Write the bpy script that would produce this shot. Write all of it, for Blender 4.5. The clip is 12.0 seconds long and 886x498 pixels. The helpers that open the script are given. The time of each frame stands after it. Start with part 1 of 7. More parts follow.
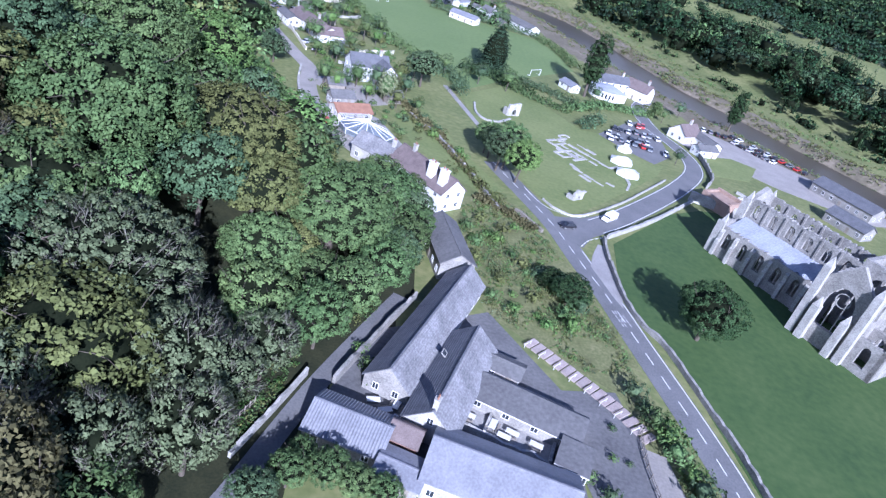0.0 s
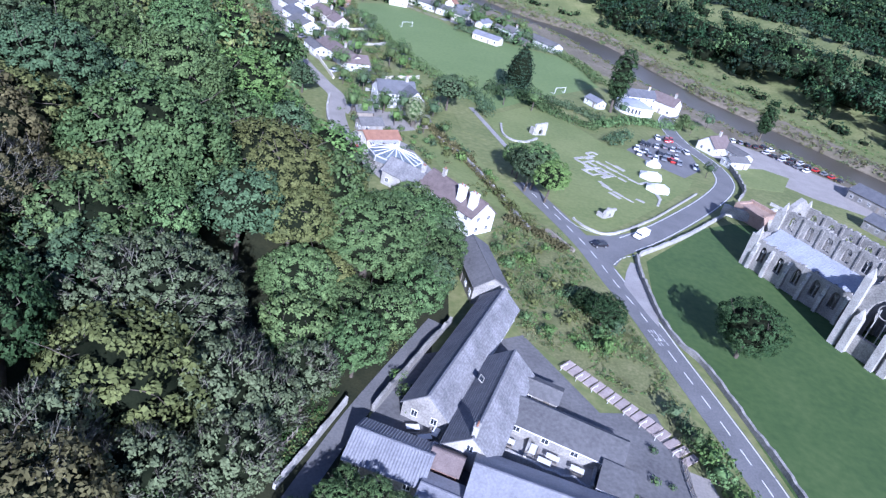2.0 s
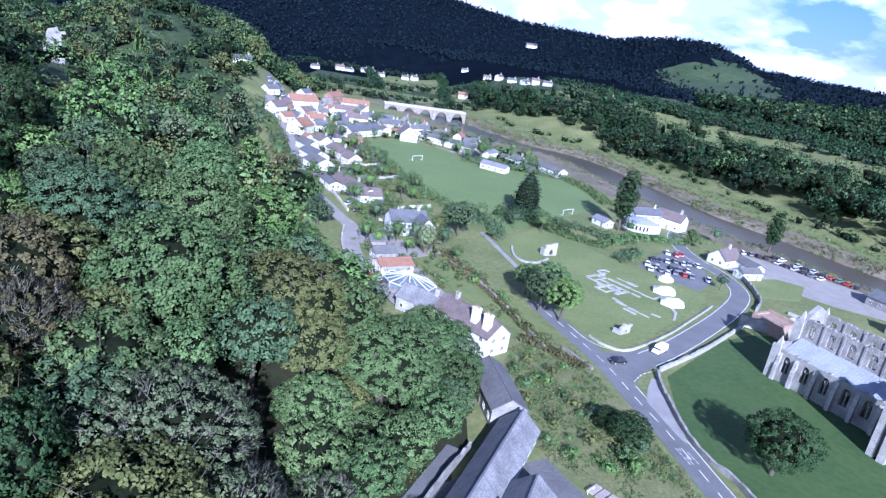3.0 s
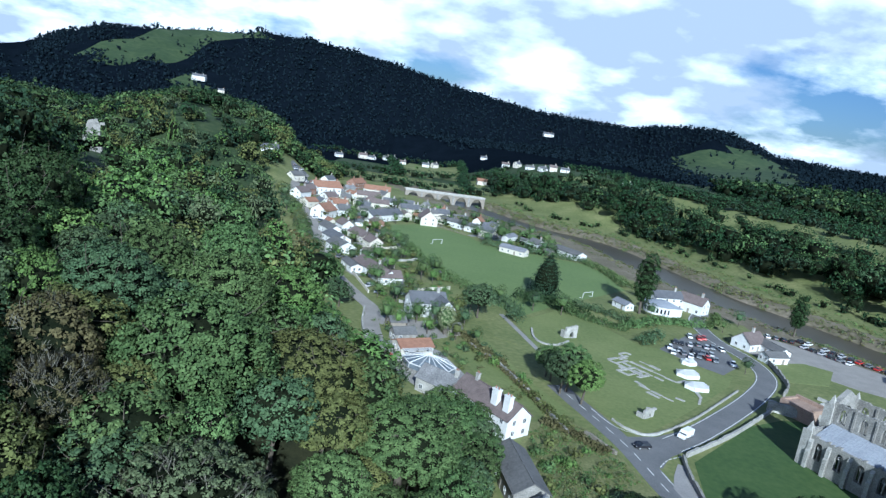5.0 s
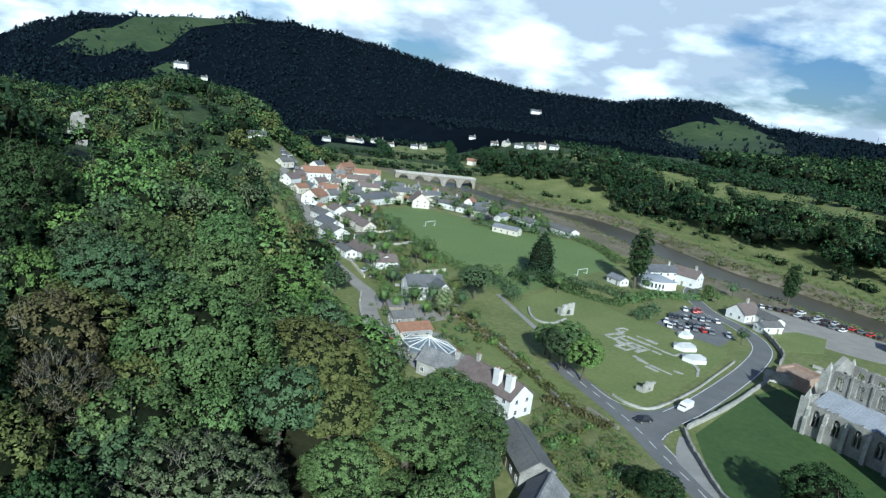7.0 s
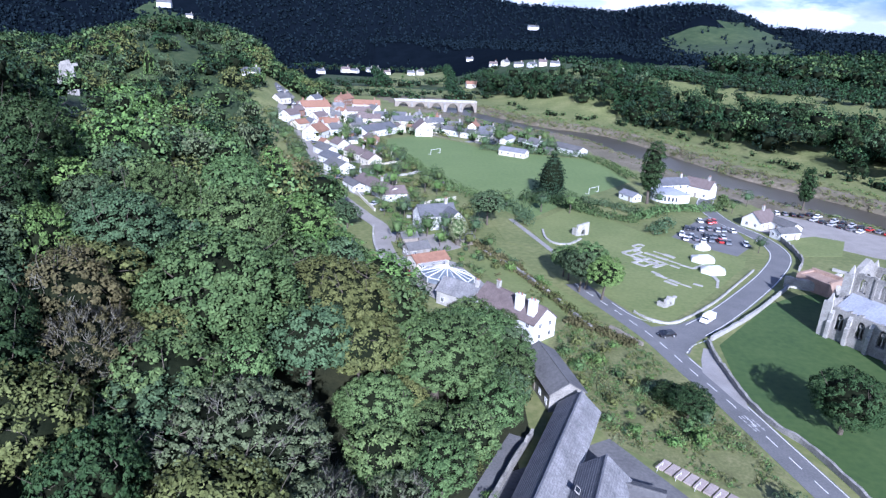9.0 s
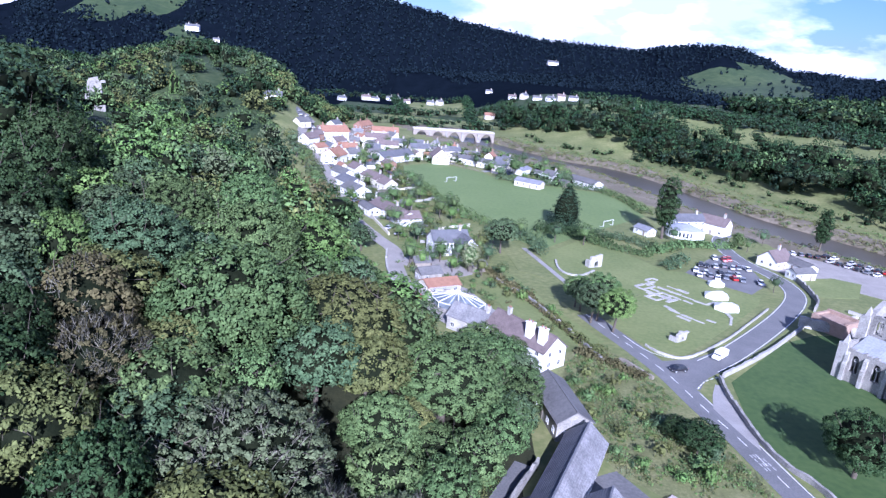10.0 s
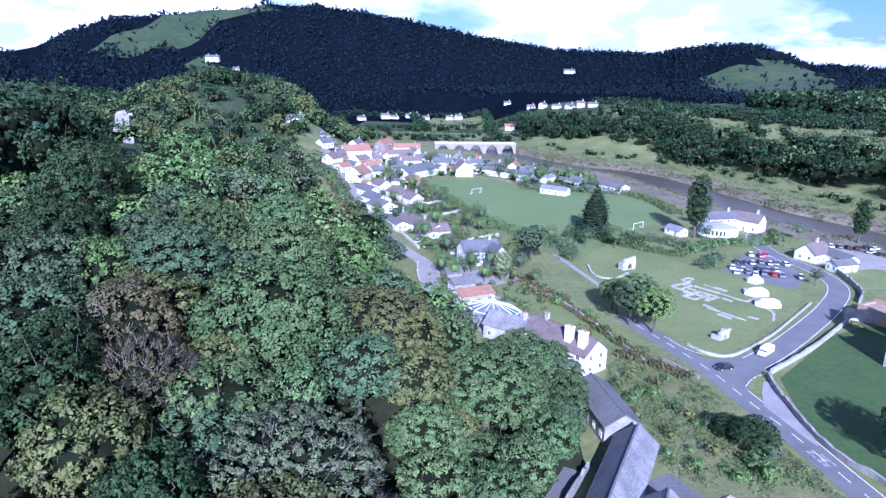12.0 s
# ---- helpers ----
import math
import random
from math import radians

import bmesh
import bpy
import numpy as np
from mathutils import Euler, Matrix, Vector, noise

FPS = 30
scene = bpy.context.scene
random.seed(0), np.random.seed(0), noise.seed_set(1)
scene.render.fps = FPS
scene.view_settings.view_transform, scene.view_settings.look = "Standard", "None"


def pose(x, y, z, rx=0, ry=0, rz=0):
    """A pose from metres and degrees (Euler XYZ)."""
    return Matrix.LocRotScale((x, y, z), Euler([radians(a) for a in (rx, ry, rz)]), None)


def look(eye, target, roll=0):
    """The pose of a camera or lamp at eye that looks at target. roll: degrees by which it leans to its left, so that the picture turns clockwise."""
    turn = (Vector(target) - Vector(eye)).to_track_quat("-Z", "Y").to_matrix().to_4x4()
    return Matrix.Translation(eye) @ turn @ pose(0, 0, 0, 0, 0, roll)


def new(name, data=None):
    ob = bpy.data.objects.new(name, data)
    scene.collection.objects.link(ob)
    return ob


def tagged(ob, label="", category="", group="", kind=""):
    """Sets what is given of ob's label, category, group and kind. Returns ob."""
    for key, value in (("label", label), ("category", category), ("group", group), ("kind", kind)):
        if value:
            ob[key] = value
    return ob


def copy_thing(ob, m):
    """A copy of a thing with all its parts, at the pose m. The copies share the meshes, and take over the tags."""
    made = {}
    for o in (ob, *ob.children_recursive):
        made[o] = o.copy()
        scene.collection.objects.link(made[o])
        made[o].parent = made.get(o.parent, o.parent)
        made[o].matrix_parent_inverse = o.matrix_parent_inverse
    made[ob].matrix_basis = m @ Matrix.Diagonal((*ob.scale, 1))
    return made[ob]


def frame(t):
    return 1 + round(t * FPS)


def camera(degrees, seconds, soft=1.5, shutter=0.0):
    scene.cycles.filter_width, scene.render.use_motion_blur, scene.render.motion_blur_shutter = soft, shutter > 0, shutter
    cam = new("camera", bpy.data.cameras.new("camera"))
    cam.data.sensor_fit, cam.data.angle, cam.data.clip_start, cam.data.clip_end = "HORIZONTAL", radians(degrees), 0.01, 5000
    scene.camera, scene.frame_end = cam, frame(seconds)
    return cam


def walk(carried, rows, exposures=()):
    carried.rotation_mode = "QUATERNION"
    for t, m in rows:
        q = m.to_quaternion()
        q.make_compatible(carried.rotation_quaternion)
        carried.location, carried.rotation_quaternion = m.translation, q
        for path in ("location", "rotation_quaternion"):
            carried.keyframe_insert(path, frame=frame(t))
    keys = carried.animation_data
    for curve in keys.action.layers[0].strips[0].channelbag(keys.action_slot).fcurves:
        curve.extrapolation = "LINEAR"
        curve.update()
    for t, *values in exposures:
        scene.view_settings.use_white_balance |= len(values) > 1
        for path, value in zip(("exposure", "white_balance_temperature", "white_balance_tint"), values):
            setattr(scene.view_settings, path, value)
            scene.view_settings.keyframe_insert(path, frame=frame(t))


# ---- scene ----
cam = camera(67.2, 12.0, soft=1.35)
PATH = [
    (0.0, pose(0.61, 2.59, 67.48, 59.68, -14.74, -1.19)),
    (0.5, pose(-0.10, 2.50, 67.85, 60.77, -10.53, -0.08)),
    (1.0, pose(-0.36, 2.47, 68.18, 62.22, -12.22, -0.46)),
    (1.5, pose(-0.57, 2.46, 68.56, 59.98, -11.40, 0.19)),
    (2.0, pose(-0.44, 2.38, 69.09, 60.86, -11.91, 0.11)),
    (2.5, pose(-0.16, 1.68, 69.29, 67.27, -10.61, 0.52)),
    (3.0, pose(0.15, 0.90, 69.15, 71.57, -9.11, 0.42)),
    (3.5, pose(0.33, 0.31, 68.85, 76.33, -10.55, -0.17)),
    (3.7, pose(0.33, 0.10, 68.77, 77.59, -11.67, 0.57)),
    (5.3, pose(0.04, -1.40, 68.55, 79.24, -8.27, 1.86)),
    (5.5, pose(-0.01, -1.58, 68.58, 79.97, -8.03, 1.50)),
    (6.0, pose(-0.22, -1.78, 68.71, 80.58, -8.33, 1.06)),
    (6.5, pose(-0.68, -1.53, 68.79, 78.37, -9.70, 1.22)),
    (7.0, pose(-1.42, -0.95, 68.80, 77.12, -7.02, 0.86)),
    (7.5, pose(-2.09, -0.34, 68.83, 75.18, -6.52, 1.58)),
    (7.7, pose(-2.32, -0.11, 68.79, 74.35, -6.92, 1.97)),
    (9.3, pose(-3.95, 1.74, 68.10, 70.79, -2.76, 0.03)),
    (9.5, pose(-3.96, 1.68, 67.90, 71.71, -3.56, 1.13)),
    (10.0, pose(-3.72, 0.96, 67.13, 73.39, -5.03, 1.96)),
    (10.5, pose(-4.00, 0.67, 66.53, 69.41, -3.34, 2.65)),
    (11.0, pose(-4.16, 0.64, 66.20, 74.79, -3.05, 4.09)),
    (11.5, pose(-4.58, 0.87, 65.84, 74.19, -4.56, 2.34)),
    (12.0, pose(-5.58, 1.24, 65.31, 74.65, -1.57, 3.18)),
]
# the picture is cooler and brighter at both ends than in the middle
EXPO = [(0.0, 1.04, 5000, 24), (2.0, 1.04, 5000, 24), (3.0, 1.08, 4850, 24), (3.5, 0.98, 4800, 21), (5.5, 0.35, 5350, -4), (6.5, 0.30, 5550, -7), (7.5, 0.46, 5550, 2), (9.5, 1.08, 5050, 26), (10.5, 1.15, 5050, 30), (11.0, 1.18, 4750, 30), (12.0, 1.12, 4700, 32)]
walk(cam, PATH, EXPO)

# ---------------------------------------------------------------- light
SUN_EL, SUN_AZ = radians(28.0), radians(174.0)      # azimuth clockwise from +y
world = bpy.data.worlds.new("sky")
scene.world = world
world.use_nodes = True
wn, wl = world.node_tree.nodes, world.node_tree.links
wn.clear()
w_out, w_bg = wn.new("ShaderNodeOutputWorld"), wn.new("ShaderNodeBackground")
w_sky = wn.new("ShaderNodeTexSky")
w_sky.sky_type, w_sky.sun_disc = "NISHITA", False
w_sky.sun_elevation, w_sky.sun_rotation = SUN_EL, SUN_AZ
w_sky.air_density, w_sky.dust_density, w_sky.ozone_density = 1.0, 0.6, 2.0
w_co = wn.new("ShaderNodeTexCoord")
w_sep = wn.new("ShaderNodeSeparateXYZ")
wl.new(w_co.outputs["Generated"], w_sep.inputs[0])
# flat cloud deck: direction divided by its height above the horizon
w_add = wn.new("ShaderNodeMath"); w_add.operation = "ADD"; w_add.inputs[1].default_value = 0.34
w_max = wn.new("ShaderNodeMath"); w_max.operation = "MAXIMUM"; w_max.inputs[1].default_value = 0.05
wl.new(w_sep.outputs[2], w_add.inputs[0]); wl.new(w_add.outputs[0], w_max.inputs[0])
w_div = wn.new("ShaderNodeVectorMath"); w_div.operation = "DIVIDE"
w_cmb = wn.new("ShaderNodeCombineXYZ"); w_cmb.inputs[2].default_value = 1.0
wl.new(w_max.outputs[0], w_cmb.inputs[0]); wl.new(w_max.outputs[0], w_cmb.inputs[1])
wl.new(w_co.outputs["Generated"], w_div.inputs[0]); wl.new(w_cmb.outputs[0], w_div.inputs[1])
w_map = wn.new("ShaderNodeMapping"); w_map.inputs["Location"].default_value = (3.1, 1.7, 0.0)
wl.new(w_div.outputs[0], w_map.inputs["Vector"])
w_n1 = wn.new("ShaderNodeTexNoise"); w_n1.inputs["Scale"].default_value = 1.5; w_n1.inputs["Detail"].default_value = 9; w_n1.inputs["Roughness"].default_value = 0.56
w_n2 = wn.new("ShaderNodeTexNoise"); w_n2.inputs["Scale"].default_value = 3.4; w_n2.inputs["Detail"].default_value = 6
wl.new(w_map.outputs[0], w_n1.inputs["Vector"]); wl.new(w_map.outputs[0], w_n2.inputs["Vector"])
w_r1 = wn.new("ShaderNodeValToRGB"); w_r1.color_ramp.elements[0].position, w_r1.color_ramp.elements[1].position = 0.39, 0.50
w_r2 = wn.new("ShaderNodeValToRGB"); w_r2.color_ramp.elements[0].position, w_r2.color_ramp.elements[1].position = 0.42, 0.60
w_r2.color_ramp.elements[0].color, w_r2.color_ramp.elements[1].color = (9.0, 10.0, 12.2, 1), (20.5, 21.2, 22.0, 1)
wl.new(w_n1.outputs["Fac"], w_r1.inputs[0]); wl.new(w_n2.outputs["Fac"], w_r2.inputs[0])
w_tint = wn.new("ShaderNodeMix"); w_tint.data_type, w_tint.blend_type = "RGBA", "MULTIPLY"; w_tint.inputs["Factor"].default_value = 1.0
w_tint.inputs["B"].default_value = (0.72, 0.88, 1.25, 1)
wl.new(w_sky.outputs[0], w_tint.inputs["A"])
w_mix = wn.new("ShaderNodeMix"); w_mix.data_type = "RGBA"
# the cloud bank thins out towards the clear zenith
w_thin = wn.new("ShaderNodeMapRange"); w_thin.interpolation_type = "SMOOTHSTEP"
w_thin.inputs["From Min"].default_value, w_thin.inputs["From Max"].default_value = 0.28, 0.62
w_thin.inputs["To Min"].default_value, w_thin.inputs["To Max"].default_value = 1.0, 0.0
w_cov = wn.new("ShaderNodeMath"); w_cov.operation = "MULTIPLY"
wl.new(w_sep.outputs[2], w_thin.inputs["Value"]); wl.new(w_thin.outputs[0], w_cov.inputs[0]); wl.new(w_r1.outputs["Color"], w_cov.inputs[1])
wl.new(w_cov.outputs[0], w_mix.inputs["Factor"]); wl.new(w_tint.outputs["Result"], w_mix.inputs["A"]); wl.new(w_r2.outputs["Color"], w_mix.inputs["B"])
wl.new(w_mix.outputs["Result"], w_bg.inputs["Color"])
w_bg.inputs["Strength"].default_value = 0.050
wl.new(w_bg.outputs[0], w_out.inputs["Surface"])

sun = new("sun", bpy.data.lights.new("sun", "SUN"))
sun.data.energy, sun.data.angle, sun.data.color = 5.0, radians(0.55), (1.0, 0.96, 0.90)
sun_dir = Vector((math.sin(SUN_AZ) * math.cos(SUN_EL), math.cos(SUN_AZ) * math.cos(SUN_EL), math.sin(SUN_EL)))
sun.matrix_world = look(sun_dir * 400, (0, 0, 0))


# ---------------------------------------------------------------- materials
def material(name, dark, light, rough=0.85, scale=1.0, fine=8.0, bump=0.3, metal=0.0, third=None, island=0.0, per_object=0.0, spec=0.3):
    """Two noise scales between two or three colours, with fine relief."""
    m = bpy.data.materials.new(name)
    m.use_nodes = True
    nt, nl = m.node_tree.nodes, m.node_tree.links
    bsdf = nt["Principled BSDF"]
    co = nt.new("ShaderNodeTexCoord")
    a, b = nt.new("ShaderNodeTexNoise"), nt.new("ShaderNodeTexNoise")
    a.inputs["Scale"].default_value, a.inputs["Detail"].default_value = scale, 6
    b.inputs["Scale"].default_value, b.inputs["Detail"].default_value = scale * fine, 4
    nl.new(co.outputs["Object"], a.inputs["Vector"]); nl.new(co.outputs["Object"], b.inputs["Vector"])
    ramp = nt.new("ShaderNodeValToRGB")
    el = ramp.color_ramp.elements
    el[0].position, el[1].position = 0.32, 0.68
    el[0].color, el[1].color = (*dark, 1), (*light, 1)
    if third:
        e = el.new(0.5); e.color = (*third, 1)
    mixf = nt.new("ShaderNodeMath"); mixf.operation = "MULTIPLY_ADD"
    mixf.inputs[1].default_value = 0.5
    half = nt.new("ShaderNodeMath"); half.operation = "MULTIPLY"; half.inputs[1].default_value = 0.5
    nl.new(b.outputs["Fac"], half.inputs[0])
    nl.new(a.outputs["Fac"], mixf.inputs[0]); nl.new(half.outputs[0], mixf.inputs[2])
    nl.new(mixf.outputs[0], ramp.inputs[0])
    colour = ramp.outputs["Color"]
    for amount, kind in ((island, "island"), (per_object, "object")):
        if amount:
            src = nt.new("ShaderNodeNewGeometry").outputs["Random Per Island"] if kind == "island" else nt.new("ShaderNodeObjectInfo").outputs["Random"]
            hsv = nt.new("ShaderNodeHueSaturation")
            rv = nt.new("ShaderNodeMapRange"); rv.inputs["To Min"].default_value, rv.inputs["To Max"].default_value = 1 - amount, 1 + amount
            nl.new(src, rv.inputs["Value"]); nl.new(rv.outputs[0], hsv.inputs["Value"])
            if kind == "object":
                rh = nt.new("ShaderNodeMapRange"); rh.inputs["To Min"].default_value, rh.inputs["To Max"].default_value = 0.5 - amount * 0.05, 0.5 + amount * 0.07
                wob = nt.new("ShaderNodeMath"); wob.operation = "FRACT"
                mul = nt.new("ShaderNodeMath"); mul.operation = "MULTIPLY"; mul.inputs[1].default_value = 7.31
                nl.new(src, mul.inputs[0]); nl.new(mul.outputs[0], wob.inputs[0]); nl.new(wob.outputs[0], rh.inputs["Value"]); nl.new(rh.outputs[0], hsv.inputs["Hue"])
            nl.new(colour, hsv.inputs["Color"])
            colour = hsv.outputs["Color"]
    nl.new(colour, bsdf.inputs["Base Color"])
    bsdf.inputs["Roughness"].default_value, bsdf.inputs["Metallic"].default_value = rough, metal
    bsdf.inputs["Specular IOR Level"].default_value = spec
    if bump:
        bp = nt.new("ShaderNodeBump"); bp.inputs["Strength"].default_value = bump; bp.inputs["Distance"].default_value = 0.08
        nl.new(b.outputs["Fac"], bp.inputs["Height"]); nl.new(bp.outputs[0], bsdf.inputs["Normal"])
    return m


def leaf_material(name, dark, light, per_object=0.25, scale=0.35, spec=0.10):
    m = material(name, dark, light, rough=0.68, scale=scale, fine=6, bump=0, island=0.33, per_object=per_object, spec=spec)
    return m


GRASS = material("mown_grass", (0.118, 0.155, 0.050), (0.205, 0.228, 0.086), scale=0.06, fine=14, bump=0.15)
PITCH = material("pitch_grass", (0.112, 0.166, 0.056), (0.16, 0.215, 0.076), scale=0.03, fine=20, bump=0.1)
ABBEY_GRASS = material("abbey_lawn", (0.034, 0.070, 0.021), (0.074, 0.114, 0.036), scale=0.07, fine=9, bump=0.25, third=(0.054, 0.096, 0.027))
PASTURE = material("pasture", (0.100, 0.122, 0.042), (0.235, 0.232, 0.100), scale=0.05, fine=12, bump=0.2, third=(0.150, 0.172, 0.062))
SCRUB = material("rough_grass", (0.105, 0.108, 0.045), (0.260, 0.240, 0.118), scale=0.18, fine=9, bump=0.6, third=(0.150, 0.162, 0.064))
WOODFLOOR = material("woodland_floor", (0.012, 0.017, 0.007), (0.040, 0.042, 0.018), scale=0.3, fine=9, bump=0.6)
BANK = material("river_bank", (0.100, 0.088, 0.062), (0.260, 0.218, 0.168), scale=0.06, fine=10, bump=0.5, third=(0.158, 0.138, 0.092))
# far-hill floor: the cloud shade lying there is put into this colour
FARSHADE_FLOOR = material("forest_floor_cloud_shade", (0.003, 0.0054, 0.0085), (0.0068, 0.0105, 0.0165), scale=0.05, fine=9, bump=0.6, spec=0.0)
HILL = material("hill_field", (0.020, 0.040, 0.016), (0.066, 0.092, 0.036), scale=0.012, fine=9, bump=0.2, third=(0.038, 0.064, 0.024))
MOOR = material("hill_moor", (0.018, 0.036, 0.013), (0.060, 0.080, 0.032), scale=0.02, fine=9, bump=0.2, third=(0.034, 0.055, 0.021))
ASPHALT = material("asphalt", (0.112, 0.113, 0.115), (0.195, 0.194, 0.196), rough=0.8, scale=0.15, fine=18, bump=0.2)
LANE = material("worn_lane", (0.225, 0.208, 0.190), (0.345, 0.322, 0.295), rough=0.85, scale=0.2, fine=12, bump=0.2)
PAVE = material("pavement_slabs", (0.22, 0.21, 0.20), (0.36, 0.35, 0.33), rough=0.85, scale=0.5, fine=8, bump=0.2)
WORN_PAINT = material("worn_road_paint", (0.20, 0.20, 0.20), (0.52, 0.52, 0.51), rough=0.7, scale=1.5, fine=6, bump=0.1)
PAINT = material("road_paint", (0.62, 0.62, 0.60), (0.80, 0.80, 0.78), rough=0.6, scale=1.2, fine=8, bump=0.1)
GRAVEL = material("gravel", (0.20, 0.19, 0.185), (0.36, 0.345, 0.33), rough=0.9, scale=0.2, fine=30, bump=0.5)
STONE = material("grey_stone", (0.135, 0.13, 0.12), (0.375, 0.36, 0.335), rough=0.9, scale=0.35, fine=9, bump=0.7, third=(0.255, 0.245, 0.225))
PALE_STONE = material("pale_rubble", (0.22, 0.212, 0.192), (0.5, 0.485, 0.45), rough=0.9, scale=0.5, fine=8, bump=0.7)
SLATE = material("slate", (0.085, 0.088, 0.098), (0.165, 0.168, 0.180), rough=0.6, scale=0.5, fine=8, bump=0.4, island=0.12)
LEAD = material("lead_roof", (0.25, 0.265, 0.30), (0.38, 0.40, 0.44), rough=0.5, scale=0.25, fine=8, bump=0.2)
MOSSY = material("mossy_stone_tile", (0.12, 0.12, 0.125), (0.34, 0.335, 0.34), rough=0.8, scale=0.28, fine=9, bump=0.6, third=(0.215, 0.213, 0.215))
PURPLE_TILE = material("brown_tile", (0.115, 0.090, 0.085), (0.205, 0.165, 0.155), rough=0.8, scale=0.7, fine=8, bump=0.5)
RED_TILE = material("orange_clay_tile", (0.20, 0.105, 0.070), (0.33, 0.185, 0.125), rough=0.8, scale=0.7, fine=8, bump=0.5)
FELT = material("grey_felt_roof", (0.088, 0.087, 0.088), (0.178, 0.175, 0.172), rough=0.8, scale=0.16, fine=10, bump=0.2)
BUFF = material("buff_sandstone", (0.24, 0.165, 0.125), (0.42, 0.31, 0.245), rough=0.9, scale=0.5, fine=8, bump=0.7)
CORRUGATED = material("corrugated_sheet", (0.150, 0.153, 0.170), (0.270, 0.274, 0.298), rough=0.5, scale=0.3, fine=10, bump=0.15)
WHITE = material("white_render", (0.56, 0.56, 0.55), (0.74, 0.74, 0.73), rough=0.8, scale=0.5, fine=8, bump=0.15)
CREAM = material("cream_render", (0.48, 0.45, 0.38), (0.64, 0.60, 0.52), rough=0.8, scale=0.5, fine=8, bump=0.15)
BRICK = material("red_brick", (0.20, 0.115, 0.085), (0.32, 0.19, 0.145), rough=0.85, scale=0.8, fine=10, bump=0.4)
TIMBER = material("grey_timber", (0.16, 0.14, 0.115), (0.32, 0.285, 0.24), rough=0.8, scale=0.8, fine=8, bump=0.3)
DARK = material("dark_void", (0.012, 0.012, 0.014), (0.03, 0.03, 0.034), rough=0.4, scale=1, bump=0)
GLASS = material("window_glass", (0.02, 0.024, 0.03), (0.05, 0.058, 0.07), rough=0.08, scale=0.5, bump=0, spec=0.6)
PALE_GLASS = material("conservatory_glass", (0.20, 0.24, 0.28), (0.36, 0.41, 0.46), rough=0.1, scale=0.5, bump=0, spec=0.6)
# twig cores darkened far below bark, so gaps between clumps hold painted shade
CORE_SHADE = material("twig_core_shade", (0.005, 0.008, 0.004), (0.016, 0.020, 0.010), rough=0.9, scale=1.0, bump=0, spec=0.05)
BARK = material("bark", (0.055, 0.045, 0.034), (0.14, 0.12, 0.095), rough=0.9, scale=1.5, bump=0.5)
DEADWOOD = material("pale_bare_twigs", (0.105, 0.102, 0.078), (0.215, 0.206, 0.162), rough=0.9, scale=1.5, bump=0.2)
WATER = material("river_water", (0.048, 0.040, 0.028), (0.080, 0.067, 0.048), rough=0.28, scale=0.05, fine=30, bump=0.08, spec=0.22)
LEAF = leaf_material("broad_leaves", (0.0485, 0.0844, 0.0314), (0.1324, 0.1904, 0.0693))
DARKLEAF = leaf_material("dark_leaves", (0.0147, 0.032, 0.012), (0.0478, 0.074, 0.028))
LEAF_GREY = leaf_material("grey_green_leaves", (0.064, 0.086, 0.042), (0.142, 0.168, 0.088), per_object=0.1)
LEAF_PALE = leaf_material("pale_silvery_leaves", (0.130, 0.155, 0.075), (0.250, 0.280, 0.150), per_object=0.05)
LEAF_BLUE = leaf_material("bluish_leaves", (0.0392, 0.0681, 0.0343), (0.0988, 0.1411, 0.0669))
LEAF_OLIVE = leaf_material("olive_leaves", (0.0691, 0.0821, 0.0281), (0.1555, 0.1696, 0.0583), per_object=0.15)
LEAF_LIME = leaf_material("lime_leaves", (0.0653, 0.1220, 0.0316), (0.1527, 0.2364, 0.0715), per_object=0.15)
LEAF_RUST = leaf_material("rusty_leaves", (0.0607, 0.0569, 0.0266), (0.1328, 0.1164, 0.0544), per_object=0.2)
CONIFER = leaf_material("conifer_needles", (0.013, 0.029, 0.016), (0.034, 0.060, 0.032), per_object=0.25)
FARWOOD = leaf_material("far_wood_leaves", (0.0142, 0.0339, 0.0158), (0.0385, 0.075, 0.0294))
# far-hill leaves, near black because cloud shade is painted into the colour
FARSHADE_WOOD = leaf_material("far_wood_cloud_shade", (0.0060, 0.0108, 0.0160), (0.0130, 0.0205, 0.0290), spec=0.0)
IVY = leaf_material("ivy_leaves", (0.023, 0.06, 0.015), (0.061, 0.12, 0.03))
CARS = {n: material("car_paint_" + n, c, tuple(min(1, v * 1.12) for v in c), rough=0.3, scale=0.5, bump=0, spec=0.5)
        for n, c in (("white", (0.74, 0.74, 0.74)), ("silver", (0.42, 0.43, 0.45)), ("black", (0.02, 0.02, 0.024)),
                     ("blue", (0.05, 0.10, 0.26)), ("red", (0.42, 0.03, 0.025)), ("grey", (0.15, 0.16, 0.175)))}
RUBBER = material("tyre_rubber", (0.018, 0.018, 0.018), (0.035, 0.035, 0.035), rough=0.8, bump=0)
BOARDS = material("pinkish_boards", (0.27, 0.22, 0.20), (0.42, 0.36, 0.33), rough=0.85, scale=0.6, fine=8, bump=0.4, per_object=0.1)
CANVAS = material("white_canvas", (0.74, 0.75, 0.76), (0.86, 0.86, 0.86), rough=0.7, scale=0.6, bump=0.1)


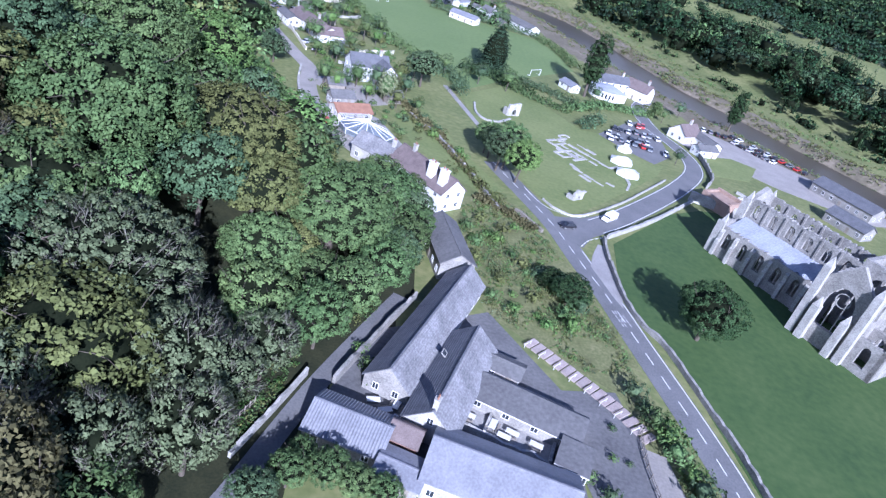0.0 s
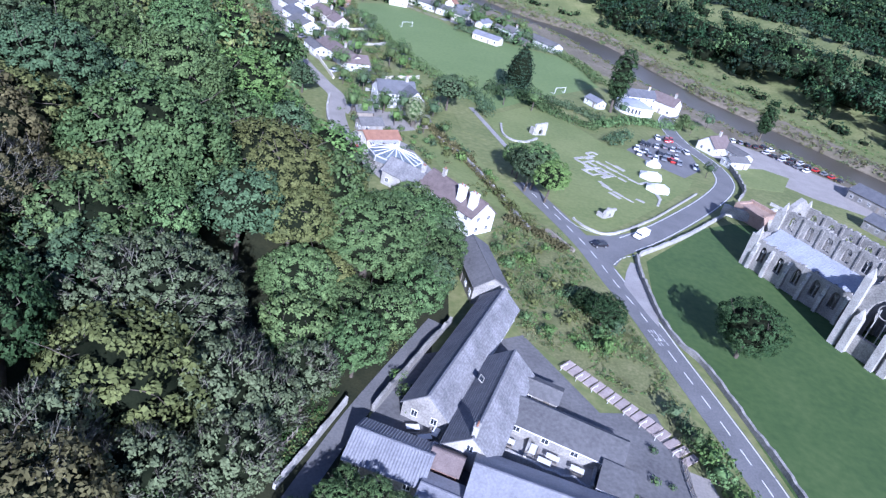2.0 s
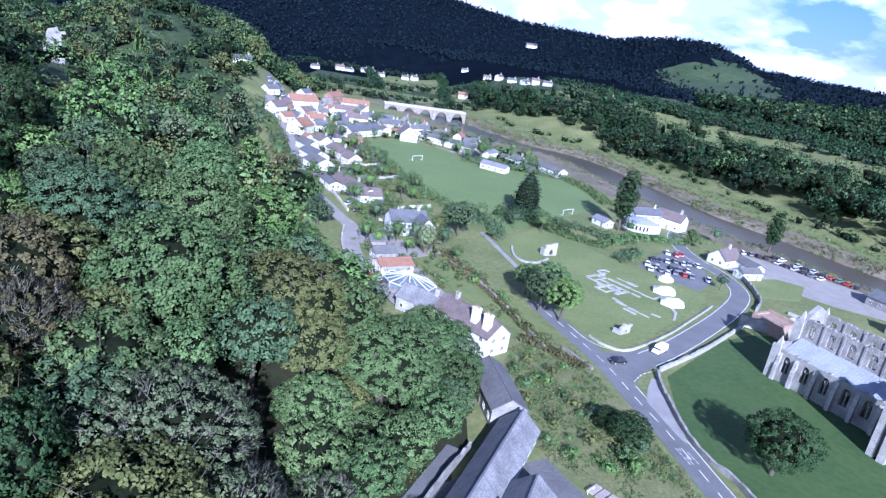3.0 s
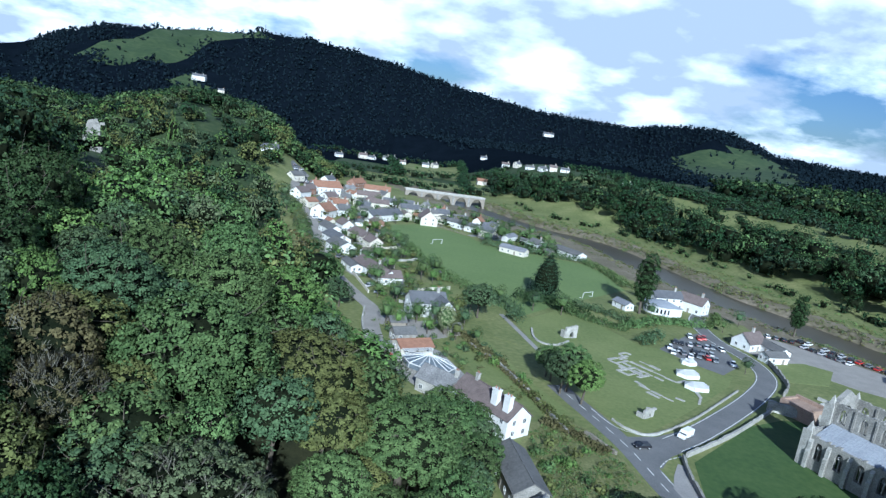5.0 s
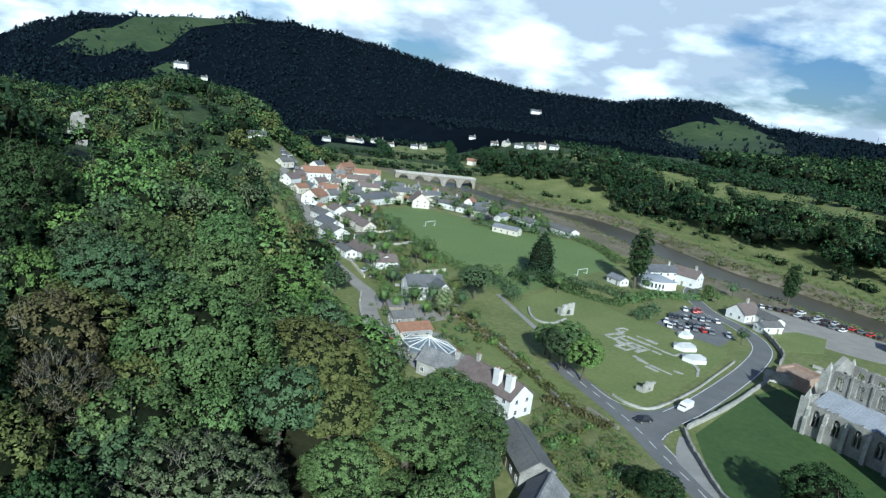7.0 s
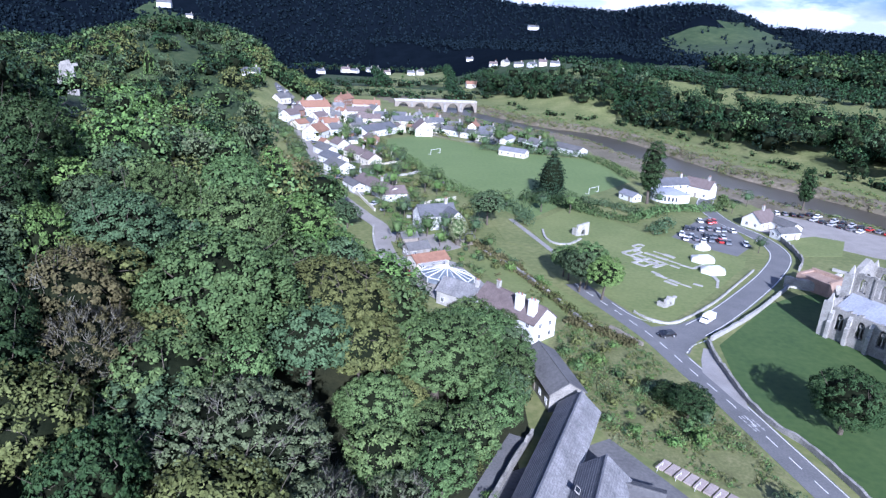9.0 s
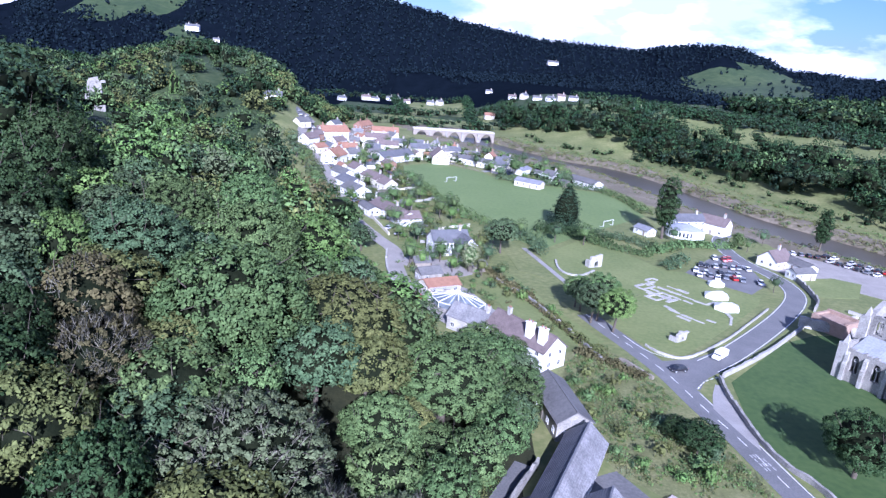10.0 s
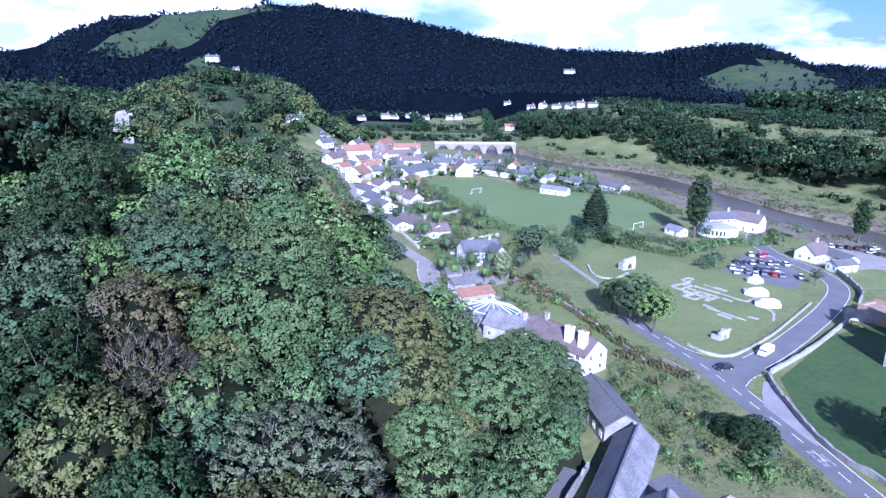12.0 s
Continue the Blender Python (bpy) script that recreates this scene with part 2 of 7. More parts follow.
# ---------------------------------------------------------------- small tools
def link(name, verts, faces, mat, parent=None, label="", smooth=False, mats=None, index=None):
    me = bpy.data.meshes.new(name)
    me.from_pydata([tuple(v) for v in verts], [], [tuple(f) for f in faces])
    for m in (mats or [mat]):
        me.materials.append(m)
    if index is not None:
        me.polygons.foreach_set("material_index", index)
    if smooth:
        me.polygons.foreach_set("use_smooth", [True] * len(me.polygons))
    me.update()
    ob = new(name, me)
    if parent is not None:
        ob.parent = parent
    if label:
        ob["label"] = label
    return ob


def part(name, bm, mat, parent=None, label="", smooth=False):
    bmesh.ops.recalc_face_normals(bm, faces=bm.faces[:])
    me = bpy.data.meshes.new(name)
    bm.to_mesh(me)
    bm.free()
    me.materials.append(mat)
    if smooth:
        me.polygons.foreach_set("use_smooth", [True] * len(me.polygons))
    ob = new(name, me)
    if parent is not None:
        ob.parent = parent
    if label:
        ob["label"] = label
    return ob


def thing(name, x, y, z=0.0, turn=0.0, label="", category="", group="", kind=""):
    ob = new(name)
    ob.empty_display_size = 0.3
    ob.matrix_basis = pose(x, y, z, 0, 0, turn)
    return tagged(ob, label, category, group, kind)


def box(bm, cx, cy, cz, sx, sy, sz, turn=0.0, bevel=0.0):
    m = Matrix.Translation((cx, cy, cz)) @ Matrix.Rotation(radians(turn), 4, "Z") @ Matrix.Diagonal((sx, sy, sz, 1))
    r = bmesh.ops.create_cube(bm, size=1.0, matrix=m)
    if bevel:
        es = list({e for v in r["verts"] for e in v.link_edges})
        bmesh.ops.bevel(bm, geom=es, offset=bevel, segments=1, affect="EDGES")
    return r["verts"]


def prism(bm, pts, z0, z1):
    """A flat outline raised from z0 to z1."""
    n = len(pts)
    lo = [bm.verts.new((x, y, z0)) for x, y in pts]
    hi = [bm.verts.new((x, y, z1)) for x, y in pts]
    bm.faces.new(lo[::-1]); bm.faces.new(hi)
    for i in range(n):
        bm.faces.new((lo[i], lo[(i + 1) % n], hi[(i + 1) % n], hi[i]))


def curve_pts(pts, step=2.0):
    """A smooth line through the points."""
    p = [np.array(q, float) for q in pts]
    p = [2 * p[0] - p[1]] + p + [2 * p[-1] - p[-2]]
    res = []
    for i in range(1, len(p) - 2):
        n = max(2, int(np.linalg.norm(p[i + 1] - p[i]) / step))
        for k in range(n):
            t = k / n
            res.append(0.5 * (2 * p[i] + (p[i + 1] - p[i - 1]) * t + (2 * p[i - 1] - 5 * p[i] + 4 * p[i + 1] - p[i + 2]) * t * t
                              + (3 * p[i] - p[i - 1] - 3 * p[i + 1] + p[i + 2]) * t ** 3))
    res.append(p[-2])
    return np.array(res)


def sides(line, half):
    d = np.gradient(line, axis=0)
    n = np.stack([-d[:, 1], d[:, 0]], 1) / (np.linalg.norm(d, axis=1)[:, None] + 1e-9)
    return line + n * np.reshape(half, (-1, 1)), line - n * np.reshape(half, (-1, 1))


def ribbon(name, line, half, z0, z1, mat, parent=None, label="", ground=None, smooth=False):
    """A band with thickness along a line; on ground() it follows the land."""
    a, b = sides(line, half)
    n = len(line)
    verts = []
    for side in (a, b):
        for x, y in side:
            g = ground(x, y) if ground else 0.0
            verts += [(x, y, g + z0), (x, y, g + z1)]
    f = []
    for i in range(n - 1):
        l0, l1, r0, r1 = 2 * i, 2 * i + 2, 2 * n + 2 * i, 2 * n + 2 * i + 2
        f += [(l0 + 1, r0 + 1, r1 + 1, l1 + 1), (l0, l1, r1, r0), (l0, l0 + 1, l1 + 1, l1), (r0, r1, r1 + 1, r0 + 1)]
    f += [(0, 2 * n, 2 * n + 1, 1), (2 * n - 2, 2 * n - 1, 4 * n - 1, 4 * n - 2)]
    return link(name, verts, f, mat, parent, label, smooth)


def slab(name, pts, z0, z1, mat, label="", category="", kind="structure", parent=None):
    bm = bmesh.new()
    prism(bm, pts, z0, z1)
    ob = part(name, bm, mat, parent)
    return tagged(ob, label, category, "", kind) if parent is None else ob


# ---------------------------------------------------------------- the land
def smooth01(t):
    t = np.clip(t, 0, 1)
    return t * t * (3 - 2 * t)


RIVER = curve_pts([(-90, 900), (-60, 720), (-10, 590), (55, 490), (100, 458), (127, 385), (143, 340), (163, 308), (186, 268), (216, 220), (255, 150), (310, 40), (360, -120), (400, -300)], 12)
R_HALF = 12.0
EDGE_Y = [-300, 0, 40, 60, 75, 90, 105, 120, 135, 150, 165, 180, 200, 220, 240, 300, 350, 400, 450, 500, 600, 800, 1200]
EDGE_X = [-16, -14, -14, -16, -12, -5, -1, 3, 2, -4, -15, -25, -33, -38, -49, -76, -92, -110, -128, -142, -165, -200, -260]
SKY_AZ = [-60, -40, -34, -31, -27.5, -23, -17.5, -12.6, -6, -1, 5.3, 13.2, 17.5, 21, 24.5, 28.4, 32.3, 40, 60]
SKY_H = [60, 62, 66, 113, 137, 150, 172, 174, 153, 128, 104, 99, 118, 119, 84, 80, 78, 80, 80]
FOOT = [500, 560, 600, 620, 660, 720, 800, 900, 980, 1050, 1100, 1100, 950, 850, 780, 740, 700, 640, 600]


CLEAR = [[(-600, 1235), (-560, 1320), (-520, 1420), (-480, 1400), (-405, 1310), (-450, 1270), (-456, 1121), (-468, 1046), (-487, 972), (-477, 901), (-512, 930), (-531, 1020), (-574, 975), (-607, 1044), (-571, 1074), (-575, 1150)], [(-430, 1030), (-392, 1030), (-378, 960), (-415, 950)], [(-376, 1000), (-350, 985), (-335, 920), (-362, 915)],
         [(-200, 890), (-150, 850), (-60, 930), (40, 870), (110, 690), (170, 590), (205, 630), (130, 790), (70, 960), (-40, 1040), (-125, 1060)],
         [(372, 1208), (436, 1199), (590, 1250), (452, 885), (351, 800), (315, 939)], [(-89, 856), (1, 892), (7, 745), (-58, 692)], [(4, 715), (15, 620), (73, 643), (94, 651), (23, 735)],
         [(225, 600), (345, 690), (350, 518), (292, 440), (279, 548), (214, 555)], [(-222, 735), (-182, 735), (-165, 650), (-195, 650)]]


SHOULDER_AZ = [-60, -36, -32, -29, -27, -23, -20.5, -17, -15, -13, -11.5, -10]
SHOULDER_H = [30, 30, 27, 24, 31, 46, 44, 38, 27, 10, 0, 0]


def river_distance(x, y):
    """Distance from the river's middle line, positive on the far bank."""
    x, y = np.asarray(x, float), np.asarray(y, float)
    best, sign = np.full(x.shape, 1e9), np.ones(x.shape)
    for (ax, ay), (bx, by) in zip(RIVER[:-1], RIVER[1:]):
        dx, dy = bx - ax, by - ay
        t = np.clip(((x - ax) * dx + (y - ay) * dy) / (dx * dx + dy * dy), 0, 1)
        px, py = x - ax - t * dx, y - ay - t * dy
        d = np.hypot(px, py)
        s = np.where(dx * (y - ay) - dy * (x - ax) > 0, 1.0, -1.0)
        sign = np.where(d < best, s, sign)
        best = np.minimum(best, d)
    return best * sign


def land(x, y):
    x, y = np.asarray(x, float), np.asarray(y, float)
    rd = river_distance(x, y)
    dw = np.interp(y, EDGE_Y, EDGE_X) - x
    k = np.interp(y, [-300, 200, 350, 700], [0.37, 0.36, 0.27, 0.22])
    west = np.where(dw > 0, k * (np.sqrt(dw * dw + 36) - 6), 0)
    west = 47 * (1 - np.exp(-west / 47))
    az, r = np.degrees(np.arctan2(x, np.maximum(y, 1))), np.hypot(x, y)
    top, foot = np.interp(az, SKY_AZ, SKY_H), np.interp(az, SKY_AZ, FOOT)
    far = np.where(y > 0, top * smooth01((r - foot) / (1500 - foot)), 0)
    rise = np.where(y > 0, np.interp(az, SHOULDER_AZ, SHOULDER_H) * smooth01((r - 330) / 270) * (1 - smooth01((r - 670) / 200)), 0)
    west = west * (1 - 0.8 * smooth01((r - 420) / 160))
    far = far * (1 + 0.05 * np.sin(az * 1.7) * smooth01((r - foot) / 300) * (r < 1450))
    east = 30 * smooth01((rd - 50) / 130) * smooth01((y + 200) / 300) + 40 * smooth01((rd - 260) / 500)
    h = np.maximum(np.maximum(np.maximum(west, rise), far), east)
    dip = 5.2 * (1 - smooth01((np.abs(rd) - R_HALF) / 11)) * (1 - smooth01((y - 560) / 60))
    return h * (1 - np.clip(dip / 5.2, 0, 1)) - dip


def ground_at(x, y):
    return float(land(np.array([x]), np.array([y]))[0])


def inside(x, y, poly):
    x, y = np.asarray(x, float), np.asarray(y, float)
    res = np.zeros(x.shape, bool)
    n = len(poly)
    for i in range(n):
        (ax, ay), (bx, by) = poly[i], poly[i - 1]
        cross = ((ay > y) != (by > y)) & (x < (bx - ax) * (y - ay) / (by - ay + 1e-12) + ax)
        res ^= cross
    return res


def graded(lo, hi, fine_lo, fine_hi, step, grow):
    v = list(np.arange(fine_lo, fine_hi + 0.1, step))
    s = step
    while v[-1] < hi:
        s *= grow; v.append(v[-1] + s)
    s = step
    while v[0] > lo:
        s *= grow; v.insert(0, v[0] - s)
    return np.array(v)


def build_ground():
    gx, gy = graded(-3500, 3500, -90, 240, 3.0, 1.09), graded(-1200, 4200, 40, 420, 3.0, 1.06)
    xx, yy = np.meshgrid(gx, gy)
    zz = land(xx.ravel(), yy.ravel()).reshape(xx.shape)
    nx, ny = len(gx), len(gy)
    verts = np.stack([xx.ravel(), yy.ravel(), zz.ravel()], 1)
    idx = np.arange(nx * ny).reshape(ny, nx)
    faces = np.stack([idx[:-1, :-1].ravel(), idx[:-1, 1:].ravel(), idx[1:, 1:].ravel(), idx[1:, :-1].ravel()], 1)
    c = verts[faces].mean(1)
    rd, dw = river_distance(c[:, 0], c[:, 1]), np.interp(c[:, 1], EDGE_Y, EDGE_X) - c[:, 0]
    m = np.zeros(len(faces), int)
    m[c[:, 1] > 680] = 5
    # index 4 lays the cloud-shade colour over the far ground
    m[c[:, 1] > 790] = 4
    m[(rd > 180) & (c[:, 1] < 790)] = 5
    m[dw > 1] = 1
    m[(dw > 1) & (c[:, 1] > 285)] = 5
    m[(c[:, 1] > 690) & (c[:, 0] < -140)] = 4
    # floor colour carried past the wood's edge to darken the strip like tree shade
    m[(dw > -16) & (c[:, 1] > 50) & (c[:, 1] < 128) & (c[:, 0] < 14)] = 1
    for poly in CLEAR[:3] + CLEAR[4:]:
        m[inside(c[:, 0], c[:, 1], poly)] = 3
    for poly in CLEAR[5:7]:
        m[inside(c[:, 0], c[:, 1], poly)] = 0
    m[(np.abs(rd) < 42) & (c[:, 1] < 620)] = 2
    m[(rd > 30) & (rd < 62) & (c[:, 1] < 620)] = 0
    return tagged(link("ground", verts, faces.tolist(), None, mats=[PASTURE, WOODFLOOR, BANK, HILL, FARSHADE_FLOOR, MOOR], index=m.tolist(), smooth=True),
                  "valley floor of grass rising into wooded hills", "ground", "", "structure")


build_ground()
tagged(ribbon("water", RIVER, R_HALF + 7.0, -5.0, -3.3, WATER), "still brown river between muddy banks", "river", "", "structure")


# ---------------------------------------------------------------- trees
def quick_mesh(name, verts, quads, mats, index=None):
    """A mesh straight from arrays of quads."""
    me = bpy.data.meshes.new(name)
    nf = len(quads)
    me.vertices.add(len(verts)); me.vertices.foreach_set("co", np.asarray(verts, np.float32).ravel())
    me.loops.add(nf * 4); me.loops.foreach_set("vertex_index", np.asarray(quads, np.int32).ravel())
    me.polygons.add(nf)
    me.polygons.foreach_set("loop_start", np.arange(nf, dtype=np.int32) * 4)
    for m in mats:
        me.materials.append(m)
    if index is not None:
        me.polygons.foreach_set("material_index", np.asarray(index, np.int32))
    me.update(calc_edges=True)
    return me


def leaf_cards(rng, centres, outward, size, flat=0.6):
    """Small leaf sprays, two triangles each, turned mostly outward."""
    n = len(centres)
    nrm = outward + rng.normal(0, flat, (n, 3)); nrm /= np.linalg.norm(nrm, axis=1)[:, None]
    t = np.cross(nrm, rng.normal(0, 1, (n, 3))); t /= np.linalg.norm(t, axis=1)[:, None] + 1e-9
    b = np.cross(nrm, t)
    s = size * rng.uniform(0.6, 1.35, (n, 1))
    w = s * rng.uniform(0.45, 0.75, (n, 1))
    lift = nrm * s * 0.18
    v = np.stack([centres - t * s, centres - b * w + lift, centres + t * s, centres + b * w + lift], 1).reshape(-1, 3)
    return v, np.arange(4 * n).reshape(n, 4)


def cube_sphere(n):
    """Unit sphere of quads."""
    verts, quads, g = [], [], np.tan(np.linspace(-1, 1, n + 1) * math.pi / 4)
    for ax in range(3):
        for sg in (-1, 1):
            k = len(verts)
            for i in range(n + 1):
                for j in range(n + 1):
                    v = [0, 0, 0]; v[ax], v[(ax + 1) % 3], v[(ax + 2) % 3] = sg, g[i], g[j] * sg
                    verts.append(v)
            for i in range(n):
                for j in range(n):
                    c = k + i * (n + 1) + j
                    quads.append((c, c + n + 1, c + n + 2, c + 1))
    v = np.array(verts, float)
    return v / np.linalg.norm(v, axis=1)[:, None], np.array(quads)


SPHERES = {n: cube_sphere(n) for n in (1, 2, 3)}


def foliage(rng, rx, rz, boughs, n, cards, leaf, lump=0.46, spread=0.74, shell=0.76):
    """Boughs of leaf round an uneven crown: vertices, quads, normals, bough of each quad."""
    d = rng.normal(0, 1, (boughs, 3)); d /= np.linalg.norm(d, axis=1)[:, None]
    d[:, 2] = np.where(d[:, 2] < -0.25, -d[:, 2], d[:, 2])
    for _ in range(12):                                     # push the boughs apart
        diff = d[:, None] - d[None]
        w = 1 / ((diff ** 2).sum(2) + 0.05) ** 1.5
        d += 0.02 * (diff * w[:, :, None]).sum(1); d[:, 2] = np.maximum(d[:, 2], -0.4)
        d /= np.linalg.norm(d, axis=1)[:, None]
    size = rng.uniform(0.28, 0.50, boughs) * (1.25 if boughs < 9 else 1.0 if boughs < 20 else 0.86)
    ctr = np.concatenate([d * (spread * rng.uniform(0.80, 1.12, boughs))[:, None], [[0, 0, -0.05]]])
    size = np.concatenate([size, [0.60 if boughs > 2 else 0.82]])
    sv, sq = SPHERES[n]
    V, Q, N, B, k = [], [], [], [], 0
    lob = rng.normal(0, 1, (boughs + 1, 14, 3)); lob /= np.linalg.norm(lob, axis=2)[:, :, None]

    def radius(i, u):
        c = np.clip((u @ lob[i].T - 0.62) / 0.38, 0, 1).max(1)
        return size[i] * (1 - lump + lump * 1.15 * c)

    for i in range(boughs + 1):
        p = ctr[i] + sv * (radius(i, sv) * shell)[:, None] * (1 + 0.16 * np.sin(sv @ lob[i][0] * 9 + i) * np.cos(sv @ lob[i][1] * 7))[:, None]
        V.append(p); Q.append(sq + k); N.append(sv * 0.8 + d[min(i, boughs - 1)] * 0.3 * (i < boughs)); B.append(np.full(len(sq), i)); k += len(sv)
    pick = rng.choice(boughs, cards * 2, p=size[:-1] ** 2 / (size[:-1] ** 2).sum())
    u = rng.normal(0, 1, (cards * 2, 3)) + d[pick] * 0.55; u /= np.linalg.norm(u, axis=1)[:, None]
    pos = np.zeros_like(u)
    for i in range(boughs):
        m = pick == i
        pos[m] = ctr[i] + u[m] * (radius(i, u[m]) * rng.uniform(0.76, 1.22, m.sum()))[:, None]
    deep = ((pos[:, None] - ctr[None]) ** 2).sum(2) < (size * 0.78) ** 2
    deep[np.arange(len(pick)), pick] = False
    ok = np.nonzero(~deep.any(1))[0][:cards]
    cv, cq = leaf_cards(rng, pos[ok] * [rx, rx, rz] / rx, u[ok] + [0, 0, 0.15], leaf / rx, 0.40)
    card = np.cross(cv[1::4] - cv[0::4], cv[2::4] - cv[1::4]); card /= np.linalg.norm(card, axis=1)[:, None] + 1e-9
    nn = u[ok] * 0.50 + d[pick[ok]] * 0.25 + card * 0.60
    V = np.concatenate(V) * [rx, rx, rz]
    V = np.concatenate([V, cv * rx]); Q = np.concatenate(Q + [cq + k]); N = np.concatenate(N + [np.repeat(nn, 4, 0)]); B = np.concatenate(B + [pick[ok]])
    N = N / (np.linalg.norm(N, axis=1)[:, None] + 1e-9)
    return V, Q, N, B, k


def clumps(rng, rx, rz, count, cards, leaf, size, lobes=8, depth=0.30, core=0.76, flat=0.55, low=-0.35):
    """A crown of separate leaf clumps over a twig core coloured as shade: vertices, quads, normals, clump of each quad
    (-1: core), core vertices.
    """
    lob = rng.normal(0, 1, (lobes, 3)); lob[:, 2] = np.abs(lob[:, 2]) * 0.9; lob /= np.linalg.norm(lob, axis=1)[:, None]
    amp = rng.uniform(0.55, 1.0, lobes)

    def reach(u):
        c = np.clip((u @ lob.T - 0.55) / 0.45, 0, 1) * amp
        return 1 - depth + depth * c.max(1) ** 0.7

    i = np.arange(count) + 0.5
    z = 1 - i / count * (1 - low)
    t = i * 2.39996 + rng.uniform(0, 6.28)
    d = np.stack([np.cos(t) * np.sqrt(1 - z * z), np.sin(t) * np.sqrt(1 - z * z), z], 1) + rng.normal(0, 0.35 / math.sqrt(count) * 2.2, (count, 3))
    d /= np.linalg.norm(d, axis=1)[:, None]
    scale = np.array([rx, rx, rz])
    ctr = d * (reach(d) * rng.uniform(0.84, 1.02, count))[:, None] * scale
    cr = size * rng.uniform(0.65, 1.35, count)
    sv, sq = SPHERES[3 if count > 60 else 1]
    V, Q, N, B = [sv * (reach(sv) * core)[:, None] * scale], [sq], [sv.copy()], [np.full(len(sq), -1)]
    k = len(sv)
    pick = np.repeat(np.arange(count), cards)
    u = rng.normal(0, 1, (len(pick), 3)) * 0.8 + d[pick] * 0.75 + [0, 0, 0.35]; u /= np.linalg.norm(u, axis=1)[:, None]
    pos = ctr[pick] + u * (cr[pick] * rng.uniform(0.45, 1.08, len(pick)))[:, None] * [1, 1, 0.82]
    cv, cq = leaf_cards(rng, pos, u + d[pick] * 0.4, leaf, flat)
    card = np.cross(cv[1::4] - cv[0::4], cv[2::4] - cv[1::4]); card /= np.linalg.norm(card, axis=1)[:, None] + 1e-9
    nn = u * 0.55 + d[pick] * 0.20 + card * 0.60
    V = np.concatenate(V + [cv]); Q = np.concatenate(Q + [cq + k]); N = np.concatenate(N + [np.repeat(nn, 4, 0)]); B = np.concatenate(B + [pick])
    return V, Q, N / (np.linalg.norm(N, axis=1)[:, None] + 1e-9), B, k


def clump_crown(name, seed, rx, rz, count, cards, leaf, size, mat, cz, dead=None, dead_share=0.0, inner=None, **form):
    """A crown mesh of leaf clumps; some clumps may be bare twigs."""
    rng = np.random.default_rng(seed)
    V, Q, N, B, k = clumps(rng, rx, rz, count, cards, leaf, size, **form)
    mats, idx = [mat, inner or CORE_SHADE], np.where(B < 0, 1, 0)
    if dead:
        mats.append(dead)
        bare = rng.random(count) < dead_share
        pick = (B >= 0) & bare[np.maximum(B, 0)] & (rng.random(len(B)) < 0.62)
        idx[pick] = 2
        for c in np.nonzero(pick)[0]:                        # bare twigs: long and thin
            j = Q[c][0]
            m = V[j:j + 4].mean(0); up = m - [0, 0, -rz * 0.6]; up = up / np.linalg.norm(up) + rng.normal(0, 0.4, 3)
            w = np.cross(up, rng.normal(0, 1, 3)); w = w / np.linalg.norm(w) * 0.045
            V[j:j + 4] = [m - up * 0.6 - w, m - up * 0.6 + w, m + up * 0.7 + w * 0.5, m + up * 0.7 - w * 0.5]
    V[:, 2] += cz
    return rounded(quick_mesh(name, V, Q, mats, idx), N)


def rounded(me, normals):
    me.polygons.foreach_set("use_smooth", np.ones(len(me.polygons), bool))
    me.normals_split_custom_set_from_vertices(normals.tolist())
    return me


def trunk_mesh(name, seed, height, radius, limbs, spread, mat=None):
    """A tapered trunk with limbs that fork into the crown."""
    rng = np.random.default_rng(seed)
    verts, faces = [], []

    def tube(a, b, ra, rb, n=6):
        a, b = np.array(a, float), np.array(b, float)
        w = (b - a) / np.linalg.norm(b - a)
        u = np.cross(w, [0.31, 0.77, 0.55]); u /= np.linalg.norm(u); s = np.cross(w, u)
        k = len(verts)
        for c, r in ((a, ra), ((a * 0.5 + b * 0.5) + rng.normal(0, 0.04, 3) * np.linalg.norm(b - a), (ra + rb) / 2), (b, rb)):
            for i in range(n):
                t = 2 * math.pi * i / n
                verts.append(c + (u * math.cos(t) + s * math.sin(t)) * r)
        for j in range(2):
            for i in range(n):
                faces.append((k + j * n + i, k + j * n + (i + 1) % n, k + (j + 1) * n + (i + 1) % n, k + (j + 1) * n + i))

    top = (0, 0, height * 0.62)
    tube((0, 0, -0.8), top, radius * 1.25, radius * 0.7, 8)
    for i in range(limbs):
        t = 2 * math.pi * (i + rng.uniform(-0.3, 0.3)) / limbs
        z = height * rng.uniform(0.38, 0.62)
        e = np.array((math.cos(t) * spread * 0.62, math.sin(t) * spread * 0.62, height * rng.uniform(0.68, 0.88)))
        tube((0, 0, z), e, radius * 0.5, radius * 0.16, 5)
        for _ in range(2):
            tube(e, e + rng.normal(0, spread * 0.22, 3) + [0, 0, spread * 0.2], radius * 0.16, radius * 0.05, 4)
    return quick_mesh(name, verts, faces, [mat or BARK])


def tree_model(name, crown, trunk, label, category="tree", group=""):
    ob = thing(name, 0, 0, 0, 0, label, category, group)
    a, b = new("trunk", trunk), new("crown", crown)
    a.parent = b.parent = ob
    return ob


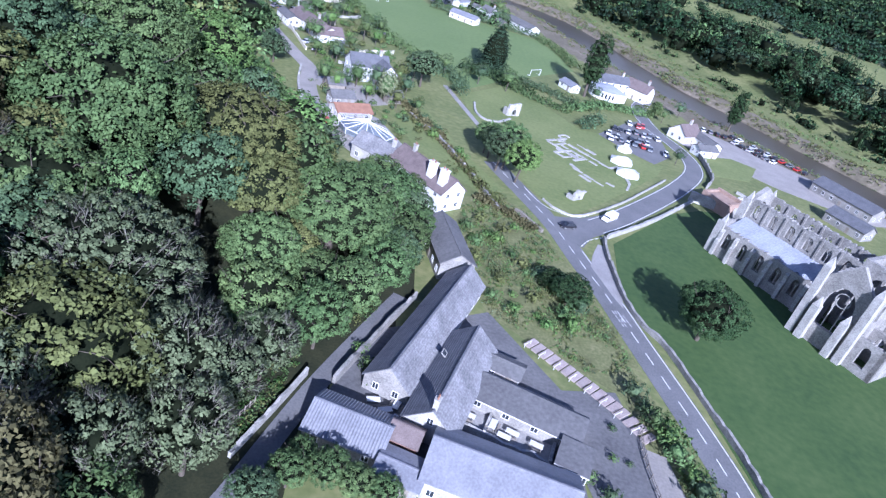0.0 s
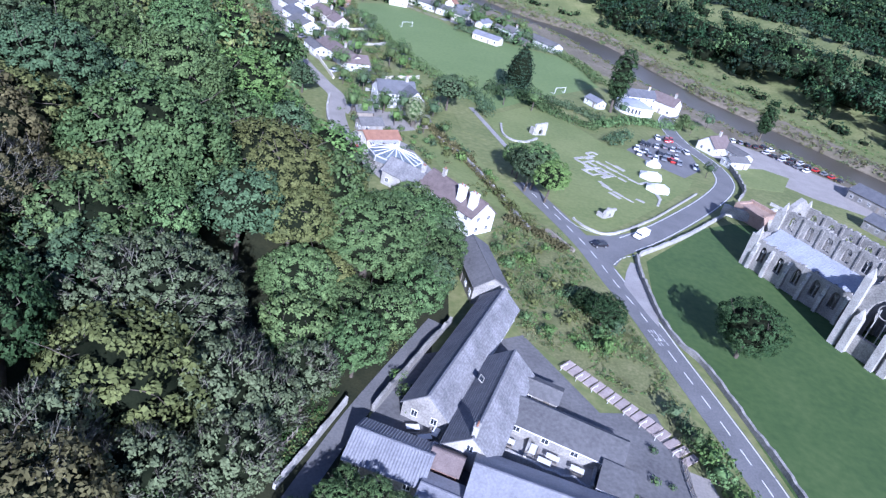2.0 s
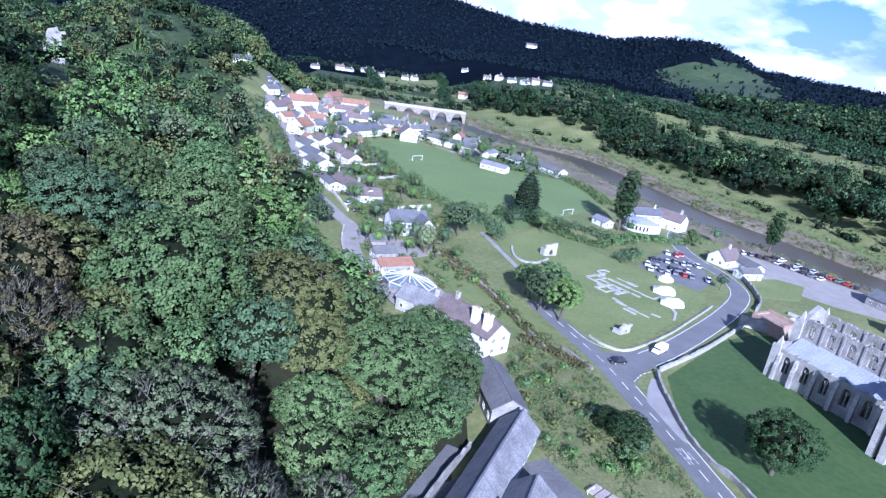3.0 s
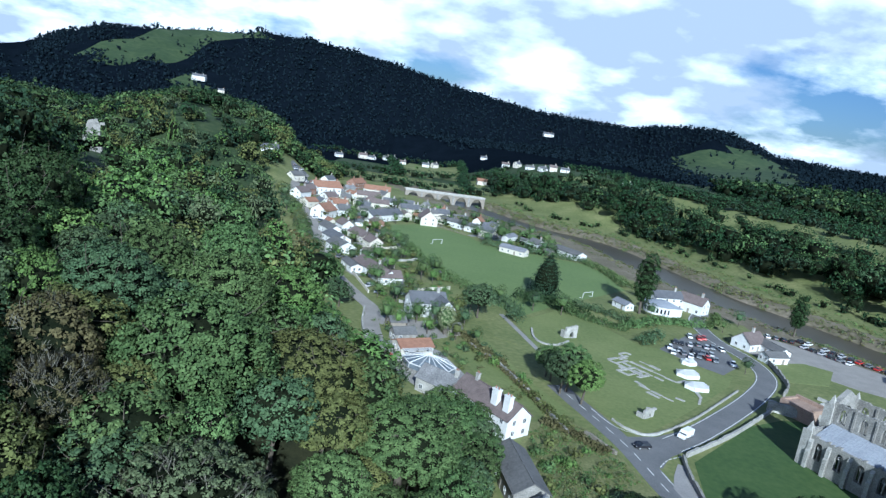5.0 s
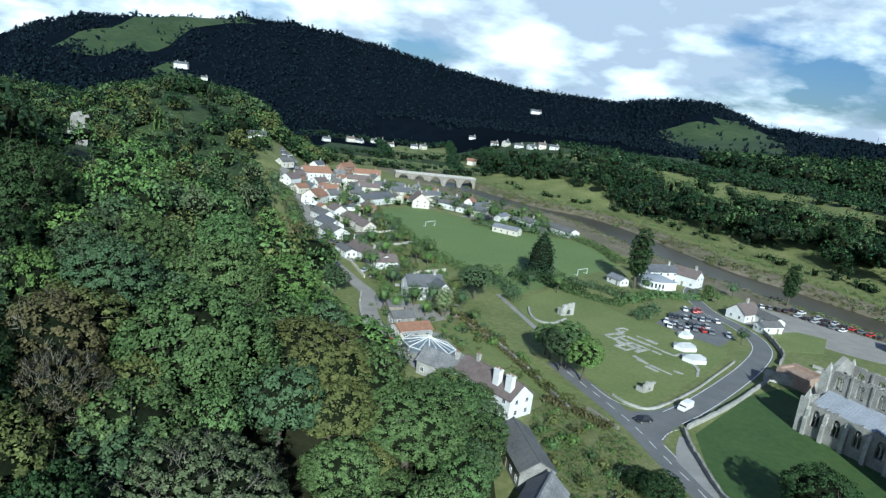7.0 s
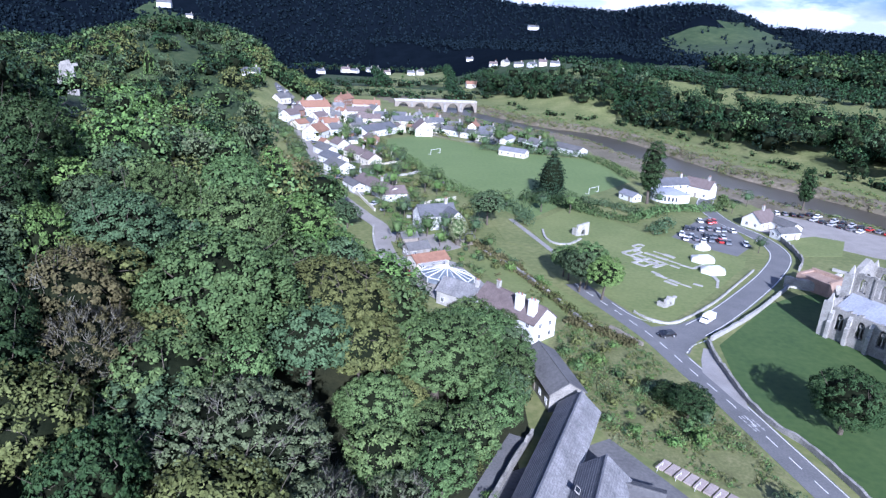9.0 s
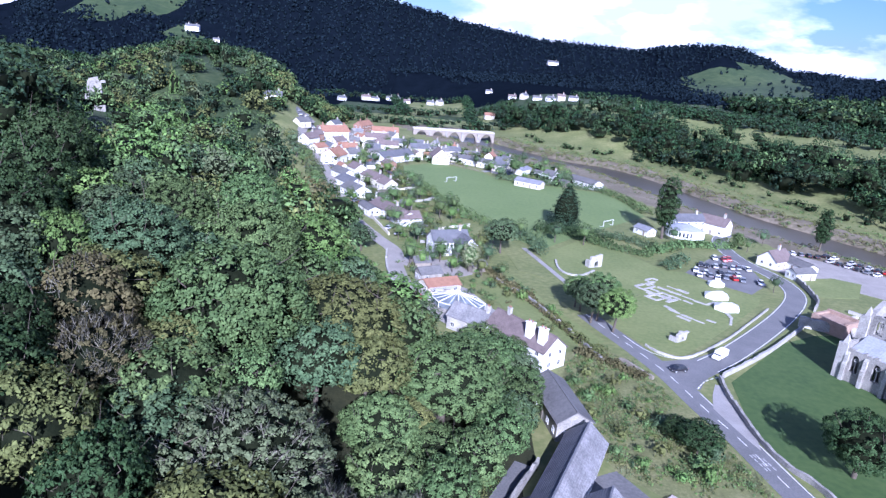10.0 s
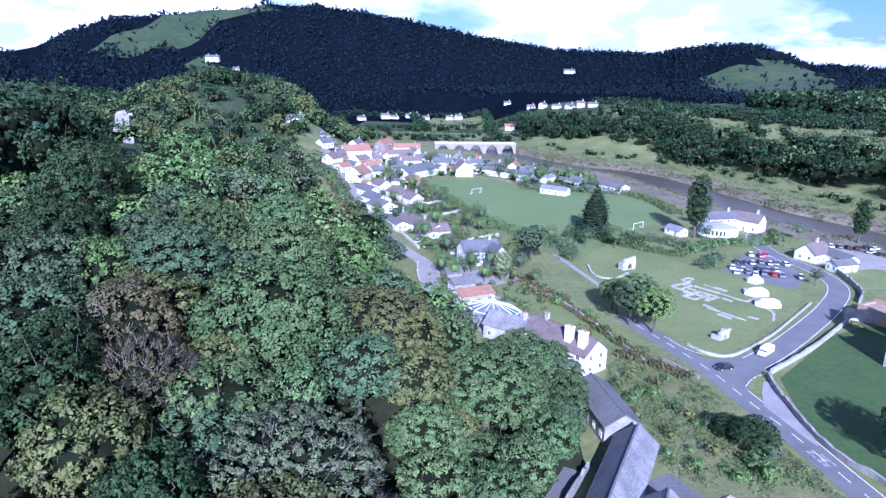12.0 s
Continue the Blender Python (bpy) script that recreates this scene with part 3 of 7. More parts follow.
class Kind:
    """One kind of tree: the first use is the model itself, later ones are copies."""

    def __init__(self, name, crown, trunk, label, group, category="tree"):
        self.args, self.model = (name, crown, trunk, label, category, group), None

    def put(self, x, y, scale=1.0, turn=0.0, tall=1.0, z=None):
        m = pose(x, y, ground_at(x, y) if z is None else z, 0, 0, turn) @ Matrix.Diagonal((scale, scale, scale * tall, 1))
        if self.model is None:
            self.model = tree_model(*self.args)
            self.model.matrix_basis = m
            return self.model
        ob = self.model.copy()
        scene.collection.objects.link(ob)
        for ch in self.model.children:
            c = ch.copy(); scene.collection.objects.link(c); c.parent = ob
        ob.matrix_basis = m
        return ob


def broad(i, mat, label, dead=None, share=0.0, big=True, group="woodland trees", cards=0, leaf=0.23):
    rx, rz, h = (6.0, 6.4, 15.0)
    if big:
        cm = clump_crown("crown", 10 + i, rx, rz, 110, (cards or 5500) // 110, leaf, 1.05, mat, h - rz * 0.95, dead, share, lobes=7)
    else:
        cm = clump_crown("crown", 10 + i, rx, rz, 56, 16, 0.30, 1.35, mat, h - rz * 0.95, dead, share, inner=mat, lobes=6)
    tm = trunk_mesh("trunk", 30 + i, h, 0.32, 6, rx)
    return Kind("tree", cm, tm, label, group)


NEAR = [broad(0, LEAF, "mature broadleaf tree with mid-green leaves"), broad(1, LEAF_BLUE, "dense broadleaf tree with bluish green leaves"),
        broad(2, LEAF_OLIVE, "broadleaf tree with olive brown foliage"), broad(3, LEAF, "tall broadleaf tree with ragged green crown"),
        broad(4, LEAF_LIME, "broadleaf tree with pale lime green leaves"), broad(5, LEAF_RUST, "broadleaf tree turning rusty brown", DEADWOOD, 0.15),
        broad(6, LEAF_GREY, "ash tree with bare twigs and thin grey-green leaves", DEADWOOD, 0.45), broad(7, DARKLEAF, "tall tree with very dark leaves")]
BACK = [broad(40, LEAF, "mature broadleaf tree with mid-green leaves", cards=2100, leaf=0.33), broad(41, LEAF_BLUE, "dense broadleaf tree with bluish green leaves", cards=2100, leaf=0.33), broad(42, LEAF_LIME, "broadleaf tree with pale lime green leaves", cards=2100, leaf=0.33)]
MID = [broad(20, LEAF, "green broadleaf tree in leaf", big=False), broad(21, LEAF_BLUE, "bluish green broadleaf tree in leaf", big=False),
       broad(22, LEAF_LIME, "light green broadleaf garden tree", big=False), broad(23, LEAF_OLIVE, "olive green broadleaf garden tree", big=False),
       broad(24, LEAF_RUST, "russet broadleaf tree in autumn leaf", big=False)]


def conifer_mesh(seed, h, r, tiers, mat, power=0.8):
    """A conifer's crown: drooping tiers of needle sprays round a shade-coloured core."""
    rng = np.random.default_rng(seed)
    sv, sq = SPHERES[3]
    f = lambda z: r * np.clip(1 - z / h, 0, 1) ** power
    core = sv * [0.55, 0.55, 0.5] + [0, 0, 0.5]
    core = np.stack([core[:, 0] * f(core[:, 2] * h) * 1.3, core[:, 1] * f(core[:, 2] * h) * 1.3, core[:, 2] * h], 1)
    P, U = [], []
    for i in range(tiers):
        z = h * (i + 0.5) / tiers
        n = max(5, int(16 * f(z) / r + 4))
        for j in range(n):
            t = 2 * math.pi * (j + rng.uniform(-0.35, 0.35)) / n
            reach = f(z) * rng.uniform(0.72, 1.12)
            m = int(16 + 26 * f(z) / r)
            q = rng.uniform(0.35, 1.0, m) * reach
            side = rng.normal(0, 0.10, m) * reach + rng.normal(0, 0.16, m)
            P.append(np.stack([np.cos(t) * q - np.sin(t) * side, np.sin(t) * q + np.cos(t) * side, z - 0.22 * q + rng.normal(0, 0.16, m)], 1))
            U.append(np.tile([math.cos(t) * 0.6, math.sin(t) * 0.6, 0.7], (m, 1)))
    P, U = np.concatenate(P), np.concatenate(U)
    cv, cq = leaf_cards(rng, P, U, 0.30, 0.45)
    V, Q = np.concatenate([core, cv]), np.concatenate([sq, cq + len(core)])
    N = np.concatenate([sv, np.repeat(U, 4, 0)])
    V[:, 2] += 1.2
    return rounded(quick_mesh("crown", V, Q, [mat, CORE_SHADE], np.r_[np.ones(len(sq), int), np.zeros(len(cq), int)]), N / np.linalg.norm(N, axis=1)[:, None])


CEDAR = Kind("conifer_tree", conifer_mesh(51, 18, 9.0, 15, CONIFER, 0.5), trunk_mesh("trunk", 52, 17, 0.4, 4, 2.5), "dark spreading conifer beside the playing field", "")
POPLAR = Kind("poplar_tree", clump_crown("crown", 53, 3.9, 10.4, 120, 42, 0.26, 1.1, DARKLEAF, 10.6, lobes=9, depth=0.36, low=-0.9), trunk_mesh("trunk", 54, 18, 0.4, 4, 2.0), "tall columnar tree with dark green leaves", "column trees")
FIELD_TREE = Kind("tree", clump_crown("crown", 61, 7.6, 7.0, 150, 52, 0.23, 1.1, DARKLEAF, 7.4, lobes=9, depth=0.34, low=-0.7), trunk_mesh("trunk", 62, 12, 0.45, 7, 7), "round dark green tree alone on the abbey lawn", "")


def shrub_kind(i, mat, label):
    cm = clump_crown("crown", 70 + i, 1.7, 1.3, 20, 14, 0.17, 0.55, mat, 1.0, inner=mat, lobes=6, depth=0.4)
    tm = trunk_mesh("trunk", 80 + i, 1.5, 0.08, 4, 1.2)
    return Kind("shrub", cm, tm, label, "garden shrubs", "shrub")


SHRUB = [shrub_kind(0, LEAF, "rounded green garden shrub"), shrub_kind(1, LEAF_LIME, "yellow green garden shrub"),
         shrub_kind(2, LEAF_BLUE, "dark green leafy garden shrub"), shrub_kind(3, LEAF_OLIVE, "dry olive brown garden shrub")]


def scatter(poly, gap, seed, jitter=0.42):
    rng = np.random.default_rng(seed)
    xs, ys = [p[0] for p in poly], [p[1] for p in poly]
    gx, gy = np.meshgrid(np.arange(min(xs), max(xs), gap, dtype=float), np.arange(min(ys), max(ys), gap, dtype=float))
    gx[::2] += gap / 2
    p = np.stack([gx.ravel(), gy.ravel()], 1) + rng.uniform(-jitter, jitter, (gx.size, 2)) * gap
    return p[inside(p[:, 0], p[:, 1], poly)]


def woodland(name, pts, rad, tall, seed, mats, weights, leafs, leaf, label, conifers=0.0, boughs=5, n=2):
    """Woods too far off to count: crowns of leaf sprays over the land, joined."""
    rng = np.random.default_rng(seed)
    pts = pts[(pts[:, 0] < 0.92 * pts[:, 1] + 25) & (pts[:, 0] > -0.92 * pts[:, 1] - 25)]
    if boughs > 2:
        bank = [clumps(rng, 1.0, 0.95, boughs * 6, max(3, leafs // (boughs * 6)), leaf, 0.30, lobes=6, depth=0.32, core=0.82) for _ in range(8)]
    else:
        bank = [foliage(rng, 1.0, 0.95, boughs, n, leafs, leaf, 0.5, 0.80, 0.72) for _ in range(8)]
    z = land(pts[:, 0], pts[:, 1])
    vs, qs, ns, ms, k = [], [], [], [], 0
    kinds = rng.choice(len(mats), len(pts), p=weights)
    for (x, y), g, kind in zip(pts, z, kinds):
        v, q, nr, b, _ = bank[rng.integers(8)]
        r = rad * rng.uniform(0.6, 1.45)
        t = rng.uniform(0, 6.28)
        c, s = math.cos(t), math.sin(t)
        if rng.random() < conifers:
            w = v.copy(); f = np.clip(1.15 - (w[:, 2:3] + 1) / 2, 0.08, 1); w[:, :2] *= f * 0.8; w[:, 2] *= 1.7
        else:
            w = v
        hgt = tall * rng.uniform(0.75, 1.3) if boughs < 5 else max(tall * rng.uniform(0.45, 1.35), r * 1.3)
        vs.append(np.stack([x + r * (c * w[:, 0] - s * w[:, 1]), y + r * (s * w[:, 0] + c * w[:, 1]), g + hgt - r * 0.9 + r * w[:, 2]], 1))
        ns.append(np.stack([c * nr[:, 0] - s * nr[:, 1], s * nr[:, 0] + c * nr[:, 1], nr[:, 2]], 1))
        qs.append(q + k); ms.append(np.where(b < 0, len(mats), kind)); k += len(v)
    me = rounded(quick_mesh(name, np.concatenate(vs), np.concatenate(qs), mats + [CORE_SHADE], np.concatenate(ms)), np.concatenate(ns))
    return tagged(new(name, me), label, "woodland", "", "stuff")


def west_edge(y):
    return float(np.interp(y, EDGE_Y, EDGE_X))


def big_kind(i, mat, label, count, cards, leaf, size, dead=None, share=0.0, **form):
    cm = clump_crown("crown", 110 + i, 10.0, 9.0, count, cards, leaf, size, mat, 11.4, dead, share, **form)
    return Kind("tree", cm, trunk_mesh("trunk", 130 + i, 20.0, 0.55, 9, 9.5), label, "woodland trees")


BIG = {"lumpy": big_kind(0, LEAF, "large spreading tree with lumpy fresh green foliage", 190, 85, 0.27, 1.45, lobes=13, depth=0.40),
       "blue": big_kind(1, LEAF_BLUE, "large round tree with dark bluish leaves", 240, 66, 0.25, 1.15, lobes=10, depth=0.32),
       "olive": big_kind(2, LEAF_OLIVE, "large broad tree with olive brown foliage", 330, 56, 0.21, 0.95, lobes=9, depth=0.20, core=0.86),
       "ash": big_kind(3, LEAF_GREY, "large ash tree with grey-green leaves and pale twigs", 300, 56, 0.20, 0.85, DEADWOOD, 0.22, lobes=11, depth=0.26),
       "green": big_kind(4, LEAF, "large broad tree with fine fresh green leaves", 320, 58, 0.22, 0.98, lobes=10, depth=0.30, core=0.84),
       "bare": big_kind(5, LEAF_RUST, "half-bare tree with grey and rusty twigs", 260, 50, 0.20, 0.9, DEADWOOD, 0.42, lobes=12, depth=0.36)}


def plant_near_wood():
    rng = np.random.default_rng(5)
    placed = []
    # the trees that stand out: x, y, kind, crown radius, top
    for x, y, k, r, top in ((-27.5, 74.0, "ash", 11.6, 23), (-22.4, 115.4, "olive", 12.6, 25.5), (-2.0, 112.0, "green", 12.0, 16.5), (-39.1, 103.2, "lumpy", 13.0, 33), (-59.8, 114.3, "blue", 10.8, 37), (-50.7, 84.0, "bare", 8.4, 31),
                            (3.0, 124.0, "green", 9.0, 13.0), (-14.0, 131.0, "olive", 10.0, 15.0), (-45.0, 133.0, "lumpy", 10.5, 33), (-26.0, 150.0, "green", 9.5, 17), (-66.0, 147.0, "green", 9.0, 36), (-63.0, 192.0, "lumpy", 10.0, 27), (-11.5, 93.0, "green", 7.0, 15.0)):
        s = r / 10.0
        g = ground_at(x, y)
        BIG[k].put(x, y, s, x * 53 % 360, min(0.98, (top - g) / (20.0 * s)), g)
        placed.append((x, y, r * 0.62))
    for x, y, k, r, top in ((-16.1, 64.0, 6, 6.4, 17), (-10.5, 66.0, 6, 5.0, 13), (-12.0, 56.5, 6, 5.6, 14), (-6.8, 73.5, 6, 4.6, 12), (-3.2, 80.0, 0, 4.4, 11), (-37.0, 155.0, 4, 9.0, 27), (-28.5, 50.3, 6, 6.0, 22), (-19.4, 50.3, 6, 5.6, 16), (-10.0, 81.0, 3, 6.0, 14), (-15.5, 72.5, 6, 4.4, 13), (-49.7, 68.0, 2, 7.4, 28), (-69.0, 106.0, 4, 6.2, 36), (-61.7, 82.0, 7, 6.4, 34), (-32.0, 90.5, 0, 6.0, 22), (-40.0, 62.0, 7, 6.4, 27),
                            (-64.0, 66.0, 7, 7.0, 36), (-80.0, 112.0, 7, 8.0, 42), (-88.0, 130.0, 7, 8.5, 44), (-96.0, 148.0, 7, 9.0, 46), (-84.0, 92.0, 7, 7.5, 42), (-104.0, 165.0, 7, 9.0, 46), (-72.0, 128.0, 1, 7.0, 36),
                            (5.0, 110.0, 0, 5.2, 12.0), (9.0, 128.0, 3, 5.6, 11.5), (5.5, 138.5, 0, 6.0, 9.5), (11.0, 134.5, 3, 5.0, 9.0), (9.0, 104.5, 0, 5.2, 10.5), (11.5, 111.0, 3, 5.2, 10.5), (12.5, 118.0, 0, 5.0, 10.0), (12.5, 125.0, 1, 5.0, 10.0), (-0.6, 83.0, 3, 4.8, 11.5), (3.6, 91.0, 0, 5.0, 11.5), (8.2, 99.5, 3, 5.0, 11.0), (10.0, 105.5, 1, 4.8, 10.5), (-8.5, 76.5, 0, 4.6, 10.5), (-4.8, 79, 0, 3.2, 8.0), (-1.2, 85, 3, 3.2, 7.5), (2.0, 90.0, 0, 3.0, 7.0), (5.2, 95.6, 3, 3.0, 7.0), (8.4, 100.8, 0, 3.0, 7.0)):
        g = ground_at(x, y)
        s = r / 6.0
        NEAR[k].put(x, y, s, x * 71 % 360, min(1.15, (top - g) / (15.0 * s)), g)
        placed.append((x, y, r * 0.55))
    placed.append((-20.5, 87.0, 3.6))                        # a dark gap between the great crowns
    poly = [(-70, 22), (-15, 30), (-20, 60), (-17, 74), (-8, 86), (0, 97), (5, 108), (7, 120), (4, 134), (-7, 147), (-21, 163), (-31, 172), (-100, 172), (-105, 130)]
    for x, y in scatter(poly, 9.0, 3):
        r = rng.uniform(5.6, 9.2)
        if math.hypot(x, y) < 30 or x < -8 - 0.95 * y or any(math.hypot(x - a, y - b) < c + r * 0.36 for a, b, c in placed):
            continue
        k = NEAR[rng.choice(8, p=[0.32, 0.20, 0.12, 0.14, 0.06, 0.05, 0.06, 0.05])]
        # far-left trees take the darkest leaves, putting that side's shade into their colour
        if x < -52 - 0.28 * (y - 70):
            k = NEAR[rng.choice([7, 1], p=[0.75, 0.25])]
        if y > 118:
            k = BACK[rng.choice(3, p=[0.5, 0.28, 0.22])]
        if west_edge(y) - x < 8:
            r *= 0.8
        low = 0.62 if y > 128 and west_edge(y) - x < 14 else 1.0
        k.put(x, y, r / 6.0, rng.uniform(0, 360), rng.uniform(0.72, 1.0) * low, ground_at(x, y) - 0.5)


plant_near_wood()


def lane_trees():
    """Trees that hang over the hill side of the village lane."""
    rng = np.random.default_rng(15)
    for x, y in ((-33, 216), (-36, 226), (-40, 236), (-45, 246), (-48, 256), (-53, 264), (-55, 273), (-57, 279), (-58, 288), (-64, 295), (-65, 305), (-70, 313), (-71, 323), (-76, 332), (-79, 343), (-84, 352), (-88, 364), (-94, 374), (-99, 386), (-104, 398)):
        k = BACK[rng.choice(3, p=[0.5, 0.3, 0.2])] if y < 260 else MID[rng.choice([0, 1, 3])]
        k.put(x, y, rng.uniform(0.55, 0.8), rng.uniform(0, 360), rng.uniform(0.75, 0.95))


lane_trees()


def clear_of(p):
    for poly in CLEAR:
        p = p[~inside(p[:, 0], p[:, 1], poly)]
    return p


def plant_woods():
    rng = np.random.default_rng(9)
    mid = [(-31, 172), (-36, 184), (-39, 204), (-40, 214), (-46, 232), (-56, 260), (-72, 298), (-80, 325), (-96, 350), (-114, 400), (-132, 450), (-148, 505), (-150, 560), (-430, 560), (-400, 450), (-300, 330), (-240, 190), (-170, 172)]
    mp = scatter(mid, 12.6, 4, 0.66)
    mp = mp[mp[:, 0] > -8 - 0.95 * mp[:, 1]]
    # the ruin and the villa stand in clearings
    for cx, cy, ex, ey, w in ((-204, 366, -180, 322, 11), (-170, 335, -150, 305, 8), (-136, 480, -124, 440, 11)):
        t = np.clip(((mp[:, 0] - cx) * (ex - cx) + (mp[:, 1] - cy) * (ey - cy)) / ((ex - cx) ** 2 + (ey - cy) ** 2), 0, 1)
        mp = mp[np.hypot(mp[:, 0] - cx - t * (ex - cx), mp[:, 1] - cy - t * (ey - cy)) > w]
    mp = mp[(mp[:, 1] < 330) | (np.sin(mp[:, 0] * 0.09 + mp[:, 1] * 0.05) + np.sin(mp[:, 1] * 0.11 - mp[:, 0] * 0.04) < 1.15)]
    upper = mp[:, 1] > 300 + 40 * np.sin(mp[:, 0] * 0.07)
    woodland("woodland", mp[~upper], 7.8, 14, 6, [LEAF, LEAF_BLUE, LEAF_OLIVE, LEAF_LIME, DARKLEAF, LEAF_RUST, LEAF_GREY], [0.24, 0.13, 0.18, 0.20, 0.11, 0.07, 0.07], 330, 0.085, "dense mixed broadleaf wood on the hillside", 0.0, 6, 2)
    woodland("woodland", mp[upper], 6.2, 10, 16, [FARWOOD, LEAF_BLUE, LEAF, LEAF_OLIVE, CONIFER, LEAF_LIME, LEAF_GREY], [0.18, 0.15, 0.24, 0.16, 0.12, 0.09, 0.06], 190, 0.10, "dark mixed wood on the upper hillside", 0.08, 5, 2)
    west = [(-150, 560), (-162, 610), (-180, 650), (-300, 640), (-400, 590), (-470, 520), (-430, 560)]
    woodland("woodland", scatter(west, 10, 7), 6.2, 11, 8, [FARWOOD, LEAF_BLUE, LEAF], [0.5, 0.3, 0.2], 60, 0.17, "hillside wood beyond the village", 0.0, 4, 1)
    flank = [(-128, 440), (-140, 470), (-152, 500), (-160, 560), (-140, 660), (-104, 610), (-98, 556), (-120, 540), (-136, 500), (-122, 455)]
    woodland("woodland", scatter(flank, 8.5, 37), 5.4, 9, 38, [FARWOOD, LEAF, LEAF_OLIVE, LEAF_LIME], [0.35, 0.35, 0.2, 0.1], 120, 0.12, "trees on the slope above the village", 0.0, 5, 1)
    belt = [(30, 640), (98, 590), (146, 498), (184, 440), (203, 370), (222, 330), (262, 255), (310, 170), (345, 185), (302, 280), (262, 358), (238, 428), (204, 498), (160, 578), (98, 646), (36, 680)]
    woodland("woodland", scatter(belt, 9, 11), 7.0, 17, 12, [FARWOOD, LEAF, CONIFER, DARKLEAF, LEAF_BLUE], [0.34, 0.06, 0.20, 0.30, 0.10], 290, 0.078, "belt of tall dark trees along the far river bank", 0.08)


    woodland("woodland", scatter([(-118, 168), (-140, 225), (-178, 292), (-218, 300), (-200, 200), (-150, 150)], 8.0, 19), 7.5, 23, 20, [CONIFER, DARKLEAF], [0.5, 0.5], 160, 0.10, "clump of tall dark trees on the hillside")
    rng = np.random.default_rng(31)
    for name, lo, hi, gap, rad, mats, wts, lab in (("hedgerow", 52, 62, 7.0, 3.2, [LEAF, FARWOOD], [0.5, 0.5], "ragged hedgerow beneath the far trees"),):
        p = scatter([(20, 60), (330, 60), (330, 300), (160, 560), (0, 620), (-20, 560)], gap, 133 + int(lo))
        d = river_distance(p[:, 0], p[:, 1])
        keep = (d > lo) & (d < hi) & (rng.random(len(p)) < 0.35 + 0.35 * np.sin(p[:, 0] * 0.13) * np.sin(p[:, 1] * 0.11 + 1) + 0.2)
        woodland(name, p[keep], rad, rad * 1.25, 134 + int(hi), mats, wts, 26, 0.16, lab, 0.0, 3, 1)


plant_woods()


def hill_woods():
    """Far hill forest, cloud shade in its colour, left open where the pastures lie."""
    rng = np.random.default_rng(21)
    pts = []
    for az in np.arange(-41, 38, 0.5):
        foot = np.interp(az, SKY_AZ, FOOT)
        r = foot - 60
        while r < 1620:
            a = radians(az + rng.uniform(-0.25, 0.25))
            pts.append((math.sin(a) * r, math.cos(a) * r))
            r += 11.5 * rng.uniform(0.7, 1.3)
    pts = np.array(pts)
    keep = np.ones(len(pts), bool)
    loose = pts + np.stack([26 * np.sin(pts[:, 1] * 0.031 + pts[:, 0] * 0.02), 30 * np.sin(pts[:, 0] * 0.043 - pts[:, 1] * 0.017)], 1) + rng.normal(0, 9, pts.shape)
    for poly in CLEAR:
        keep &= ~inside(loose[:, 0], loose[:, 1], poly) | (rng.random(len(pts)) < 0.05)
    keep &= river_distance(pts[:, 0], pts[:, 1]) ** 2 > 40 ** 2
    pts = pts[keep]
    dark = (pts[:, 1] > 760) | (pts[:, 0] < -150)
    woodland("hill_forest", pts[dark], 5.0, 6, 22, [FARSHADE_WOOD], [1.0], 6, 0.30, "conifer forest covering the far hills, cloud shade in its colour", 0.12, 1, 1)
    if (~dark).any():
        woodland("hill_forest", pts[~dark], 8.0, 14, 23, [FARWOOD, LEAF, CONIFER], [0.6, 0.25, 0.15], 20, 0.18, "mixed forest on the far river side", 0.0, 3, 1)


hill_woods()


def field_hedges():
    """Dark tree lines round the lit pastures across the valley."""
    pts = []
    for poly in CLEAR[5:7]:
        for (ax, ay), (bx, by) in zip(poly, poly[1:] + poly[:1]):
            n = max(2, int(math.dist((ax, ay), (bx, by)) / 7))
            pts += [(ax + (bx - ax) * i / n, ay + (by - ay) * i / n) for i in range(n)]
    for x0, y0, x1, y1 in ((-150, 640, -60, 690), (-120, 590, 10, 612), (-190, 860, -90, 872), (20, 745, 60, 770), (150, 660, 330, 420), (165, 690, 345, 470), (180, 610, 262, 500), (230, 640, 350, 560), (120, 760, 240, 660), (265, 470, 345, 330), (290, 500, 370, 380)):
        n = int(math.dist((x0, y0), (x1, y1)) / 5)
        pts += [(x0 + (x1 - x0) * i / n, y0 + (y1 - y0) * i / n + (i % 3) * 5) for i in range(n)]
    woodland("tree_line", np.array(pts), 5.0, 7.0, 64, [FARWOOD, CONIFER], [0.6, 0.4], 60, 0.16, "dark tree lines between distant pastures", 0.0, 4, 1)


field_hedges()


# ---------------------------------------------------------------- roads and ground cover
MAIN = curve_pts([(36.5, 176), (40, 167), (44.5, 156.5), (49.5, 143), (53, 128), (56, 117), (58.5, 104), (61, 91.5), (63.5, 78), (65, 66), (66, 40), (66, 0), (62, -60)], 1.5)
SIDE = curve_pts([(50.5, 139.5), (57.5, 145.8), (69, 156.5), (84, 173), (98.5, 190.5), (109.5, 206.5), (113.5, 218.5), (113, 232), (108, 250), (109, 272), (118, 292)], 1.5)
MAIN_HALF, SIDE_HALF = 3.0, 3.4
tagged(ribbon("road", MAIN, MAIN_HALF, -0.2, 0.05, ASPHALT), "grey asphalt main road with worn markings", "road", "", "structure")
tagged(ribbon("road", SIDE, SIDE_HALF, -0.2, 0.054, ASPHALT), "grey asphalt side road leading to the car park", "road", "", "structure")
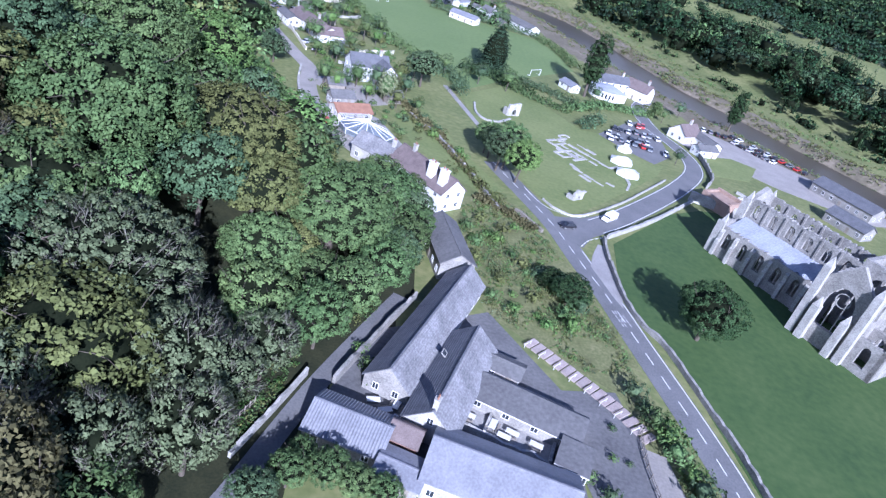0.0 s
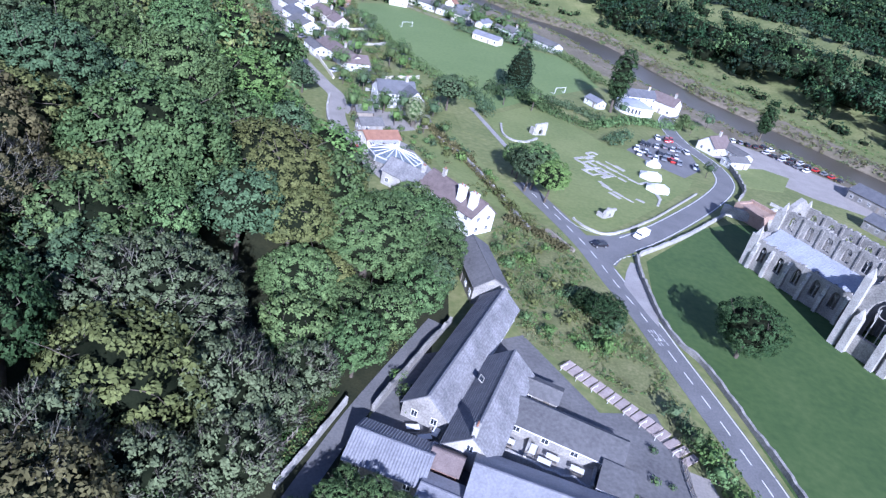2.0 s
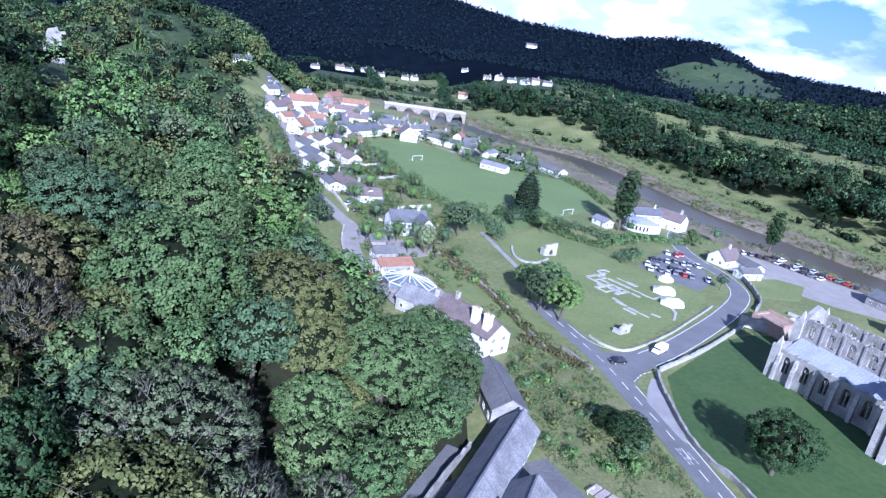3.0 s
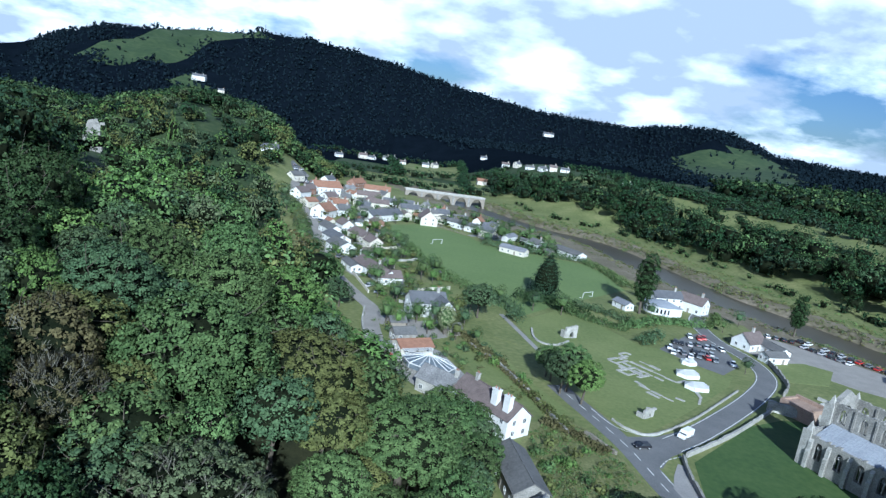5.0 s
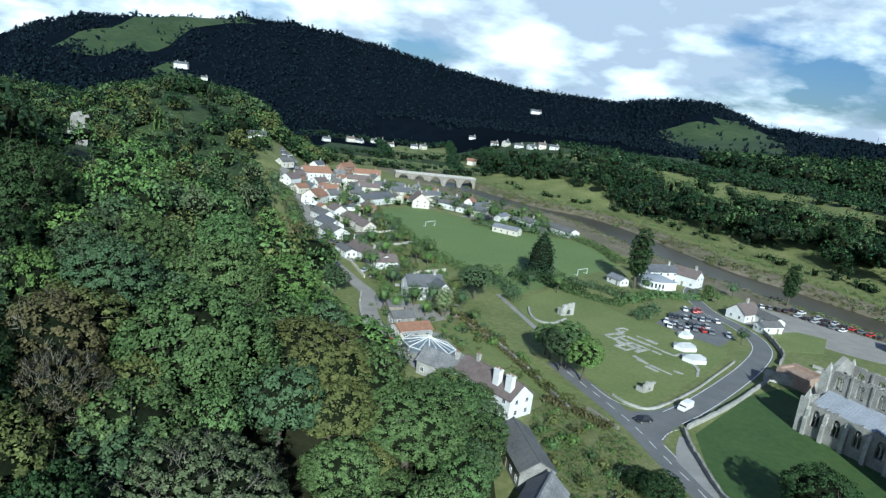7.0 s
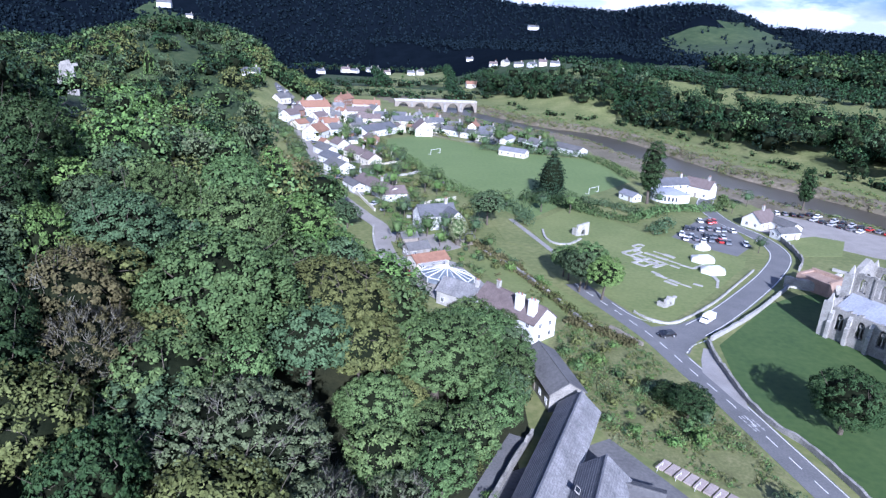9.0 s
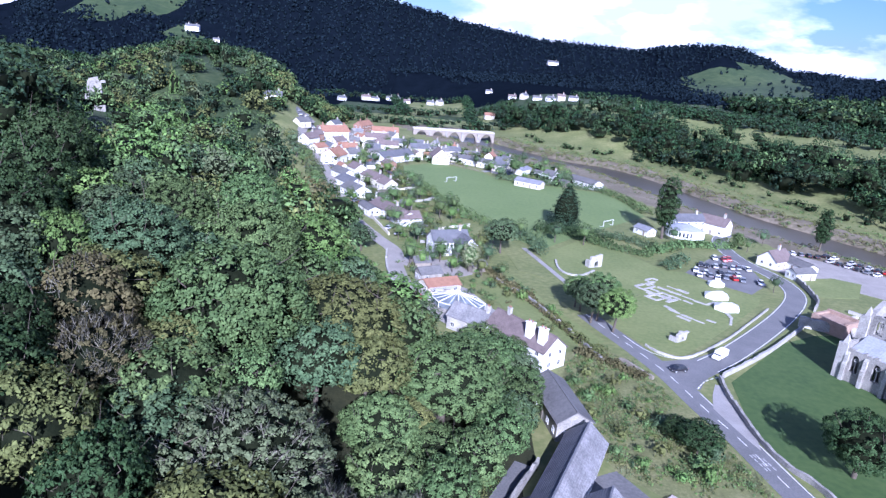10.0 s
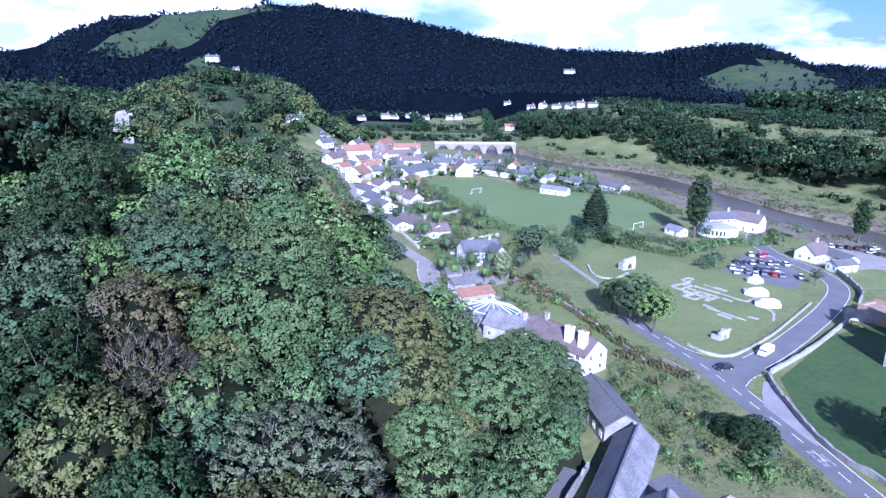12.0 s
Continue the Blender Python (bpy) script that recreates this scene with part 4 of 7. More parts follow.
slab("road", [(47, 152), (50, 149.5), (58, 152), (64, 156.5), (67, 153), (57.5, 140.5), (55, 136), (52, 138)], -0.2, 0.058, ASPHALT, "asphalt mouth of the road junction", "road")
VILLAGE = curve_pts([(8, 152), (-4, 166), (-13, 179), (-19.6, 201), (-22, 219), (-30, 234), (-44, 262), (-58, 300), (-68, 340), (-84, 385), (-104, 430), (-112, 470), (-118, 520)], 2.0)
tagged(ribbon("road", VILLAGE, 2.7, -0.3, 0.06, LANE, ground=ground_at), "pale worn village lane", "road", "", "structure")


def markings(line, offset, dash, gap, width, label):
    a, _ = sides(line, offset)
    seg = np.r_[0, np.cumsum(np.linalg.norm(np.diff(a, axis=0), axis=1))]
    verts, faces, s = [], [], 0.0
    while s + dash < seg[-1]:
        n = 2 if dash < 8 else max(2, int(dash / 2))
        t = np.linspace(s, s + dash, n)
        p = np.stack([np.interp(t, seg, a[:, 0]), np.interp(t, seg, a[:, 1])], 1)
        l, r = sides(p, width / 2)
        k = len(verts)
        for i in range(n):
            verts += [(*l[i], 0.062), (*r[i], 0.062)]
        faces += [(k + 2 * i, k + 2 * i + 1, k + 2 * i + 3, k + 2 * i + 2) for i in range(n - 1)]
        s += dash + gap
    return tagged(link("road_marking", verts, faces, PAINT), label, "road marking", "", "structure")


markings(MAIN[: int(len(MAIN) * 0.9)], 0.0, 3.2, 3.0, 0.20, "white dashed centre line")
markings(MAIN[28:], MAIN_HALF - 0.3, 60.0, 0.3, 0.2, "white edge line on the main road")
markings(SIDE[10:], SIDE_HALF - 0.35, 20.0, 0.1, 0.2, "white edge line along the side road")
markings(SIDE[9:], -SIDE_HALF + 0.35, 20.0, 0.1, 0.2, "white edge line along the side road")
slab("lay_by", [(57, 134), (59.5, 139.5), (61.5, 139), (60.2, 128), (59.7, 117), (58.8, 113), (57.5, 117), (55, 128)], -0.2, 0.07, GRAVEL, "triangular tarmac lay-by beside the main road", "lay-by")

def road_letters():
    """Worn block letters and a stop line painted across the near lane."""
    d = np.array((53.9 - 56.2, 112.1 - 103.0)); d /= np.linalg.norm(d); n = np.array((d[1], -d[0]))
    verts, faces = [], []
    for row in range(4):
        for col in range(4):
            if (row * 3 + col) % 5 == 2:
                continue
            c = np.array((57.1, 109.0)) + d * (row * 1.35 - 2.0) + n * (col * 0.62 - 0.6)
            k = len(verts)
            for u, v in ((-0.5, -0.16), (0.5, -0.16), (0.5, 0.16), (-0.5, 0.16)):
                p = c + d * u + n * v
                verts.append((p[0], p[1], 0.064))
            faces.append((k, k + 1, k + 2, k + 3))
    return tagged(link("road_marking", verts, faces, WORN_PAINT), "worn white marks painted on the road", "road marking", "", "structure")


road_letters()
markings(curve_pts([(44.0, 163.5), (47.2, 156.0), (51.0, 152.6), (56.5, 151.8), (62.0, 156.0)], 1.0), 0.0, 24.0, 0.1, 0.2, "white edge line round the junction")
markings(curve_pts([(54.6, 136.5), (57.6, 140.6), (61.8, 143.6)], 1.0), 0.0, 1.2, 0.6, 0.25, "white broken give-way line")

# lawns and fields
slab("lawn", [(64, 141.5), (88, 168), (100, 176), (118, 180), (170, 160), (170, 40), (69.5, 40), (69, 66), (66.6, 88), (64, 102.5), (60.3, 115), (61.5, 128)], -0.3, 0.03, ABBEY_GRASS, "smooth dark green lawn round the abbey", "lawn")
slab("lawn", [(46, 163), (50, 156), (57, 154), (66, 164), (80, 180.5), (94, 198), (99, 208), (95, 207), (86, 214), (80, 226), (73, 226), (52, 262), (29, 231), (35, 200), (38, 183)], -0.3, 0.03, GRASS, "grass field with low ruined foundations", "lawn")
PITCH_POLY = [(15, 262), (30, 237), (50, 266), (88, 312), (84, 345), (78, 362), (22, 374), (12, 392), (-4, 404), (-17, 411), (-33, 393), (-39, 383), (-24, 345)]
slab("playing_field", PITCH_POLY, -0.3, 0.034, PITCH, "mown green football field", "field")
slab("lawn", [(13, 176), (24, 160), (33, 152), (38, 158), (27, 180), (18, 205), (8, 214), (6, 195)], -0.3, 0.03, GRASS, "garden lawn behind the white house", "lawn")
slab("garden_ground", [(26, 149), (37, 153), (43.5, 148), (49.3, 128), (52.4, 117), (54.8, 104), (57.3, 92), (52, 96), (46, 91), (39, 93), (29, 101), (24, 118), (22, 132)], -0.3, 0.028, SCRUB, "overgrown garden of dry grass and weeds", "garden")
slab("garden_ground", [(52, 96), (56, 92), (60, 70), (58, 62), (53, 62), (51, 85), (43, 91), (46, 96)], -0.3, 0.026, SCRUB, "rough verge of dry grass", "garden")
slab("car_park", [(80, 226), (98, 250), (107, 258), (109, 250), (106, 220), (96, 208), (88, 215)], -0.3, 0.05, ASPHALT, "grey tarmac car park", "car park")
slab("car_park", [(116, 240), (122, 262), (132, 268), (150, 255), (178, 228), (190, 205), (176, 200), (146, 214)], -0.3, 0.05, LANE, "pale gravel car park beside the river", "car park")
slab("yard", [(40, 84), (50, 86), (52, 74), (50.5, 62), (41, 62), (39, 72)], -0.3, 0.05, FELT, "grey tarmac yard", "yard")
slab("yard", [(10, 62), (40, 62), (40, 84), (29, 102), (8, 90), (1.5, 70)], -0.3, 0.04, FELT, "dark gravel yard between old farm buildings", "yard")
slab("drive", [(52, 74), (55, 73), (56, 62), (56, 40), (50, 40), (50.5, 62)], -0.3, 0.045, LANE, "pale drive", "drive")
slab("yard", [(-16.5, 182), (-9, 169), (2, 158), (9, 160), (11, 172), (3, 188), (-10, 197)], -0.3, 0.04, GRAVEL, "pale paved yard between cottages", "yard")
slab("lawn", [(121, 230), (136.5, 236), (145, 231.5), (134, 213.8), (119, 211.5)], -0.3, 0.056, GRASS, "small square lawn beside the car park", "lawn")
slab("forecourt", [(-18.5, 213), (-12, 217.5), (1, 209.5), (5, 202), (-1, 196.5), (-12, 200), (-17.5, 205)], -0.3, 0.074, LANE, "pale paved forecourt between the cottages", "forecourt")
tagged(ribbon("footpath", curve_pts([(-47, 381), (-30, 346), (-18, 322), (-8, 302), (3, 284)], 3), 1.1, -0.2, 0.06, GRAVEL), "pale footpath beside the playing field", "path", "", "structure")


# ---------------------------------------------------------------- masonry tools
def arch_ring(w, h, n=9):
    """A pointed arch outline, anticlockwise from the lower left, h to the point."""
    spring = h - w * 0.80
    pts = [(-w / 2, 0), (0, 0), (w / 2, 0), (w / 2, spring * 0.5), (w / 2, spring)]
    for i in range(1, n):
        t = i / n
        pts.append((w / 2 * math.cos(t * math.pi / 2) ** 0.9, spring + (h - spring) * math.sin(t * math.pi / 2) ** 1.15))
    pts.append((0, h))
    for i in range(n - 1, 0, -1):
        t = i / n
        pts.append((-w / 2 * math.cos(t * math.pi / 2) ** 0.9, spring + (h - spring) * math.sin(t * math.pi / 2) ** 1.15))
    pts += [(-w / 2, spring), (-w / 2, spring * 0.5)]
    return pts


def bay(bm, x0, x1, z0, z1, thick, at, opening=None, top=None):
    """One bay of wall along x, with a pointed opening through it; at() places (x, depth, z)."""
    if opening is None:
        o = [(x0, z0), (x1, z0), (x1, z1), (x0, z1)] if top is None else [(x0, z0), (x1, z0), (x1, z1), ((x0 + x1) / 2, top), (x0, z1)]
        f = [bm.verts.new(at(x, 0, z)) for x, z in o]
        b = [bm.verts.new(at(x, thick, z)) for x, z in o]
        bm.faces.new(f); bm.faces.new(b[::-1])
        for i in range(len(o)):
            bm.faces.new((f[i], b[i], b[(i + 1) % len(o)], f[(i + 1) % len(o)]))
        return
    cx, sill, w, h = opening
    ring = [(cx + x, sill + z) for x, z in arch_ring(w, h)]
    mid = (cx, sill + h * 0.45)
    outline = [(x0, z0), (x1, z0), (x1, z1), (x0, z1)] if top is None else [(x0, z0), (x1, z0), (x1, z1), ((x0 + x1) / 2, top), (x0, z1)]
    m = len(outline)

    def cast(dx, dz):
        best = None
        for i in range(m):
            (ax, az), (bx, bz) = outline[i], outline[(i + 1) % m]
            ex, ez = bx - ax, bz - az
            det = dx * ez - dz * ex
            if abs(det) < 1e-9:
                continue
            t = ((ax - mid[0]) * ez - (az - mid[1]) * ex) / det
            s = ((ax - mid[0]) * dz - (az - mid[1]) * dx) / det
            if t > 0 and -1e-6 <= s <= 1 + 1e-6 and (best is None or t < best):
                best = t
        return (mid[0] + dx * best, mid[1] + dz * best)

    outer = [cast(x - mid[0], z - mid[1]) for x, z in ring]
    for cxy in outline:
        k = min(range(len(outer)), key=lambda i: abs(math.remainder(math.atan2(ring[i][1] - mid[1], ring[i][0] - mid[0]) - math.atan2(cxy[1] - mid[1], cxy[0] - mid[0]), 2 * math.pi)))
        outer[k] = cxy
    n = len(ring)
    fi, fo = [bm.verts.new(at(x, 0, z)) for x, z in ring], [bm.verts.new(at(x, 0, z)) for x, z in outer]
    bi, bo = [bm.verts.new(at(x, thick, z)) for x, z in ring], [bm.verts.new(at(x, thick, z)) for x, z in outer]
    for i in range(n):
        j = (i + 1) % n
        bm.faces.new((fo[i], fo[j], fi[j], fi[i])); bm.faces.new((bo[j], bo[i], bi[i], bi[j]))
        bm.faces.new((fi[i], fi[j], bi[j], bi[i])); bm.faces.new((fo[j], fo[i], bo[i], bo[j]))


def ragged(bm, rng, a, b, z, depth, at, share=0.7, size=0.7):
    """Broken masonry left standing along a wall top."""
    x = a
    while x < b:
        w = rng.uniform(0.4, 1.3) * size
        if rng.random() < share:
            h = rng.uniform(0.15, 0.7) * size
            o = [(x, z), (x + w, z), (x + w * 0.9, z + h), (x + w * 0.15, z + h * rng.uniform(0.6, 1))]
            f = [bm.verts.new(at(p, 0.05, q)) for p, q in o]
            g = [bm.verts.new(at(p, depth - 0.05, q)) for p, q in o]
            bm.faces.new(f); bm.faces.new(g[::-1])
            for i in range(4):
                bm.faces.new((f[i], g[i], g[(i + 1) % 4], f[(i + 1) % 4]))
        x += w


def along_x(y):
    return lambda x, d, z: (x, y + d, z)


def along_y(x0):
    return lambda s, d, z: (x0 + d, s, z)


def tracery(bm, cx, sill, w, h, depth, at, lights=2):
    """Slender stone bars standing in a window."""
    for i in range(1, lights):
        x = cx - w / 2 + w * i / lights
        o = [(x - 0.09, sill), (x + 0.09, sill), (x + 0.09, sill + h * 0.74), (x - 0.09, sill + h * 0.74)]
        f = [bm.verts.new(at(p, depth, q)) for p, q in o]
        g = [bm.verts.new(at(p, depth + 0.2, q)) for p, q in o]
        bm.faces.new(f); bm.faces.new(g[::-1])
        for k in range(4):
            bm.faces.new((f[k], g[k], g[(k + 1) % 4], f[(k + 1) % 4]))
    n = 14
    r, zc = w * 0.26, sill + h * 0.72
    ring = [[bm.verts.new(at(cx + math.cos(2 * math.pi * i / n) * q, depth + e, zc + math.sin(2 * math.pi * i / n) * q)) for i in range(n)] for q, e in ((r, 0), (r - 0.16, 0), (r - 0.16, 0.2), (r, 0.2))]
    for a in range(4):
        for i in range(n):
            bm.faces.new((ring[a][i], ring[a][(i + 1) % n], ring[(a + 1) % 4][(i + 1) % n], ring[(a + 1) % 4][i]))


# ---------------------------------------------------------------- the abbey
ABBEY_TURN = -60.0
AX, AY = 93.0, 149.6


def abbey_church():
    rng = np.random.default_rng(77)
    ab = thing("abbey_church", AX, AY, 0, ABBEY_TURN, "roofless ruined abbey church of pale grey stone with pointed windows", "church ruin")
    B, NB, WT = 5.0, 6, 1.0
    aisle_h, cl0, cl1 = 8.0, 10.4, 15.8

    def wall(name, build, label=""):
        bm = bmesh.new()
        build(bm)
        bmesh.ops.remove_doubles(bm, verts=bm.verts[:], dist=0.002)
        return part(name, bm, STONE, ab, label)

    def south_aisle(bm):
        at = along_x(0)
        for i in range(NB):
            bay(bm, i * B, (i + 1) * B, -0.5, aisle_h, WT, at, (i * B + B / 2, 2.6, 1.9, 4.3))
        ragged(bm, rng, 0, NB * B, aisle_h, WT, at, 0.35)
    wall("aisle_wall", south_aisle)
    for i in range(NB):
        t = bmesh.new(); tracery(t, i * B + B / 2, 2.6, 1.9, 4.3, 0.4, along_x(0))
        part("window_tracery", t, PALE_STONE, ab)
    for i in range(NB + 1):
        bm = bmesh.new()
        x = min(max(i * B, 0.6), NB * B - 0.6)
        for (d0, d1, zt) in ((0.0, 0.95, 5.2), (0.0, 0.6, 7.4)):
            o = [(x - 0.45, -0.5), (x + 0.45, -0.5), (x + 0.45, zt), (x - 0.45, zt)]
            f = [bm.verts.new((p, -d1, q - (0.9 if q > 0 else 0))) for p, q in o]
            g = [bm.verts.new((p, 0.05, q)) for p, q in o]
            bm.faces.new(f[::-1]); bm.faces.new(g)
            for k in range(4):
                bm.faces.new((f[k], f[(k + 1) % 4], g[(k + 1) % 4], g[k]))
        part("buttress", bm, PALE_STONE, ab)
    # aisle roof
    bm = bmesh.new()
    o = [(0.3, aisle_h - 0.1), (6.6, cl0 + 0.3), (6.6, cl0), (0.3, aisle_h - 0.4)]
    a = [bm.verts.new((0.6, y, z)) for y, z in o]; b = [bm.verts.new((NB * B, y, z)) for y, z in o]
    bm.faces.new(a); bm.faces.new(b[::-1])
    for k in range(4):
        bm.faces.new((a[k], b[k], b[(k + 1) % 4], a[(k + 1) % 4]))
    roof = part("aisle_roof", bm, LEAD, ab, "blue-grey lead roof over the south aisle")
    for i in range(1, 40):
        rb = bmesh.new()
        x = 0.6 + i * (NB * B - 0.6) / 40
        s = (cl0 + 0.4 - aisle_h) / 6.3
        v = [rb.verts.new((x + dx, y, aisle_h - 0.1 + (y - 0.3) * s + dz)) for y in (0.35, 6.45) for dx, dz in ((-0.04, 0), (0.04, 0), (0.04, 0.07), (-0.04, 0.07))]
        for f in ((0, 1, 2, 3), (7, 6, 5, 4), (0, 4, 5, 1), (1, 5, 6, 2), (2, 6, 7, 3), (3, 7, 4, 0)):
            rb.faces.new([v[k] for k in f])
        part("roof_seam", rb, LEAD, roof)

    def clerestory(y0, x0, bays):
        def build(bm):
            at = along_x(y0)
            for i in range(bays):
                bay(bm, x0 + i * B, x0 + (i + 1) * B, 7.5, cl1, WT, at, (x0 + i * B + B / 2, cl0 + 0.9, 2.0, 3.6))
                bay(bm, x0 + i * B, x0 + (i + 1) * B, -0.5, 7.5, WT, at, (x0 + i * B + B / 2, 0.1, 3.6, 6.6))
            ragged(bm, rng, x0, x0 + bays * B, cl1, WT, at, 0.75)
        wall("clerestory_wall", build)
        for i in range(bays):
            t = bmesh.new(); tracery(t, x0 + i * B + B / 2, cl0 + 0.9, 2.0, 3.6, 0.4, along_x(y0))
            part("window_tracery", t, PALE_STONE, ab)
            p = bmesh.new(); box(p, x0 + i * B + 0.25, y0 - 0.12, (cl0 + cl1) / 2 + 0.1, 0.5, 0.3, cl1 - cl0 - 0.3)
            part("pilaster", p, STONE, ab)
    clerestory(6.5, 0, NB)
    clerestory(15.5, 0, NB)
    clerestory(6.5, NB * B + 11, 4)
    clerestory(15.5, NB * B + 11, 4)

    def north_aisle(bm):
        at = along_x(21.5)
        for i in range(NB):
            bay(bm, i * B, (i + 1) * B, -0.5, 6.0, WT, at, (i * B + B / 2, 2.6, 1.9, 3.0) if i % 2 else None)
        ragged(bm, rng, 0, NB * B, 6.0, WT, at, 0.8)
    wall("aisle_wall", north_aisle)

    def west_front(bm):
        at = along_y(-0.9)
        bay(bm, 0, 6.5, -0.5, 9.2, 1.3, at, (3.3, 2.6, 1.8, 4.5))
        bay(bm, 6.5, 16.5, -0.5, 15.5, 1.3, at, (11.5, 5.2, 6.0, 9.6), top=18.6)
        bay(bm, 16.5, 22.5, -0.5, 8.5, 1.3, at, (19.5, 2.6, 1.8, 4.5))
        ragged(bm, rng, 0, 6.5, 9.2, 1.2, at, 0.8)
    wall("west_front", west_front)
    for s, h in ((0.3, 9.4), (6.4, 15.6), (16.6, 15.6), (22.2, 9.0)):
        bm = bmesh.new()
        box(bm, -0.8, s, h / 2 - 0.4, 2.2, 1.5, h)
        r = bmesh.ops.create_cone(bm, segments=4, radius1=1.0, radius2=0.08, depth=2.4, matrix=Matrix.Translation((-0.5, s, h + 0.75)) @ Matrix.Rotation(radians(45), 4, "Z"))
        part("corner_turret", bm, PALE_STONE, ab)
    t = bmesh.new(); tracery(t, 11.5, 5.2, 6.0, 9.6, 0.5, along_y(-0.9), 5)
    part("window_tracery", t, PALE_STONE, ab)

    # south transept
    TX0, TX1, TY = NB * B, NB * B + 11, -8.5

    def transept(bm):
        bay(bm, TX0, TX1, -0.5, 14.8, 1.2, along_x(TY), ((TX0 + TX1) / 2, 4.4, 6.4, 10.2), top=20.5)
    wall("transept_gable", transept, "tall gable wall with a huge pointed window")
    t = bmesh.new(); tracery(t, (TX0 + TX1) / 2, 4.4, 6.4, 10.2, 0.5, along_x(TY), 3)
    part("window_tracery", t, PALE_STONE, ab)

    def transept_side(x0, sign):
        def build(bm):
            at = along_y(x0)
            bay(bm, TY + 1.2, 0.2, -0.5, 15.2, 1.1, at, (-2.4, 9.6, 1.8, 4.0))
            bay(bm, 0.2, 6.5, -0.5, 15.2, 1.1, at, (3.2, 10.6, 1.8, 3.2))
            ragged(bm, rng, TY + 1.2, 6.5, 15.2, 1.1, at, 0.7)
        wall("transept_wall", build)
    transept_side(TX0, 1)
    transept_side(TX1 - 1.1, 1)
    for x, y, h in ((TX0 - 0.2, TY - 0.3, 17.5), (TX1 + 0.2, TY - 0.3, 17.5), (TX0 + 2.2, TY - 0.8, 9.0), (TX1 - 2.2, TY - 0.8, 9.0)):
        bm = bmesh.new()
        box(bm, x, y, h / 2 - 0.4, 1.6, 1.8, h)
        bmesh.ops.create_cone(bm, segments=4, radius1=1.1, radius2=0.08, depth=2.2, matrix=Matrix.Translation((x, y, h + 0.6)) @ Matrix.Rotation(radians(45), 4, "Z"))
        part("buttress", bm, PALE_STONE, ab)

    def chapel(bm):
        bay(bm, TX1, TX1 + 7, -0.5, 7.6, 1.0, along_x(TY + 0.4), (TX1 + 3.6, 1.8, 2.2, 4.6))
        bay(bm, TY + 0.4, 0.5, -0.5, 7.6, 1.0, along_y(TX1 + 6))
        ragged(bm, rng, TX1, TX1 + 7, 7.6, 1.0, along_x(TY + 0.4))
    wall("chapel_wall", chapel)

    def crossing(bm):
        for x in (TX0, TX1 - 1.1):
            bay(bm, 7.5, 15.5, -0.5, 17.5, 1.1, along_y(x), (11.5, 0.1, 6.2, 14.8))
        for y in (6.5, 15.5):
            bay(bm, TX0, TX1, -0.5, 17.5, 1.1, along_x(y), ((TX0 + TX1) / 2, 0.1, 7.0, 14.8))
    wall("crossing_arch", crossing, "tall stone crossing arches")

    def north_transept(bm):
        bay(bm, TX0, TX1, -0.5, 13.5, 1.2, along_x(28), ((TX0 + TX1) / 2, 5.0, 5.6, 8.4), top=18.5)
        bay(bm, 16.6, 28, -0.5, 13.5, 1.1, along_y(TX0), (22.5, 8.5, 2.0, 4.0))
        bay(bm, 16.6, 28, -0.5, 13.5, 1.1, along_y(TX1 - 1.1), (22.5, 8.5, 2.0, 4.0))
    wall("transept_wall", north_transept)

    def east_end(bm):
        x = TX1 + 4 * B
        bay(bm, 6.5, 16.5, -0.5, 15.0, 1.2, along_y(x), (11.5, 4.0, 6.6, 10.5), top=20.5)
        for i in range(4):
            bay(bm, TX1 + i * B, TX1 + (i + 1) * B, -0.5, 7.6, 1.0, along_x(0), (TX1 + i * B + B / 2, 2.4, 1.9, 4.0))
    wall("east_front", east_end)
    return ab


abbey_church()


def abbey_xy(u, n):
    return AX + 0.5 * u + 0.866 * n, AY - 0.866 * u + 0.5 * n


def stone_wall(pts, half, h, mat=STONE, label="low grey stone wall", category="wall", group="stone walls", seed=0, ground=None, cap=None):
    """A rubble wall of uneven height with a cap of separate stones."""
    rng = np.random.default_rng(seed)
    line = curve_pts(pts, 1.2) if len(pts) > 2 else np.array([np.array(pts[0]) + (np.array(pts[1]) - np.array(pts[0])) * t for t in np.linspace(0, 1, max(3, int(math.dist(pts[0], pts[1]) / 1.2)))])
    a, b = sides(line, half)
    n = len(line)
    hs = h * (1 + 0.12 * rng.normal(0, 1, n))
    g = [ground(x, y) if ground else 0.0 for x, y in line]
    verts, f = [], []
    for i in range(n):
        verts += [(*a[i], g[i] - 0.4), (*a[i], g[i] + hs[i]), (*b[i], g[i] + hs[i]), (*b[i], g[i] - 0.4)]
    for i in range(n - 1):
        k = 4 * i
        f += [(k, k + 4, k + 5, k + 1), (k + 1, k + 5, k + 6, k + 2), (k + 2, k + 6, k + 7, k + 3)]
    f += [(0, 1, 2, 3), (4 * n - 1, 4 * n - 2, 4 * n - 3, 4 * n - 4)]
    w = link("stone_wall", verts, f, mat)
    return tagged(w, label, category, group)


# ---------------------------------------------------------------- houses
def gable_walls(bm, L, W, eave, ridge, base=-0.6):
    """A solid of wall with gabled ends, length along x."""
    prof = [(-W / 2, base), (W / 2, base), (W / 2, eave), (0, ridge), (-W / 2, eave)]
    a = [bm.verts.new((-L / 2, y, z)) for y, z in prof]
    b = [bm.verts.new((L / 2, y, z)) for y, z in prof]
    bm.faces.new(a[::-1]); bm.faces.new(b)
    for i in range(5):
        bm.faces.new((a[i], a[(i + 1) % 5], b[(i + 1) % 5], b[i]))


